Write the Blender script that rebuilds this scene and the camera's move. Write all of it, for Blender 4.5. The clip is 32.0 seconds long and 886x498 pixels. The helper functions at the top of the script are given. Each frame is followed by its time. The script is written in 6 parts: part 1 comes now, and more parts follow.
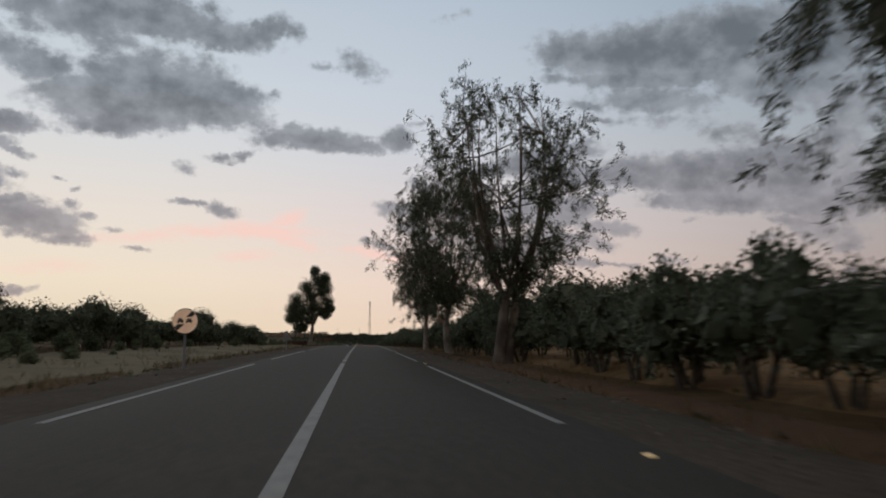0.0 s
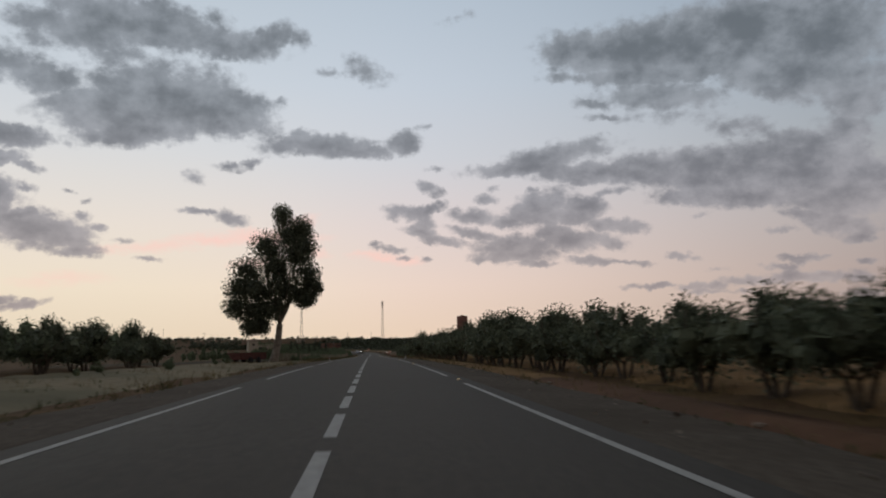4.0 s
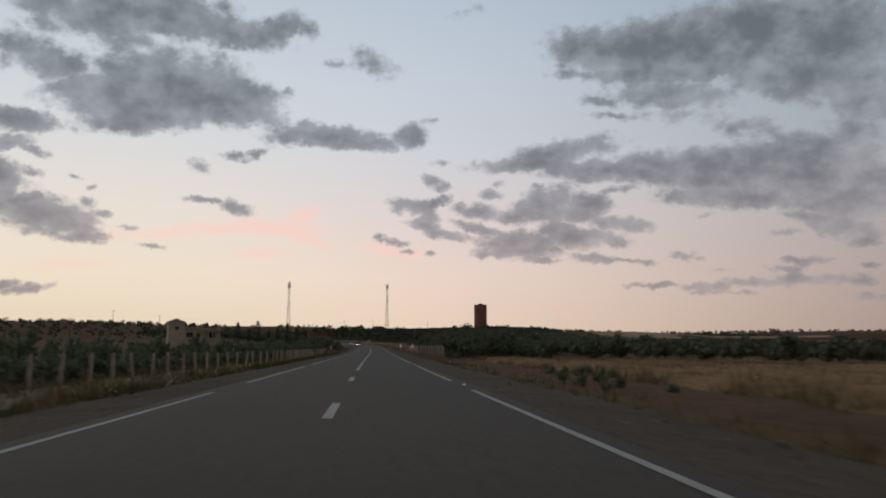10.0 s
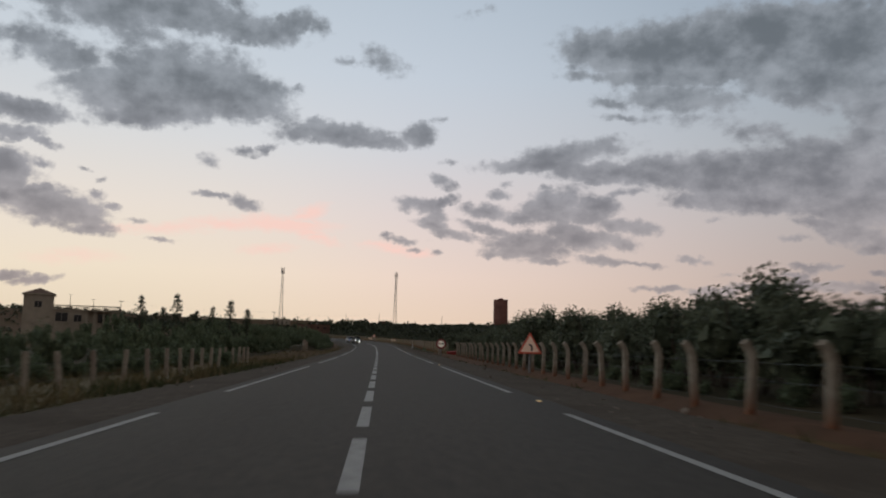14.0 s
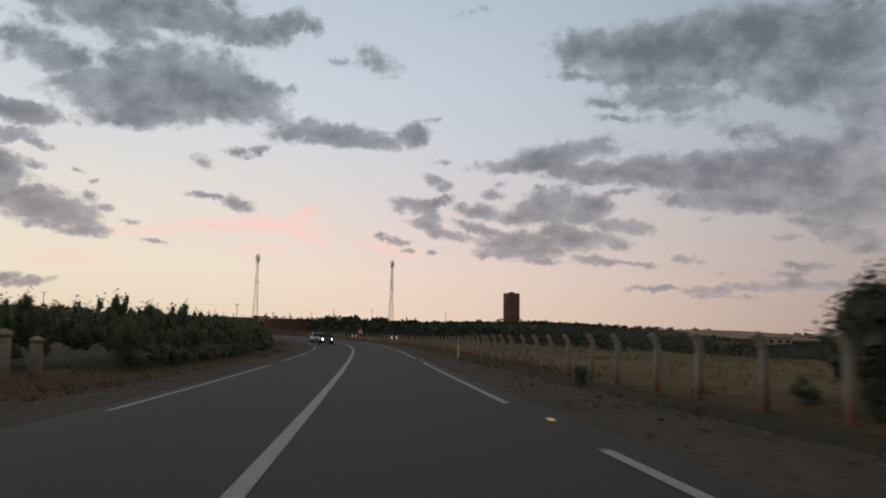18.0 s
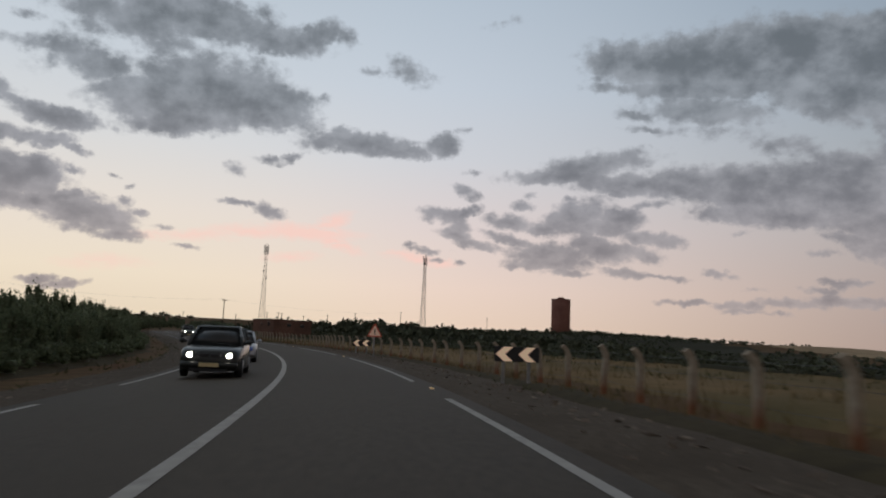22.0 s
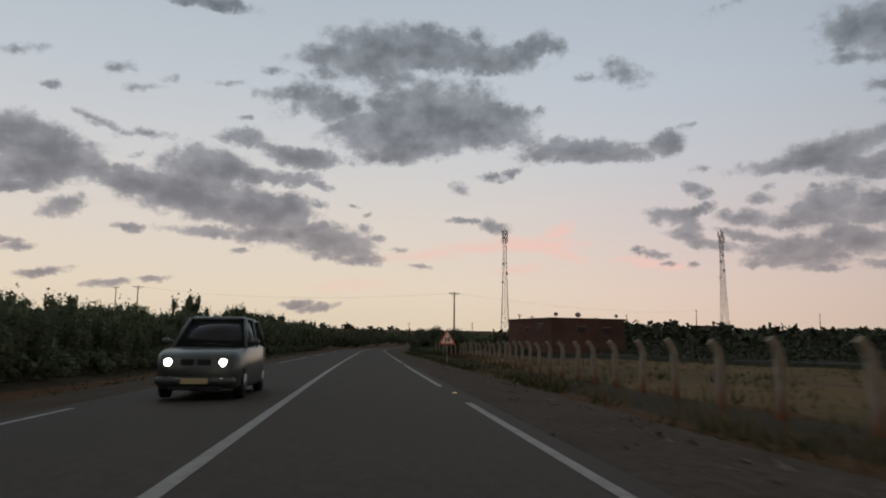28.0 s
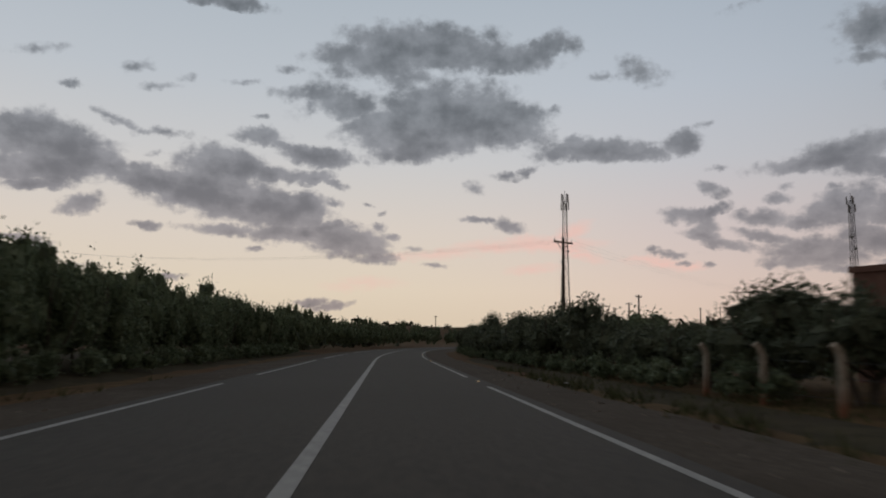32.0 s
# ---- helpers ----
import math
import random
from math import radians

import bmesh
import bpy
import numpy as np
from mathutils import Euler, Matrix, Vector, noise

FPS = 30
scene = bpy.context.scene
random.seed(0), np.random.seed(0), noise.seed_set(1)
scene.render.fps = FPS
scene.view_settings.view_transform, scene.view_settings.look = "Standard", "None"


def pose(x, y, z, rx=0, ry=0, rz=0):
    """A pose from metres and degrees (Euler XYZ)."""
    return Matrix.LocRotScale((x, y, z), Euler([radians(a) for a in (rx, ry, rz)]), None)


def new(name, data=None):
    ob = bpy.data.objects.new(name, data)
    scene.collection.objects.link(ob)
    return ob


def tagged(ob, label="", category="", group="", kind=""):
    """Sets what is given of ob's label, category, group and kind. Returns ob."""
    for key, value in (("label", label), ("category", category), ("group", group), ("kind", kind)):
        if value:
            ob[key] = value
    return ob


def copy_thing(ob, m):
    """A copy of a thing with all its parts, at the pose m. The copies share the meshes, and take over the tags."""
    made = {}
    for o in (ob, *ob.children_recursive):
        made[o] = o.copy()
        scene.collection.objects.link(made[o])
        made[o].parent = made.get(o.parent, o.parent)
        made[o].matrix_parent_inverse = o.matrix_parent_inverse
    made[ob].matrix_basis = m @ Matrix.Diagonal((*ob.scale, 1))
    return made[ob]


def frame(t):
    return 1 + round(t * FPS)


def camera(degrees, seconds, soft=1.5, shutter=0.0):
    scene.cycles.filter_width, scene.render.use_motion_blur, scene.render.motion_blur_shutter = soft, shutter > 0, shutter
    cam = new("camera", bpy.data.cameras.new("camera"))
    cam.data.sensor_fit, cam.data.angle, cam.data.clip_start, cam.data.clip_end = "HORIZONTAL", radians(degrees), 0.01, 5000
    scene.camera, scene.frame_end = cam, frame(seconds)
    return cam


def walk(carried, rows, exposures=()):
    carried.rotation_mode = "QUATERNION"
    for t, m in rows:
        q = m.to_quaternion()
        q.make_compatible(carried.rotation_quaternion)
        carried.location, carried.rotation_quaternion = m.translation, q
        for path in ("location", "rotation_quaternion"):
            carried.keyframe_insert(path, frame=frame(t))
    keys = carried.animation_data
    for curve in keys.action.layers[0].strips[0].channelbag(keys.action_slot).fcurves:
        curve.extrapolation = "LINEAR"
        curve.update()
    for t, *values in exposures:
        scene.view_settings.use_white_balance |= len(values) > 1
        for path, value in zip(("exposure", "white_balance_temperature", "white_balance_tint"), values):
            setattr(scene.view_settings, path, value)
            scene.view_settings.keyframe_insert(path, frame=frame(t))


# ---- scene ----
cam = camera(61.97, 32.0, soft=1.9, shutter=0.35)
ROWS = [
    (0.0, 0.00, 0.00, 1.12, 13.35, 7.16, -0.20),
    (0.5, -3.49, 9.97, 1.21, 13.78, 7.20, 0.33),
    (1.0, -7.15, 20.25, 1.30, 14.09, 7.31, 0.66),
    (1.5, -10.40, 29.30, 1.37, 14.06, 7.42, 0.96),
    (2.0, -13.86, 38.92, 1.44, 14.32, 7.21, 1.15),
    (2.5, -17.62, 49.28, 1.50, 14.34, 7.44, 1.45),
    (3.0, -21.23, 59.22, 1.54, 14.38, 7.24, 1.45),
    (3.5, -24.90, 69.33, 1.58, 14.38, 7.43, 1.32),
    (4.0, -28.51, 79.29, 1.61, 14.29, 7.34, 1.22),
    (4.5, -32.11, 89.30, 1.63, 14.19, 7.25, 1.12),
    (5.0, -35.71, 99.33, 1.62, 14.10, 7.16, 1.02),
    (5.5, -39.31, 109.38, 1.60, 14.01, 7.07, 0.92),
    (6.0, -43.40, 120.83, 1.54, 14.01, 7.16, 0.64),
    (6.5, -46.80, 130.30, 1.48, 14.03, 7.18, 0.79),
    (7.0, -50.72, 141.20, 1.38, 14.06, 7.17, 0.70),
    (7.5, -54.12, 150.65, 1.28, 13.99, 7.12, 0.08),
    (8.0, -57.93, 161.25, 1.14, 14.02, 6.94, -0.32),
    (8.5, -61.57, 171.34, 1.00, 14.09, 6.87, -0.06),
    (9.0, -65.50, 182.24, 0.85, 14.12, 6.96, 0.10),
    (9.5, -68.71, 191.15, 0.73, 14.13, 6.90, 0.20),
    (10.0, -72.69, 202.17, 0.58, 14.40, 6.89, -0.15),
    (10.5, -76.50, 212.55, 0.44, 14.79, 6.79, -0.32),
    (11.0, -80.21, 222.59, 0.31, 14.88, 6.83, -0.34),
    (11.5, -83.72, 232.07, 0.18, 14.89, 6.86, -0.21),
    (12.0, -87.52, 242.34, 0.05, 14.92, 6.89, -0.01),
    (12.5, -90.85, 251.44, -0.06, 14.75, 6.85, -1.28),
    (13.0, -94.72, 262.14, -0.20, 14.79, 6.90, -1.13),
    (13.5, -97.94, 271.11, -0.31, 14.79, 6.87, -1.18),
    (14.0, -101.63, 281.50, -0.43, 14.79, 6.83, -1.37),
    (14.5, -104.95, 290.92, -0.54, 14.85, 6.87, -1.32),
    (15.0, -108.30, 300.47, -0.66, 14.86, 6.86, -1.32),
    (15.5, -111.61, 310.00, -0.77, 14.88, 6.85, -1.33),
    (16.0, -114.89, 319.50, -0.87, 14.89, 6.84, -1.34),
    (16.5, -118.13, 328.92, -0.97, 14.90, 6.83, -1.35),
    (17.0, -122.06, 339.94, -1.07, 14.80, 6.97, -0.51),
    (17.5, -125.24, 349.39, -1.14, 14.53, 6.86, -0.78),
    (18.0, -128.15, 357.80, -1.20, 14.37, 6.86, -1.12),
    (18.5, -131.48, 367.35, -1.24, 14.34, 6.86, -0.96),
    (19.0, -134.59, 376.19, -1.27, 14.40, 6.95, -0.97),
    (19.5, -137.62, 384.68, -1.28, 14.39, 6.85, -1.02),
    (20.0, -140.51, 392.75, -1.28, 14.37, 7.00, -1.61),
    (20.5, -143.55, 401.13, -1.27, 14.37, 6.98, -1.84),
    (21.0, -146.64, 409.49, -1.26, 14.69, 7.17, -1.97),
    (21.5, -149.45, 416.86, -1.23, 15.42, 7.28, -2.11),
    (22.0, -152.95, 425.51, -1.19, 16.45, 7.57, -2.37),
    (22.5, -156.31, 433.29, -1.15, 17.72, 7.73, -2.59),
    (23.0, -160.03, 441.24, -1.09, 19.41, 7.63, -2.43),
    (23.5, -163.20, 447.50, -1.04, 20.97, 7.60, -2.47),
    (24.0, -166.99, 454.47, -0.97, 23.00, 7.53, -2.69),
    (24.5, -171.51, 462.14, -0.89, 24.62, 8.21, -2.89),
    (25.0, -175.85, 468.98, -0.81, 26.74, 8.19, -2.23),
    (25.5, -180.04, 475.18, -0.74, 28.25, 8.15, -1.79),
    (26.0, -185.22, 482.38, -0.65, 30.19, 8.12, -1.43),
    (26.5, -189.77, 488.31, -0.58, 31.99, 8.11, -0.78),
    (27.0, -194.78, 494.57, -0.49, 32.75, 8.05, -0.69),
    (27.5, -199.85, 500.75, -0.41, 33.50, 8.00, -0.61),
    (28.0, -204.98, 506.86, -0.32, 34.25, 7.94, -0.52),
    (28.5, -210.20, 512.95, -0.24, 35.00, 7.88, -0.44),
    (29.0, -215.76, 519.37, -0.15, 35.16, 7.82, -0.29),
    (29.5, -220.69, 525.07, -0.07, 35.27, 7.84, -0.36),
    (30.0, -226.45, 531.76, 0.02, 35.34, 7.85, -0.16),
    (30.5, -232.23, 538.52, 0.11, 35.31, 7.85, -0.10),
    (31.0, -237.85, 545.13, 0.19, 35.39, 7.91, -0.31),
    (31.5, -242.42, 550.53, 0.26, 35.35, 7.91, -0.68),
    (32.0, -248.70, 558.02, 0.35, 35.32, 7.85, -0.90),
]
walk(cam, [(t, pose(x, y, z, 90 + pitch, roll, yaw)) for t, x, y, z, yaw, pitch, roll in ROWS],
     [(0.0, 0.0, 6500, 10), (20.0, 0.0, 6500, 10), (24.0, -0.06, 6500, 10), (29.0, -0.20, 6600, 11), (32.0, -0.25, 6600, 11)])


# ---- sky and light: clear dusk after sunset with broken grey cloud ----
def lin(r, g, b):
    """An 8-bit display colour as scene-linear values."""
    return tuple((c / 255 / 12.92) if c < 10 else ((c / 255 + 0.055) / 1.055) ** 2.4 for c in (r, g, b)) + (1.0,)


world = bpy.data.worlds.new("dusk_sky")
scene.world = world
world.use_nodes = True
WT = world.node_tree
WT.nodes.clear()


def wnode(kind, **values):
    n = WT.nodes.new(kind)
    for k, v in values.items():
        setattr(n, k, v)
    return n


def wmath(op, a, b=None, c=None, clamp=False):
    n = wnode("ShaderNodeMath", operation=op, use_clamp=clamp)
    for i, v in enumerate((a, b, c)):
        if v is None:
            continue
        if isinstance(v, (int, float)):
            n.inputs[i].default_value = v
        else:
            WT.links.new(v, n.inputs[i])
    return n.outputs[0]


def wramp(fac, stops):
    n = wnode("ShaderNodeValToRGB")
    while len(n.color_ramp.elements) < len(stops):
        n.color_ramp.elements.new(0.5)
    for e, (p, c) in zip(n.color_ramp.elements, stops):
        e.position, e.color = p, c
    WT.links.new(fac, n.inputs[0])
    return n.outputs[0]


def wmix(fac, a, b):
    n = wnode("ShaderNodeMix", data_type="RGBA")
    for sock, v in ((n.inputs[0], fac), (n.inputs[6], a), (n.inputs[7], b)):
        if isinstance(v, (float, int, tuple)):
            sock.default_value = v
        else:
            WT.links.new(v, sock)
    return n.outputs[2]


coord = wnode("ShaderNodeTexCoord").outputs["Generated"]
sep = wnode("ShaderNodeSeparateXYZ")
WT.links.new(coord, sep.inputs[0])
azim = wmath("DEGREES", wmath("ARCTAN2", sep.outputs[0], sep.outputs[1]))       # degrees to the right of +y
elev = wmath("DEGREES", wmath("ARCSINE", sep.outputs[2]))
flat = wnode("ShaderNodeCombineXYZ")
WT.links.new(azim, flat.inputs[0])
WT.links.new(elev, flat.inputs[1])


def wnoise(vec, scale, detail=4.0, rough=0.55):
    n = wnode("ShaderNodeTexNoise")
    n.inputs["Scale"].default_value = scale
    n.inputs["Detail"].default_value = detail
    n.inputs["Roughness"].default_value = rough
    WT.links.new(vec, n.inputs["Vector"])
    return n


def wvec(op, a, b):
    n = wnode("ShaderNodeVectorMath", operation=op)
    for i, v in enumerate((a, b)):
        if isinstance(v, tuple):
            n.inputs[i].default_value = v
        else:
            WT.links.new(v, n.inputs[i])
    return n.outputs[0]


stretched = wvec("MULTIPLY", flat.outputs[0], (0.78, 1.0, 1.0))
warp_big = wvec("MULTIPLY", wvec("SUBTRACT", wnoise(flat.outputs[0], 0.45, 3.0).outputs["Color"], (0.5, 0.5, 0.5)), (1.5, 0.8, 0.0))
warp_small = wvec("MULTIPLY", wvec("SUBTRACT", wnoise(flat.outputs[0], 1.6, 4.0, 0.6).outputs["Color"], (0.5, 0.5, 0.5)), (0.9, 0.7, 0.0))
warped = wvec("ADD", wvec("ADD", flat.outputs[0], warp_big), warp_small)
soft_warp = wvec("ADD", flat.outputs[0], warp_big)
cover, glow = [0.0], [0.0]


def blob(store, vec, grown, right, up, half_w, half_h, turn, strength):
    """One puff: 1 at its heart, falling evenly to 0 at 1.75 times its half sizes."""
    m = wnode("ShaderNodeMapping", vector_type="TEXTURE")
    m.inputs["Location"].default_value = (right, up, 0)
    m.inputs["Rotation"].default_value = (0, 0, radians(turn))
    m.inputs["Scale"].default_value = (half_w * 1.75 * grown + 0.12, half_h * 1.75 * grown + 0.12, 1)
    WT.links.new(vec, m.inputs["Vector"])
    g = wnode("ShaderNodeTexGradient", gradient_type="SPHERICAL")
    WT.links.new(m.outputs[0], g.inputs[0])
    here = wmath("MULTIPLY", g.outputs["Fac"], 0.34 + 0.68 * strength)
    both = wmath("MULTIPLY", wmath("MULTIPLY", here, store[0]), 0.30)
    store[0] = wmath("ADD", wmath("MAXIMUM", here, store[0]), both)


def cloud(*numbers):
    blob(cover, warped, 1.0, *numbers)


def blush(*numbers):
    blob(glow, warped, 0.8, *numbers)


# the clouds that stand over the road: degrees right of +y and up, half sizes, turn, thickness
cloud(-34.7, 18.4, 5.22, 2.06, 0, 1)
cloud(-30.6, 17.4, 3.27, 1.55, -3, 1)
cloud(-39.0, 16.9, 3.97, 1.63, 7, 0.9)
cloud(-36.6, 15.7, 4.67, 0.96, 9, 0.85)
cloud(-42.8, 18.5, 2.14, 1.04, 9, 0.5)
cloud(-41.2, 17.0, 2.19, 0.92, 8, 0.8)
cloud(-45.1, 19.0, 2.73, 1.81, 10, 0.3)
cloud(-36.1, 23.1, 6.77, 1.43, -4, 1)
cloud(-31.1, 22.1, 3.80, 0.78, -2, 0.9)
cloud(-27.7, 22.8, 2.09, 0.91, 30, 0.8)
cloud(-40.4, 22.0, 4.12, 1.40, 9, 0.75)
cloud(-43.9, 22.4, 3.35, 0.89, 11, 0.55)
cloud(-38.6, 20.7, 1.92, 1.14, 8, 0.5)
cloud(-25.3, 23.1, 0.98, 0.88, 4, 0.35)
cloud(-20.1, 21.0, 2.03, 0.99, -20, 0.45)
cloud(-23.3, 20.7, 1.25, 0.41, 3, 0.25)
cloud(-26.5, 18.5, 0.65, 0.29, 4, 0.3)
cloud(-25.8, 15.4, 2.39, 0.76, 11, 0.7)
cloud(-22.9, 15.3, 3.53, 0.77, -3, 1)
cloud(-19.9, 14.9, 2.01, 0.47, -1, 0.85)
cloud(-25.1, 16.2, 1.05, 0.42, 3, 0.55)
cloud(-17.0, 15.5, 1.35, 0.81, 1, 0.9)
cloud(-15.2, 16.8, 0.99, 0.30, 18, 0.4)
cloud(-30.4, 13.4, 1.67, 0.33, -2, 0.4)
cloud(-28.7, 13.9, 1.27, 0.29, 21, 0.4)
cloud(-33.3, 12.6, 1.37, 0.58, 4, 0.25)
cloud(-33.0, 10.1, 1.01, 0.25, -7, 0.65)
cloud(-30.3, 9.6, 1.24, 0.51, -12, 0.75)
cloud(-31.5, 10.1, 0.57, 0.21, 3, 0.45)
cloud(-45.3, 14.5, 2.42, 0.63, -2, 0.95)
cloud(-45.5, 13.0, 1.40, 0.41, 12, 0.85)
cloud(-43.9, 12.6, 1.03, 0.30, -18, 0.6)
cloud(-46.1, 10.5, 1.50, 1.12, 6, 1)
cloud(-44.1, 11.1, 0.82, 0.27, -9, 0.5)
cloud(-46.1, 8.8, 0.85, 0.68, 5, 0.8)
cloud(-44.3, 9.3, 1.69, 0.38, 10, 0.65)
cloud(-43.0, 8.3, 2.90, 1.01, -1, 1)
cloud(-41.1, 7.8, 1.43, 0.55, -21, 0.8)
cloud(-40.4, 9.4, 0.73, 0.36, 4, 0.55)
cloud(-39.5, 8.8, 0.81, 0.24, 4, 0.65)
cloud(-40.7, 7.0, 1.51, 0.43, 3, 0.7)
cloud(-37.8, 7.9, 0.94, 0.20, 3, 0.3)
cloud(-41.4, 11.1, 0.54, 0.20, -15, 0.25)
cloud(-40.2, 10.5, 0.44, 0.16, 5, 0.25)
cloud(-36.0, 6.6, 1.16, 0.16, -2, 0.45)
cloud(-45.5, 3.5, 0.98, 0.26, 12, 0.75)
cloud(-43.8, 3.3, 1.41, 0.27, 10, 0.75)
cloud(-15.3, 12.0, 1.12, 0.48, -25, 0.55)
cloud(-14.7, 13.5, 0.90, 0.26, -0, 0.3)
cloud(-16.9, 10.2, 1.60, 0.57, -10, 0.85)
cloud(-14.9, 10.4, 1.34, 0.35, 20, 0.65)
cloud(-15.5, 9.3, 1.11, 0.66, 0, 0.6)
cloud(-15.8, 8.7, 1.55, 0.39, -8, 0.75)
cloud(-14.2, 8.0, 1.86, 0.35, -10, 0.8)
cloud(-19.5, 7.8, 0.66, 0.17, 1, 0.35)
cloud(-18.0, 7.4, 1.54, 0.22, -4, 0.5)
cloud(-17.1, 6.7, 0.53, 0.18, 0, 0.45)
cloud(-15.5, 6.6, 0.53, 0.22, 15, 0.55)
cloud(-10.6, 11.1, 1.11, 0.39, -1, 0.55)
cloud(-10.1, 11.9, 0.53, 0.30, -1, 0.45)
cloud(-6.9, 11.6, 0.53, 0.30, -2, 0.4)
cloud(-11.5, 9.8, 1.99, 0.52, -6, 0.75)
cloud(-9.3, 9.3, 1.32, 0.39, -1, 0.7)
cloud(-6.7, 10.3, 2.53, 1.00, 17, 0.95)
cloud(-3.2, 10.2, 1.62, 0.86, -2, 0.85)
cloud(-5.0, 9.6, 2.50, 0.69, -2, 0.8)
cloud(-11.6, 8.5, 2.21, 0.35, -12, 0.75)
cloud(-8.5, 7.5, 3.06, 0.70, -1, 0.85)
cloud(-4.6, 7.9, 2.49, 0.78, -11, 0.85)
cloud(-0.7, 8.6, 2.42, 0.47, -10, 0.95)
cloud(-2.0, 7.7, 2.10, 0.51, -12, 0.65)
cloud(-8.5, 6.7, 3.05, 0.52, -1, 0.75)
cloud(-7.2, 6.0, 2.17, 0.22, -1, 0.65)
cloud(-2.9, 6.1, 1.90, 0.34, -6, 0.8)
cloud(-0.0, 5.8, 1.85, 0.17, -6, 0.55)
cloud(-11.1, 6.5, 1.32, 0.22, -0, 0.35)
cloud(-1.1, 11.2, 1.68, 0.30, 7, 0.45)
cloud(3.9, 6.1, 1.03, 0.25, -12, 0.8)
cloud(5.2, 9.1, 0.78, 0.25, -3, 0.5)
cloud(-5.3, 14.2, 4.79, 0.77, 8, 0.7)
cloud(-8.4, 13.3, 4.20, 0.47, 2, 0.75)
cloud(-2.7, 14.9, 2.15, 0.55, 7, 0.45)
cloud(-1.9, 12.7, 5.51, 0.76, -5, 0.85)
cloud(2.3, 12.9, 3.27, 0.83, -4, 0.85)
cloud(-2.8, 12.3, 2.99, 0.38, -3, 0.75)
cloud(6.7, 12.2, 5.80, 1.46, -7, 1)
cloud(12.2, 11.2, 6.02, 1.79, -10, 1)
cloud(15.2, 9.8, 2.67, 1.82, -6, 1)
cloud(11.5, 12.1, 4.67, 1.40, -6, 1)
cloud(8.1, 10.2, 4.91, 0.81, -8, 0.85)
cloud(4.6, 10.3, 2.37, 0.49, -4, 0.75)
cloud(8.7, 15.0, 2.27, 0.71, -6, 0.5)
cloud(12.3, 13.6, 2.49, 0.85, -7, 0.65)
cloud(15.3, 13.6, 2.02, 1.35, -8, 0.7)
cloud(12.4, 8.3, 1.47, 0.43, -14, 0.7)
cloud(14.4, 7.6, 2.09, 0.77, -12, 0.85)
cloud(15.7, 6.5, 0.98, 0.26, -4, 0.65)
cloud(10.6, 7.5, 1.08, 0.24, -4, 0.5)
cloud(-0.8, 21.5, 4.72, 1.51, -5, 0.95)
cloud(-3.8, 21.8, 2.11, 1.33, -4, 0.75)
cloud(4.3, 21.2, 5.29, 1.79, -7, 1)
cloud(9.0, 21.4, 5.73, 2.11, -9, 1)
cloud(14.2, 20.5, 4.55, 2.39, -10, 1)
cloud(2.6, 19.7, 4.96, 0.92, -2, 0.9)
cloud(14.0, 17.9, 3.83, 1.41, -9, 0.9)
cloud(16.1, 16.1, 2.00, 1.61, -9, 0.85)
cloud(2.5, 18.0, 4.13, 0.97, -5, 0.75)
cloud(5.9, 17.5, 2.38, 0.63, -6, 0.55)
cloud(-3.0, 19.7, 3.48, 0.41, -4, 0.45)
cloud(-2.0, 17.8, 1.81, 0.37, -4, 0.45)
cloud(-1.3, 16.8, 1.71, 0.21, -4, 0.4)
cloud(9.3, 18.7, 2.27, 1.07, -8, 0.75)
cloud(11.1, 17.2, 2.57, 0.69, -23, 0.6)
cloud(13.2, 22.1, 5.72, 1.01, -11, 0.85)
cloud(4.5, 16.3, 6.42, 0.73, -5, 0.2)
cloud(6.3, 4.9, 0.99, 0.16, -2, 0.4)
cloud(10.4, 5.0, 1.44, 0.20, -10, 0.55)
cloud(11.9, 5.2, 0.63, 0.31, -3, 0.6)
cloud(12.1, 5.5, 1.82, 0.16, -3, 0.5)
cloud(2.0, 4.0, 2.49, 0.17, 1, 0.65)
cloud(5.1, 3.8, 2.33, 0.29, -1, 0.7)
cloud(8.6, 4.0, 2.22, 0.32, -2, 0.75)
cloud(11.1, 4.3, 1.49, 0.35, -2, 0.75)
cloud(13.2, 4.2, 2.05, 0.35, -2, 0.75)
cloud(15.2, 3.9, 0.99, 0.27, -2, 0.65)
cloud(5.5, 3.4, 1.54, 0.16, -1, 0.45)
cloud(15.5, 2.8, 1.18, 0.30, -2, 0.65)
cloud(16.0, 5.0, 0.65, 0.15, -3, 0.55)
cloud(7.8, 3.2, 1.12, 0.16, -1, 0.35)
cloud(-12.4, 24.7, 1.84, 0.36, 14, 0.2)
cloud(-65.9, 14.3, 2.69, 1.23, 8, 1)
cloud(-63.1, 13.4, 3.18, 1.46, -8, 1)
cloud(-65.1, 12.1, 3.74, 0.99, 7, 1)
cloud(-60.4, 12.5, 1.84, 0.63, -9, 0.75)
cloud(-65.0, 10.8, 2.44, 0.34, 6, 0.75)
cloud(-64.4, 15.0, 1.39, 0.26, 0, 0.5)
cloud(-57.0, 11.8, 2.71, 0.93, -10, 1)
cloud(-52.9, 11.1, 4.87, 1.38, -6, 1)
cloud(-48.8, 10.4, 3.80, 1.19, -5, 1)
cloud(-46.7, 11.2, 1.46, 0.60, 2, 0.85)
cloud(-53.1, 13.6, 2.53, 1.24, 4, 1)
cloud(-51.0, 13.5, 1.59, 1.00, 4, 0.85)
cloud(-54.2, 12.0, 3.21, 0.95, 4, 1)
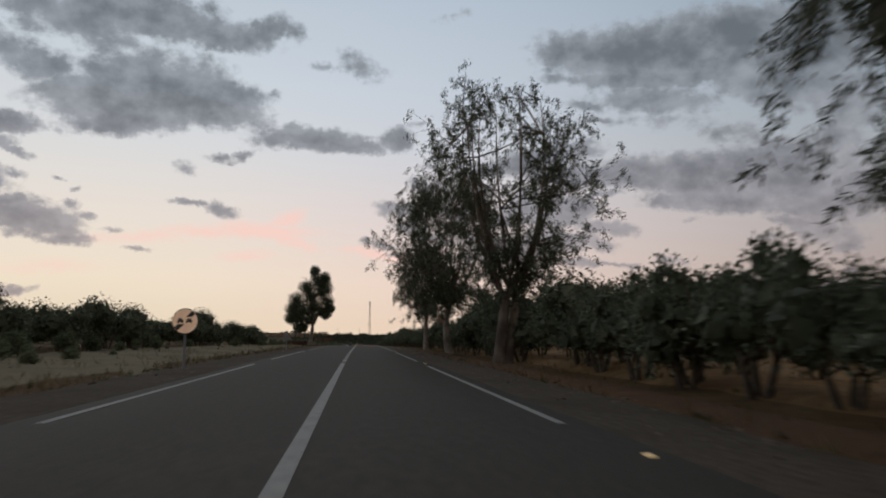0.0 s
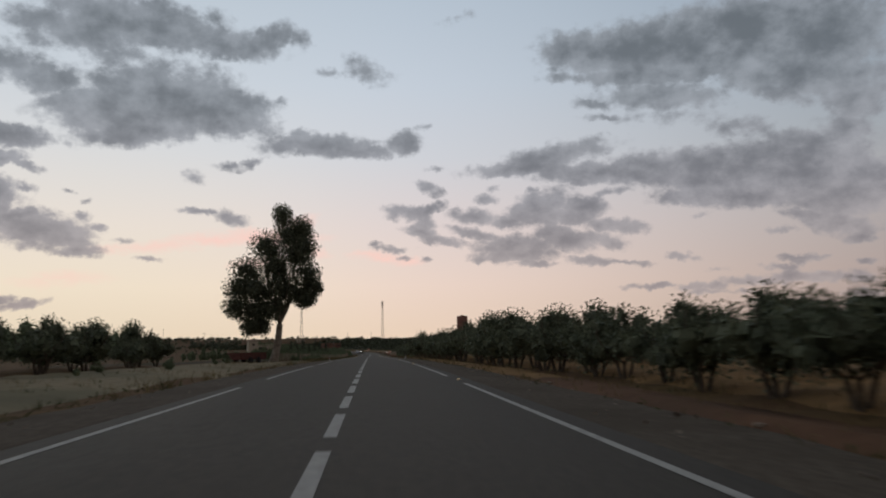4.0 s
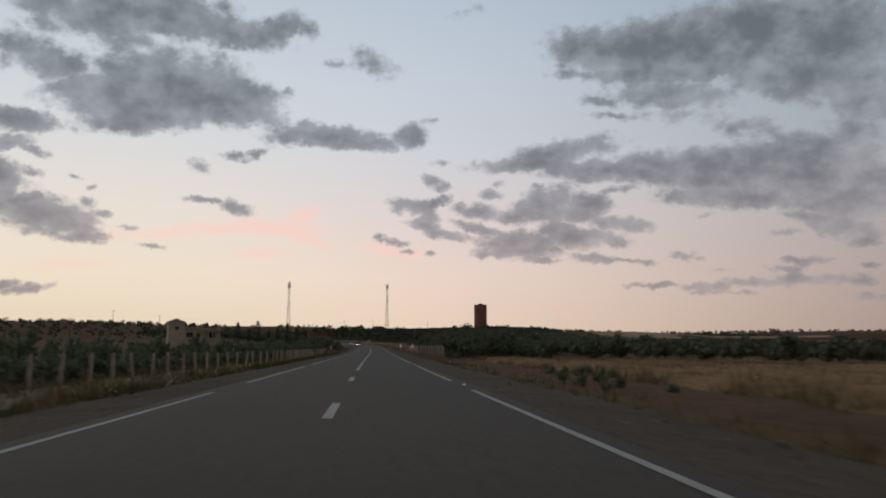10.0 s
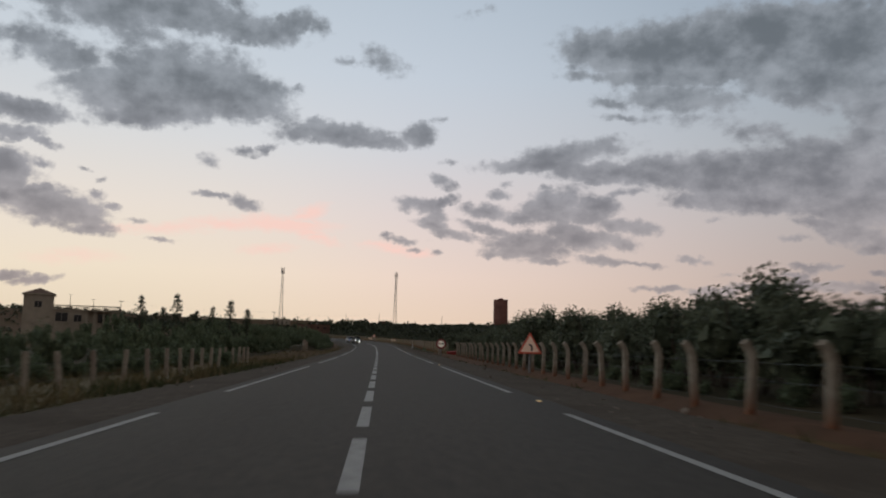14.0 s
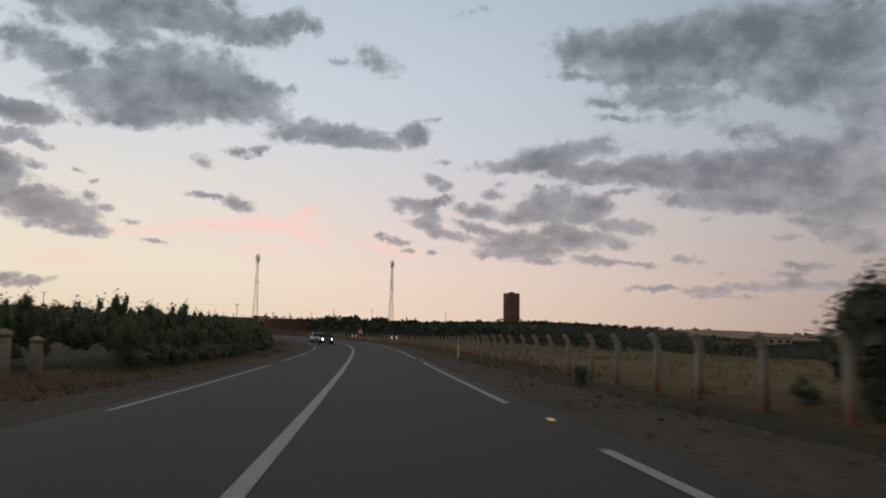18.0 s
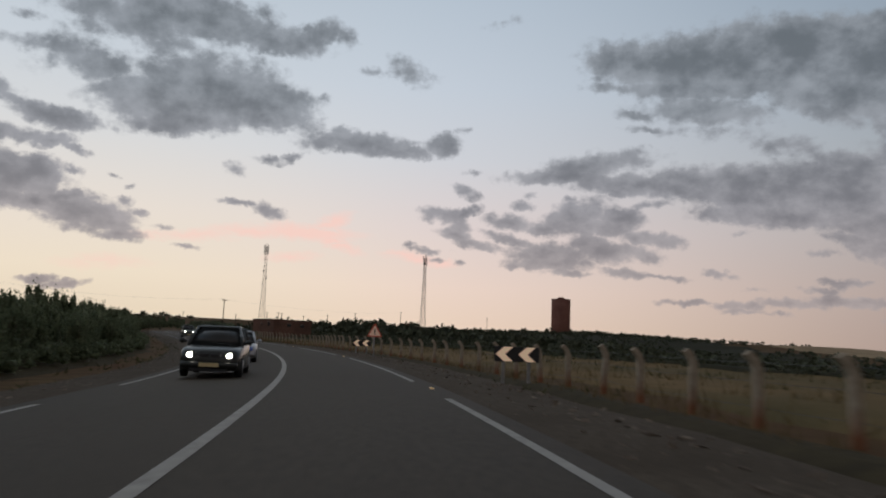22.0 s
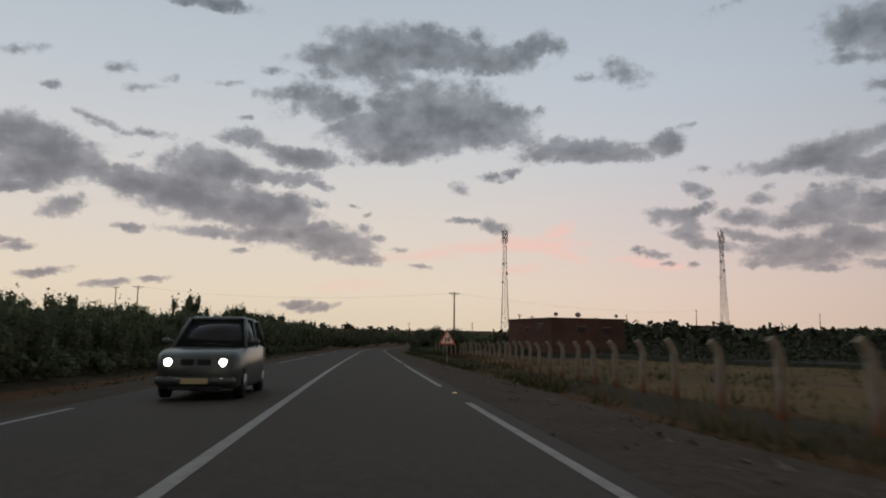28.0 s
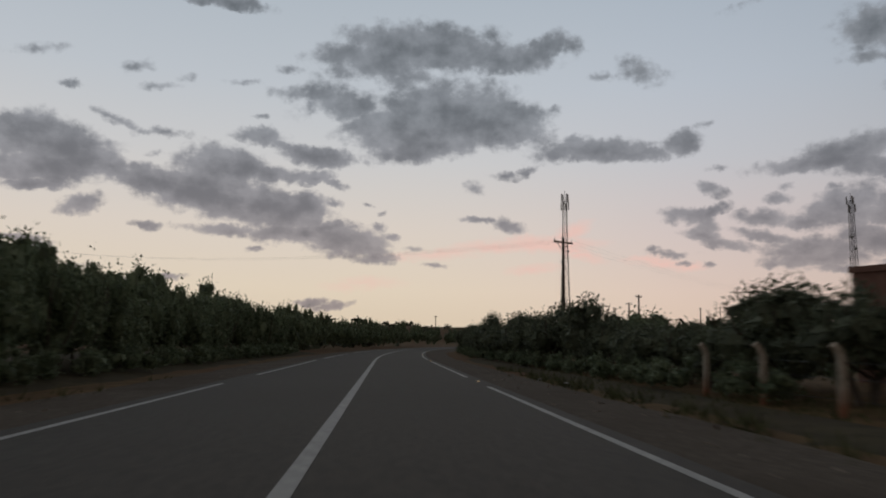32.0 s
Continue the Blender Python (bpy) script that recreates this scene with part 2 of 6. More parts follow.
cloud(-62.1, 9.8, 1.43, 0.63, 20, 0.9)
cloud(-57.6, 8.7, 1.14, 0.28, -6, 0.65)
cloud(-52.0, 8.7, 3.26, 0.42, -0, 0.75)
cloud(-47.8, 8.6, 2.12, 0.69, 2, 0.8)
cloud(-49.9, 7.4, 0.83, 0.17, 2, 0.5)
cloud(-48.9, 13.0, 1.78, 0.59, 3, 0.8)
cloud(-46.3, 13.0, 1.82, 0.38, 3, 0.65)
cloud(-44.8, 12.9, 0.79, 0.21, 2, 0.45)
cloud(-60.1, 15.9, 1.68, 0.35, -18, 0.6)
cloud(-58.5, 15.3, 1.15, 0.28, 6, 0.4)
cloud(-56.8, 15.5, 1.57, 0.36, -4, 0.35)
cloud(-57.3, 13.9, 1.16, 0.20, 6, 0.25)
cloud(-49.8, 15.9, 2.12, 0.54, 4, 0.8)
cloud(-48.1, 15.4, 1.72, 0.38, -11, 0.55)
cloud(-45.7, 14.7, 2.62, 0.51, -5, 0.8)
cloud(-49.9, 17.3, 0.85, 0.21, 4, 0.3)
cloud(-59.0, 19.9, 1.35, 0.54, 18, 0.3)
cloud(-57.2, 18.6, 1.57, 0.35, 7, 0.25)
cloud(-63.4, 17.9, 0.89, 0.23, -1, 0.4)
cloud(-65.7, 19.8, 2.06, 0.47, 11, 0.3)
cloud(-52.0, 25.1, 2.22, 0.42, -3, 0.85)
cloud(-54.1, 25.2, 1.67, 0.30, 8, 0.75)
cloud(-55.4, 19.4, 0.81, 0.44, 7, 0.2)
cloud(-51.3, 19.7, 1.27, 0.28, 5, 0.25)
cloud(-47.9, 21.0, 1.31, 0.37, 4, 0.25)
cloud(-47.4, 19.0, 2.18, 0.74, 4, 0.3)
cloud(-44.0, 18.8, 2.00, 1.09, 3, 0.4)
cloud(-65.7, 7.3, 1.39, 0.19, -0, 0.55)
cloud(-64.5, 6.9, 1.01, 0.19, 4, 0.55)
cloud(-63.2, 5.2, 2.07, 0.27, 8, 0.5)
cloud(-58.8, 4.6, 1.93, 0.24, 7, 0.5)
cloud(-55.8, 5.1, 1.01, 0.21, 7, 0.5)
blush(-27.3, 8.3, 3.80, 0.51, -1, 1)
blush(-25.6, 9.1, 1.54, 0.47, 27, 0.9)
blush(-25.0, 7.5, 1.80, 0.35, -13, 1)
blush(-31.5, 8.0, 3.26, 0.34, 2, 0.6)
blush(-35.4, 7.5, 3.11, 0.33, 3, 0.4)
blush(-38.5, 7.2, 1.56, 0.24, 3, 0.4)
blush(-28.3, 6.4, 1.76, 0.30, 7, 0.6)
blush(-19.1, 6.8, 2.02, 0.31, -5, 1)
blush(-16.9, 6.4, 1.15, 0.22, 0, 0.6)
blush(-41.6, 5.0, 2.81, 0.43, 3, 0.25)

# the sky outside carries scattered clouds of the same kind
scatter = wnoise(wvec("MULTIPLY", flat.outputs[0], (0.05, 0.13, 1.0)), 1.0, 5.0).outputs["Fac"]
away = wmath("MAXIMUM", wmath("MULTIPLY", wmath("SUBTRACT", wmath("ABSOLUTE", wmath("ADD", azim, 22.0)), 52.0), 0.05, clamp=True),
             wmath("MULTIPLY", wmath("SUBTRACT", elev, 29.0), 0.12, clamp=True))
cover[0] = wmath("MAXIMUM", cover[0], wmath("MULTIPLY", wmath("MULTIPLY", wmath("SUBTRACT", scatter, 0.47), 4.0, clamp=True), away))

fine_noise = wnoise(stretched, 2.6, 4.0, 0.55).outputs["Fac"]
mid_noise = wnoise(stretched, 0.95, 4.5, 0.52).outputs["Fac"]
broad_noise = wnoise(wvec("ADD", stretched, (31.0, 7.0, 0.0)), 0.36, 5.0, 0.55).outputs["Fac"]
ragged = wmath("ADD", cover[0], wmath("ADD", wmath("MULTIPLY", wmath("SUBTRACT", fine_noise, 0.5), 0.20),
                                      wmath("MULTIPLY", wmath("SUBTRACT", mid_noise, 0.5), 0.80)))
ragged = wmath("ADD", ragged, wmath("MULTIPLY", wmath("SUBTRACT", broad_noise, 0.5), 0.35))


def wsmooth(value, lo, hi):
    n = wnode("ShaderNodeMapRange", interpolation_type="SMOOTHSTEP")
    n.inputs[1].default_value, n.inputs[2].default_value = lo, hi
    WT.links.new(value, n.inputs[0])
    return n.outputs[0]


gate = wmath("MULTIPLY", wmath("SUBTRACT", cover[0], 0.10), 5.0, clamp=True)
thick = wmath("MULTIPLY", wsmooth(ragged, 0.20, 0.60), gate)
body = wmath("ADD", wmath("MULTIPLY", cover[0], 0.5), wmath("ADD", wmath("MULTIPLY", wmath("SUBTRACT", broad_noise, 0.5), 1.4), wmath("MULTIPLY", wmath("SUBTRACT", mid_noise, 0.5), 0.55)))
core = wsmooth(body, 0.02, 0.78)

up01 = wmath("DIVIDE", elev, 90.0, clamp=True)
# warm towards the sunset, 50 degrees left of +y
west = wnode("ShaderNodeMapRange", interpolation_type="SMOOTHSTEP")
west.inputs[1].default_value, west.inputs[2].default_value = 0.22, 0.97
WT.links.new(wmath("COSINE", wmath("RADIANS", wmath("ADD", azim, 50.0))), west.inputs[0])
warm_sky = wramp(up01, [(0.0, lin(238, 212, 187)), (0.05, lin(240, 217, 203)), (0.10, lin(228, 214, 211)), (0.16, lin(211, 213, 219)), (0.22, lin(200, 209, 220)),
                        (0.32, lin(180, 194, 208)), (1.0, lin(122, 119, 118))])
cool_sky = wramp(up01, [(0.0, lin(158, 137, 131)), (0.05, lin(165, 150, 146)), (0.10, lin(164, 160, 160)), (0.16, lin(153, 161, 168)), (0.22, lin(143, 157, 170)),
                        (0.32, lin(130, 148, 166)), (1.0, lin(114, 111, 110))])
east_sky = wramp(up01, [(0.0, lin(122, 110, 104)), (0.11, lin(124, 116, 114)), (0.32, lin(120, 116, 116)), (1.0, lin(110, 108, 108))])
behind = wnode("ShaderNodeMapRange", interpolation_type="SMOOTHSTEP")
behind.inputs[1].default_value, behind.inputs[2].default_value = 0.3, -0.5
WT.links.new(wmath("COSINE", wmath("RADIANS", wmath("ADD", azim, 50.0))), behind.inputs[0])
gold_sky = wramp(up01, [(0.0, lin(230, 211, 184)), (0.05, lin(239, 224, 202)), (0.10, lin(233, 223, 212)), (0.16, lin(217, 218, 219)), (0.22, lin(202, 210, 218)),
                        (0.32, lin(182, 195, 207)), (1.0, lin(122, 119, 118))])
gold = wnode("ShaderNodeMapRange", interpolation_type="SMOOTHSTEP")
gold.inputs[1].default_value, gold.inputs[2].default_value = 0.66, 0.95
WT.links.new(wmath("COSINE", wmath("RADIANS", wmath("ADD", azim, 62.0))), gold.inputs[0])
clear = wmix(behind.outputs[0], wmix(west.outputs[0], cool_sky, wmix(gold.outputs[0], warm_sky, gold_sky)), east_sky)
streak = wnoise(wvec("MULTIPLY", soft_warp, (0.35, 1.6, 1.0)), 0.8, 4.0, 0.6).outputs["Fac"]
veil = wmath("MULTIPLY", glow[0], wmath("MULTIPLY", wmath("SUBTRACT", streak, 0.3), 6.0, clamp=True))
pinked = wmix(wmath("MULTIPLY", wmath("MULTIPLY", veil, 1.4, clamp=True), 0.74), clear, lin(251, 207, 195))
cloud_edge = wramp(up01, [(0.0, lin(184, 168, 163)), (0.06, lin(173, 164, 164)), (0.12, lin(160, 159, 165)), (0.2, lin(150, 156, 164)),
                          (0.32, lin(142, 149, 158)), (1.0, lin(104, 111, 119))])
cloud_core = wramp(up01, [(0.0, lin(150, 138, 138)), (0.06, lin(134, 129, 133)), (0.12, lin(116, 117, 124)), (0.2, lin(102, 108, 115)),
                          (0.32, lin(93, 101, 107)), (1.0, lin(92, 99, 106))])
final_sky = wmix(wmath("MULTIPLY", thick, 0.93), pinked, wmix(core, cloud_edge, cloud_core))
bg = wnode("ShaderNodeBackground")
bg.inputs["Strength"].default_value = 1.0
WT.links.new(final_sky, bg.inputs["Color"])
WT.links.new(bg.outputs[0], wnode("ShaderNodeOutputWorld").inputs[0])


# ---- materials ----
def material(name, c1, c2, scale=4.0, rough=0.9, bump=0.25, stain=None, stain_scale=0.3, metal=0.0, vary=0.0, island=0.0, glow=0.0, thin=0.0):
    """A surface of two mixed tones with grain, wider stains and fine relief, in world metres."""
    m = bpy.data.materials.new(name)
    m.use_nodes = True
    nt = m.node_tree
    b = nt.nodes["Principled BSDF"]
    pos = nt.nodes.new("ShaderNodeNewGeometry")

    def noise_at(sc, detail):
        n = nt.nodes.new("ShaderNodeTexNoise")
        n.inputs["Scale"].default_value, n.inputs["Detail"].default_value = sc, detail
        nt.links.new(pos.outputs["Position"], n.inputs["Vector"])
        return n.outputs["Fac"]

    def mix(f, a, c, lo=0.35, hi=0.65):
        r = nt.nodes.new("ShaderNodeMapRange")
        r.inputs[1].default_value, r.inputs[2].default_value = lo, hi
        nt.links.new(f, r.inputs[0])
        x = nt.nodes.new("ShaderNodeMix")
        x.data_type = "RGBA"
        nt.links.new(r.outputs[0], x.inputs[0])
        for sock, v in ((x.inputs[6], a), (x.inputs[7], c)):
            if isinstance(v, tuple):
                sock.default_value = (*v, 1.0)
            else:
                nt.links.new(v, sock)
        return x.outputs[2]

    grain = noise_at(scale, 6.0)
    col = mix(grain, c1, c2)
    if stain:
        col = mix(noise_at(stain_scale, 4.0), col, stain, 0.45, 0.7)
    if vary or island:
        src = nt.nodes.new("ShaderNodeObjectInfo").outputs["Random"] if vary else pos.outputs["Random Per Island"]
        r = nt.nodes.new("ShaderNodeMapRange")
        k = vary or island
        r.inputs[3].default_value, r.inputs[4].default_value = 1 - k, 1 + k
        nt.links.new(src, r.inputs[0])
        h = nt.nodes.new("ShaderNodeHueSaturation")
        nt.links.new(r.outputs[0], h.inputs["Value"])
        nt.links.new(col, h.inputs["Color"])
        col = h.outputs[0]
    nt.links.new(col, b.inputs["Base Color"])
    b.inputs["Roughness"].default_value, b.inputs["Metallic"].default_value = rough, metal
    b.inputs["Specular IOR Level"].default_value = 0.08 if rough > 0.87 else 0.25 if rough > 0.55 else 0.5
    if bump:
        bp = nt.nodes.new("ShaderNodeBump")
        bp.inputs["Strength"].default_value, bp.inputs["Distance"].default_value = bump, 0.02
        nt.links.new(noise_at(scale * 3, 5.0), bp.inputs["Height"])
        nt.links.new(bp.outputs[0], b.inputs["Normal"])
    # glow emits the surface's own colour; signs use it in place of returned headlight
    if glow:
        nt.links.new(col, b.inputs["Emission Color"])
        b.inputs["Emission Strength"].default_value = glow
    if thin:
        tr = nt.nodes.new("ShaderNodeBsdfTranslucent")
        nt.links.new(col, tr.inputs["Color"])
        mx = nt.nodes.new("ShaderNodeMixShader")
        mx.inputs[0].default_value = thin
        nt.links.new(b.outputs[0], mx.inputs[1])
        nt.links.new(tr.outputs[0], mx.inputs[2])
        nt.links.new(mx.outputs[0], nt.nodes["Material Output"].inputs[0])
    return m


ASPHALT = material("asphalt", (0.052, 0.042, 0.032), (0.077, 0.063, 0.047), 9.0, 0.74, 0.5, (0.060, 0.048, 0.036), 0.12)
ASPHALT.node_tree.nodes["Principled BSDF"].inputs["Specular IOR Level"].default_value = 0.14
PAINT = material("road_paint", (0.42, 0.40, 0.36), (0.27, 0.255, 0.23), 6.0, 0.7, 0.2, (0.36, 0.34, 0.31), 0.8)
GRAVEL = material("verge_gravel", (0.076, 0.060, 0.045), (0.128, 0.102, 0.077), 7.0, 0.95, 0.9, (0.078, 0.060, 0.044), 0.5)
SOIL = material("soil_and_dry_grass", (0.087, 0.054, 0.028), (0.141, 0.090, 0.041), 1.1, 0.95, 0.8, (0.113, 0.057, 0.029), 0.06)
STUBBLE = material("straw_stubble", (0.304, 0.177, 0.078), (0.210, 0.122, 0.055), 1.6, 0.95, 0.9, (0.167, 0.104, 0.049), 0.09)
MEADOW = material("mown_meadow", (0.172, 0.116, 0.052), (0.215, 0.140, 0.063), 1.3, 0.95, 0.9, (0.108, 0.088, 0.039), 0.07)
WEEDY = material("weedy_ground", (0.051, 0.041, 0.024), (0.078, 0.062, 0.034), 2.2, 0.95, 0.9, (0.060, 0.046, 0.028), 0.25)
STRAW_FIELD = material("tall_dry_straw", (0.31, 0.185, 0.085), (0.22, 0.13, 0.06), 1.2, 0.95, 1.0, (0.14, 0.085, 0.042), 0.14)
RED_EARTH = material("bare_red_earth", (0.108, 0.057, 0.034), (0.150, 0.080, 0.047), 1.4, 0.95, 0.9, (0.088, 0.052, 0.032), 0.12)
STRAW = material("dry_grass", (0.236, 0.173, 0.086), (0.162, 0.124, 0.062), 2.0, 0.9, 0.0, island=0.35, thin=0.25)
WEED = material("green_weed", (0.072, 0.081, 0.036), (0.111, 0.109, 0.052), 2.0, 0.9, 0.0, island=0.35, thin=0.2)
EUC_LEAF = material("eucalyptus_leaf", (0.090, 0.102, 0.066), (0.148, 0.158, 0.100), 1.5, 0.6, 0.0, island=0.4, thin=0.28)
OLIVE_LEAF = material("olive_leaf", (0.096, 0.113, 0.071), (0.158, 0.173, 0.108), 1.5, 0.65, 0.0, island=0.45, thin=0.25)
SHRUB_LEAF = material("shrub_leaf", (0.128, 0.162, 0.090), (0.190, 0.220, 0.128), 1.5, 0.65, 0.0, island=0.4, thin=0.3)
FIR_LEAF = material("fir_needle", (0.049, 0.068, 0.042), (0.078, 0.097, 0.055), 2.0, 0.7, 0.0, island=0.3)
FAR_LEAF = material("far_wood_leaf", (0.062, 0.074, 0.046), (0.100, 0.110, 0.066), 0.2, 0.8, 0.0, island=0.4)
PALE_BARK = material("pale_eucalyptus_bark", (0.399, 0.344, 0.277), (0.221, 0.183, 0.144), 3.0, 0.85, 0.6, (0.166, 0.133, 0.105), 0.7)
MOTTLED_BARK = material("mottled_dark_and_pale_bark", (0.115, 0.09, 0.072), (0.30, 0.245, 0.19), 1.1, 0.9, 0.7, (0.09, 0.072, 0.058), 0.5)
DARK_BARK = material("dark_bark", (0.098, 0.075, 0.058), (0.169, 0.137, 0.104), 6.0, 0.9, 0.8, (0.078, 0.065, 0.052), 1.2)
CONCRETE = material("weathered_concrete", (0.46, 0.39, 0.30), (0.35, 0.295, 0.225), 8.0, 0.9, 0.4, (0.31, 0.23, 0.18), 0.9)
POST_CONCRETE = material("soil_stained_post", (0.46, 0.39, 0.30), (0.35, 0.295, 0.225), 8.0, 0.9, 0.4)


def stain_foot(m, colour, height):
    """Reddish soil splashed up the foot of a post, fading unevenly."""
    nt = m.node_tree
    b = nt.nodes["Principled BSDF"]
    clean = b.inputs["Base Color"].links[0].from_socket
    co = nt.nodes.new("ShaderNodeTexCoord")
    xyz = nt.nodes.new("ShaderNodeSeparateXYZ")
    nt.links.new(co.outputs["Object"], xyz.inputs[0])
    n = nt.nodes.new("ShaderNodeTexNoise")
    n.inputs["Scale"].default_value = 9.0
    add = nt.nodes.new("ShaderNodeMath")
    add.operation = "MULTIPLY_ADD"
    add.inputs[1].default_value = 0.35
    nt.links.new(n.outputs["Fac"], add.inputs[0])
    nt.links.new(xyz.outputs[2], add.inputs[2])
    r = nt.nodes.new("ShaderNodeMapRange")
    r.inputs[1].default_value, r.inputs[2].default_value = height + 0.38, height - 0.08
    nt.links.new(add.outputs[0], r.inputs[0])
    x = nt.nodes.new("ShaderNodeMix")
    x.data_type = "RGBA"
    x.inputs[7].default_value = (*colour, 1.0)
    nt.links.new(r.outputs[0], x.inputs[0])
    nt.links.new(clean, x.inputs[6])
    nt.links.new(x.outputs[2], b.inputs["Base Color"])


stain_foot(POST_CONCRETE, (0.27, 0.125, 0.072), 0.42)
# chevrons emit a faint warm light, added for headlight they would send back
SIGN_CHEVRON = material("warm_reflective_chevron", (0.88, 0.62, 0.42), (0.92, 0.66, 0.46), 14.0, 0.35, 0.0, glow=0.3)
WHITE_PLASTIC = material("white_marker_plastic", (0.66, 0.65, 0.62), (0.55, 0.54, 0.51), 12.0, 0.5, 0.05)
BLACK_PAINT = material("black_paint", (0.018, 0.018, 0.02), (0.03, 0.03, 0.032), 12.0, 0.5, 0.05)
# the sign faces below emit weakly, standing in for returned headlight
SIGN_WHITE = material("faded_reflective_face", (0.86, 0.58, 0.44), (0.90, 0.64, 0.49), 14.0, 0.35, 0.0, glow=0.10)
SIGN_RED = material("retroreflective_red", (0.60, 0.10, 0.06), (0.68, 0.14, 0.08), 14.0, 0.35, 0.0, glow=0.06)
# orange lit look of this face is put into its colour
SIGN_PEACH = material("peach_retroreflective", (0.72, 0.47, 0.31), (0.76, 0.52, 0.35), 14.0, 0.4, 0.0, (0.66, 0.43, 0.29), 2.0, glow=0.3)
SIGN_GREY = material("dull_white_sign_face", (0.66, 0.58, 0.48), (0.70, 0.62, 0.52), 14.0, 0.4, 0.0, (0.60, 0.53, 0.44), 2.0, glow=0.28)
SIGN_EDGE = material("dark_grey_sign_paint", (0.07, 0.062, 0.055), (0.09, 0.08, 0.07), 14.0, 0.5, 0.0)
RIM_RED = material("dull_red_sign_paint", (0.30, 0.035, 0.04), (0.35, 0.045, 0.048), 14.0, 0.4, 0.0)
# studs and post reflectors emit a little, added in place of headlight coming back
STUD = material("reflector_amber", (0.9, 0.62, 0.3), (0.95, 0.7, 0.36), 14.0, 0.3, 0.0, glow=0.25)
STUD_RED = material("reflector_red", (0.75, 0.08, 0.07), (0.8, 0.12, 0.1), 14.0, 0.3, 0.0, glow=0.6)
GALV = material("galvanised_steel", (0.30, 0.30, 0.30), (0.40, 0.40, 0.39), 10.0, 0.5, 0.1, metal=0.7)
MAST_STEEL = material("mast_steel", (0.075, 0.064, 0.058), (0.115, 0.10, 0.09), 2.0, 0.6, 0.1, metal=0.3)
ANTENNA = material("antenna_panel", (0.38, 0.36, 0.35), (0.46, 0.44, 0.42), 3.0, 0.6, 0.0)
TOWER_RED = material("brick_red_render", (0.285, 0.142, 0.112), (0.34, 0.172, 0.136), 0.5, 0.9, 0.3, (0.245, 0.124, 0.098), 0.12)
BRICK_WALL = material("rough_brick_wall", (0.190, 0.108, 0.082), (0.245, 0.142, 0.106), 2.4, 0.92, 0.7, (0.140, 0.086, 0.068), 0.3)
PLASTER = material("cream_plaster", (0.52, 0.46, 0.36), (0.44, 0.385, 0.30), 1.2, 0.9, 0.2, (0.38, 0.33, 0.26), 0.3)
GREY_PLASTER = material("grey_plaster", (0.36, 0.33, 0.30), (0.29, 0.265, 0.24), 1.0, 0.9, 0.2)
ROOF_TILE = material("brown_roof", (0.17, 0.115, 0.085), (0.22, 0.15, 0.11), 3.0, 0.9, 0.5)
WINDOW_DARK = material("dark_window_glass", (0.02, 0.022, 0.024), (0.03, 0.032, 0.034), 2.0, 0.12, 0.0)
POLE_WOOD = material("dark_pole_timber", (0.07, 0.055, 0.045), (0.11, 0.088, 0.07), 5.0, 0.9, 0.4)
WIRE = material("wire", (0.05, 0.05, 0.05), (0.07, 0.07, 0.07), 5.0, 0.5, 0.0, metal=0.6)
RUBBLE = material("rubble_stone", (0.20, 0.12, 0.085), (0.27, 0.18, 0.13), 5.0, 0.95, 0.6, vary=0.3)
RED_BLOCK = material("painted_red_block", (0.42, 0.055, 0.045), (0.33, 0.05, 0.04), 4.0, 0.7, 0.2)
RUSTY_RED = material("rusty_red_metal", (0.095, 0.038, 0.032), (0.14, 0.055, 0.042), 2.0, 0.8, 0.3)
LITTER = material("white_litter", (0.55, 0.54, 0.52), (0.45, 0.44, 0.42), 8.0, 0.6, 0.2)
STONE = material("pale_stone", (0.27, 0.22, 0.17), (0.20, 0.16, 0.125), 6.0, 0.95, 0.6, vary=0.3)
CAR_DARK = material("dark_car_paint", (0.035, 0.038, 0.036), (0.04, 0.043, 0.041), 3.0, 0.25, 0.0, metal=0.3)
CAR_SILVER = material("silver_car_paint", (0.42, 0.43, 0.45), (0.45, 0.46, 0.48), 3.0, 0.28, 0.0, metal=0.5)
CAR_GREY = material("grey_green_car_paint", (0.10, 0.115, 0.105), (0.12, 0.135, 0.12), 3.0, 0.28, 0.0, metal=0.4)
CAR_GLASS = material("car_glass", (0.03, 0.033, 0.035), (0.035, 0.038, 0.04), 3.0, 0.06, 0.0)
TYRE = material("tyre_rubber", (0.018, 0.018, 0.018), (0.028, 0.028, 0.028), 20.0, 0.85, 0.2)
RIM = material("alloy_rim", (0.35, 0.35, 0.36), (0.42, 0.42, 0.43), 10.0, 0.35, 0.0, metal=0.8)
LAMP_ON = material("lit_headlamp", (1.0, 0.93, 0.80), (1.0, 0.95, 0.85), 10.0, 0.3, 0.0, glow=14.0)
# the blue is a reflection in the lens, painted as its colour
LAMP_OFF = material("headlamp_lens", (0.10, 0.20, 0.85), (0.30, 0.40, 0.80), 10.0, 0.1, 0.0)
PLATE = material("pale_plate", (0.72, 0.58, 0.30), (0.75, 0.62, 0.34), 10.0, 0.5, 0.0)


# ---- mesh helpers ----
def mesh_of(name, verts, faces, mat, smooth=False):
    me = bpy.data.meshes.new(name)
    me.from_pydata([tuple(map(float, v)) for v in verts], [], [tuple(map(int, f)) for f in faces])
    if mat:
        me.materials.append(mat)
    if smooth:
        me.polygons.foreach_set("use_smooth", [True] * len(me.polygons))
    me.update()
    return me


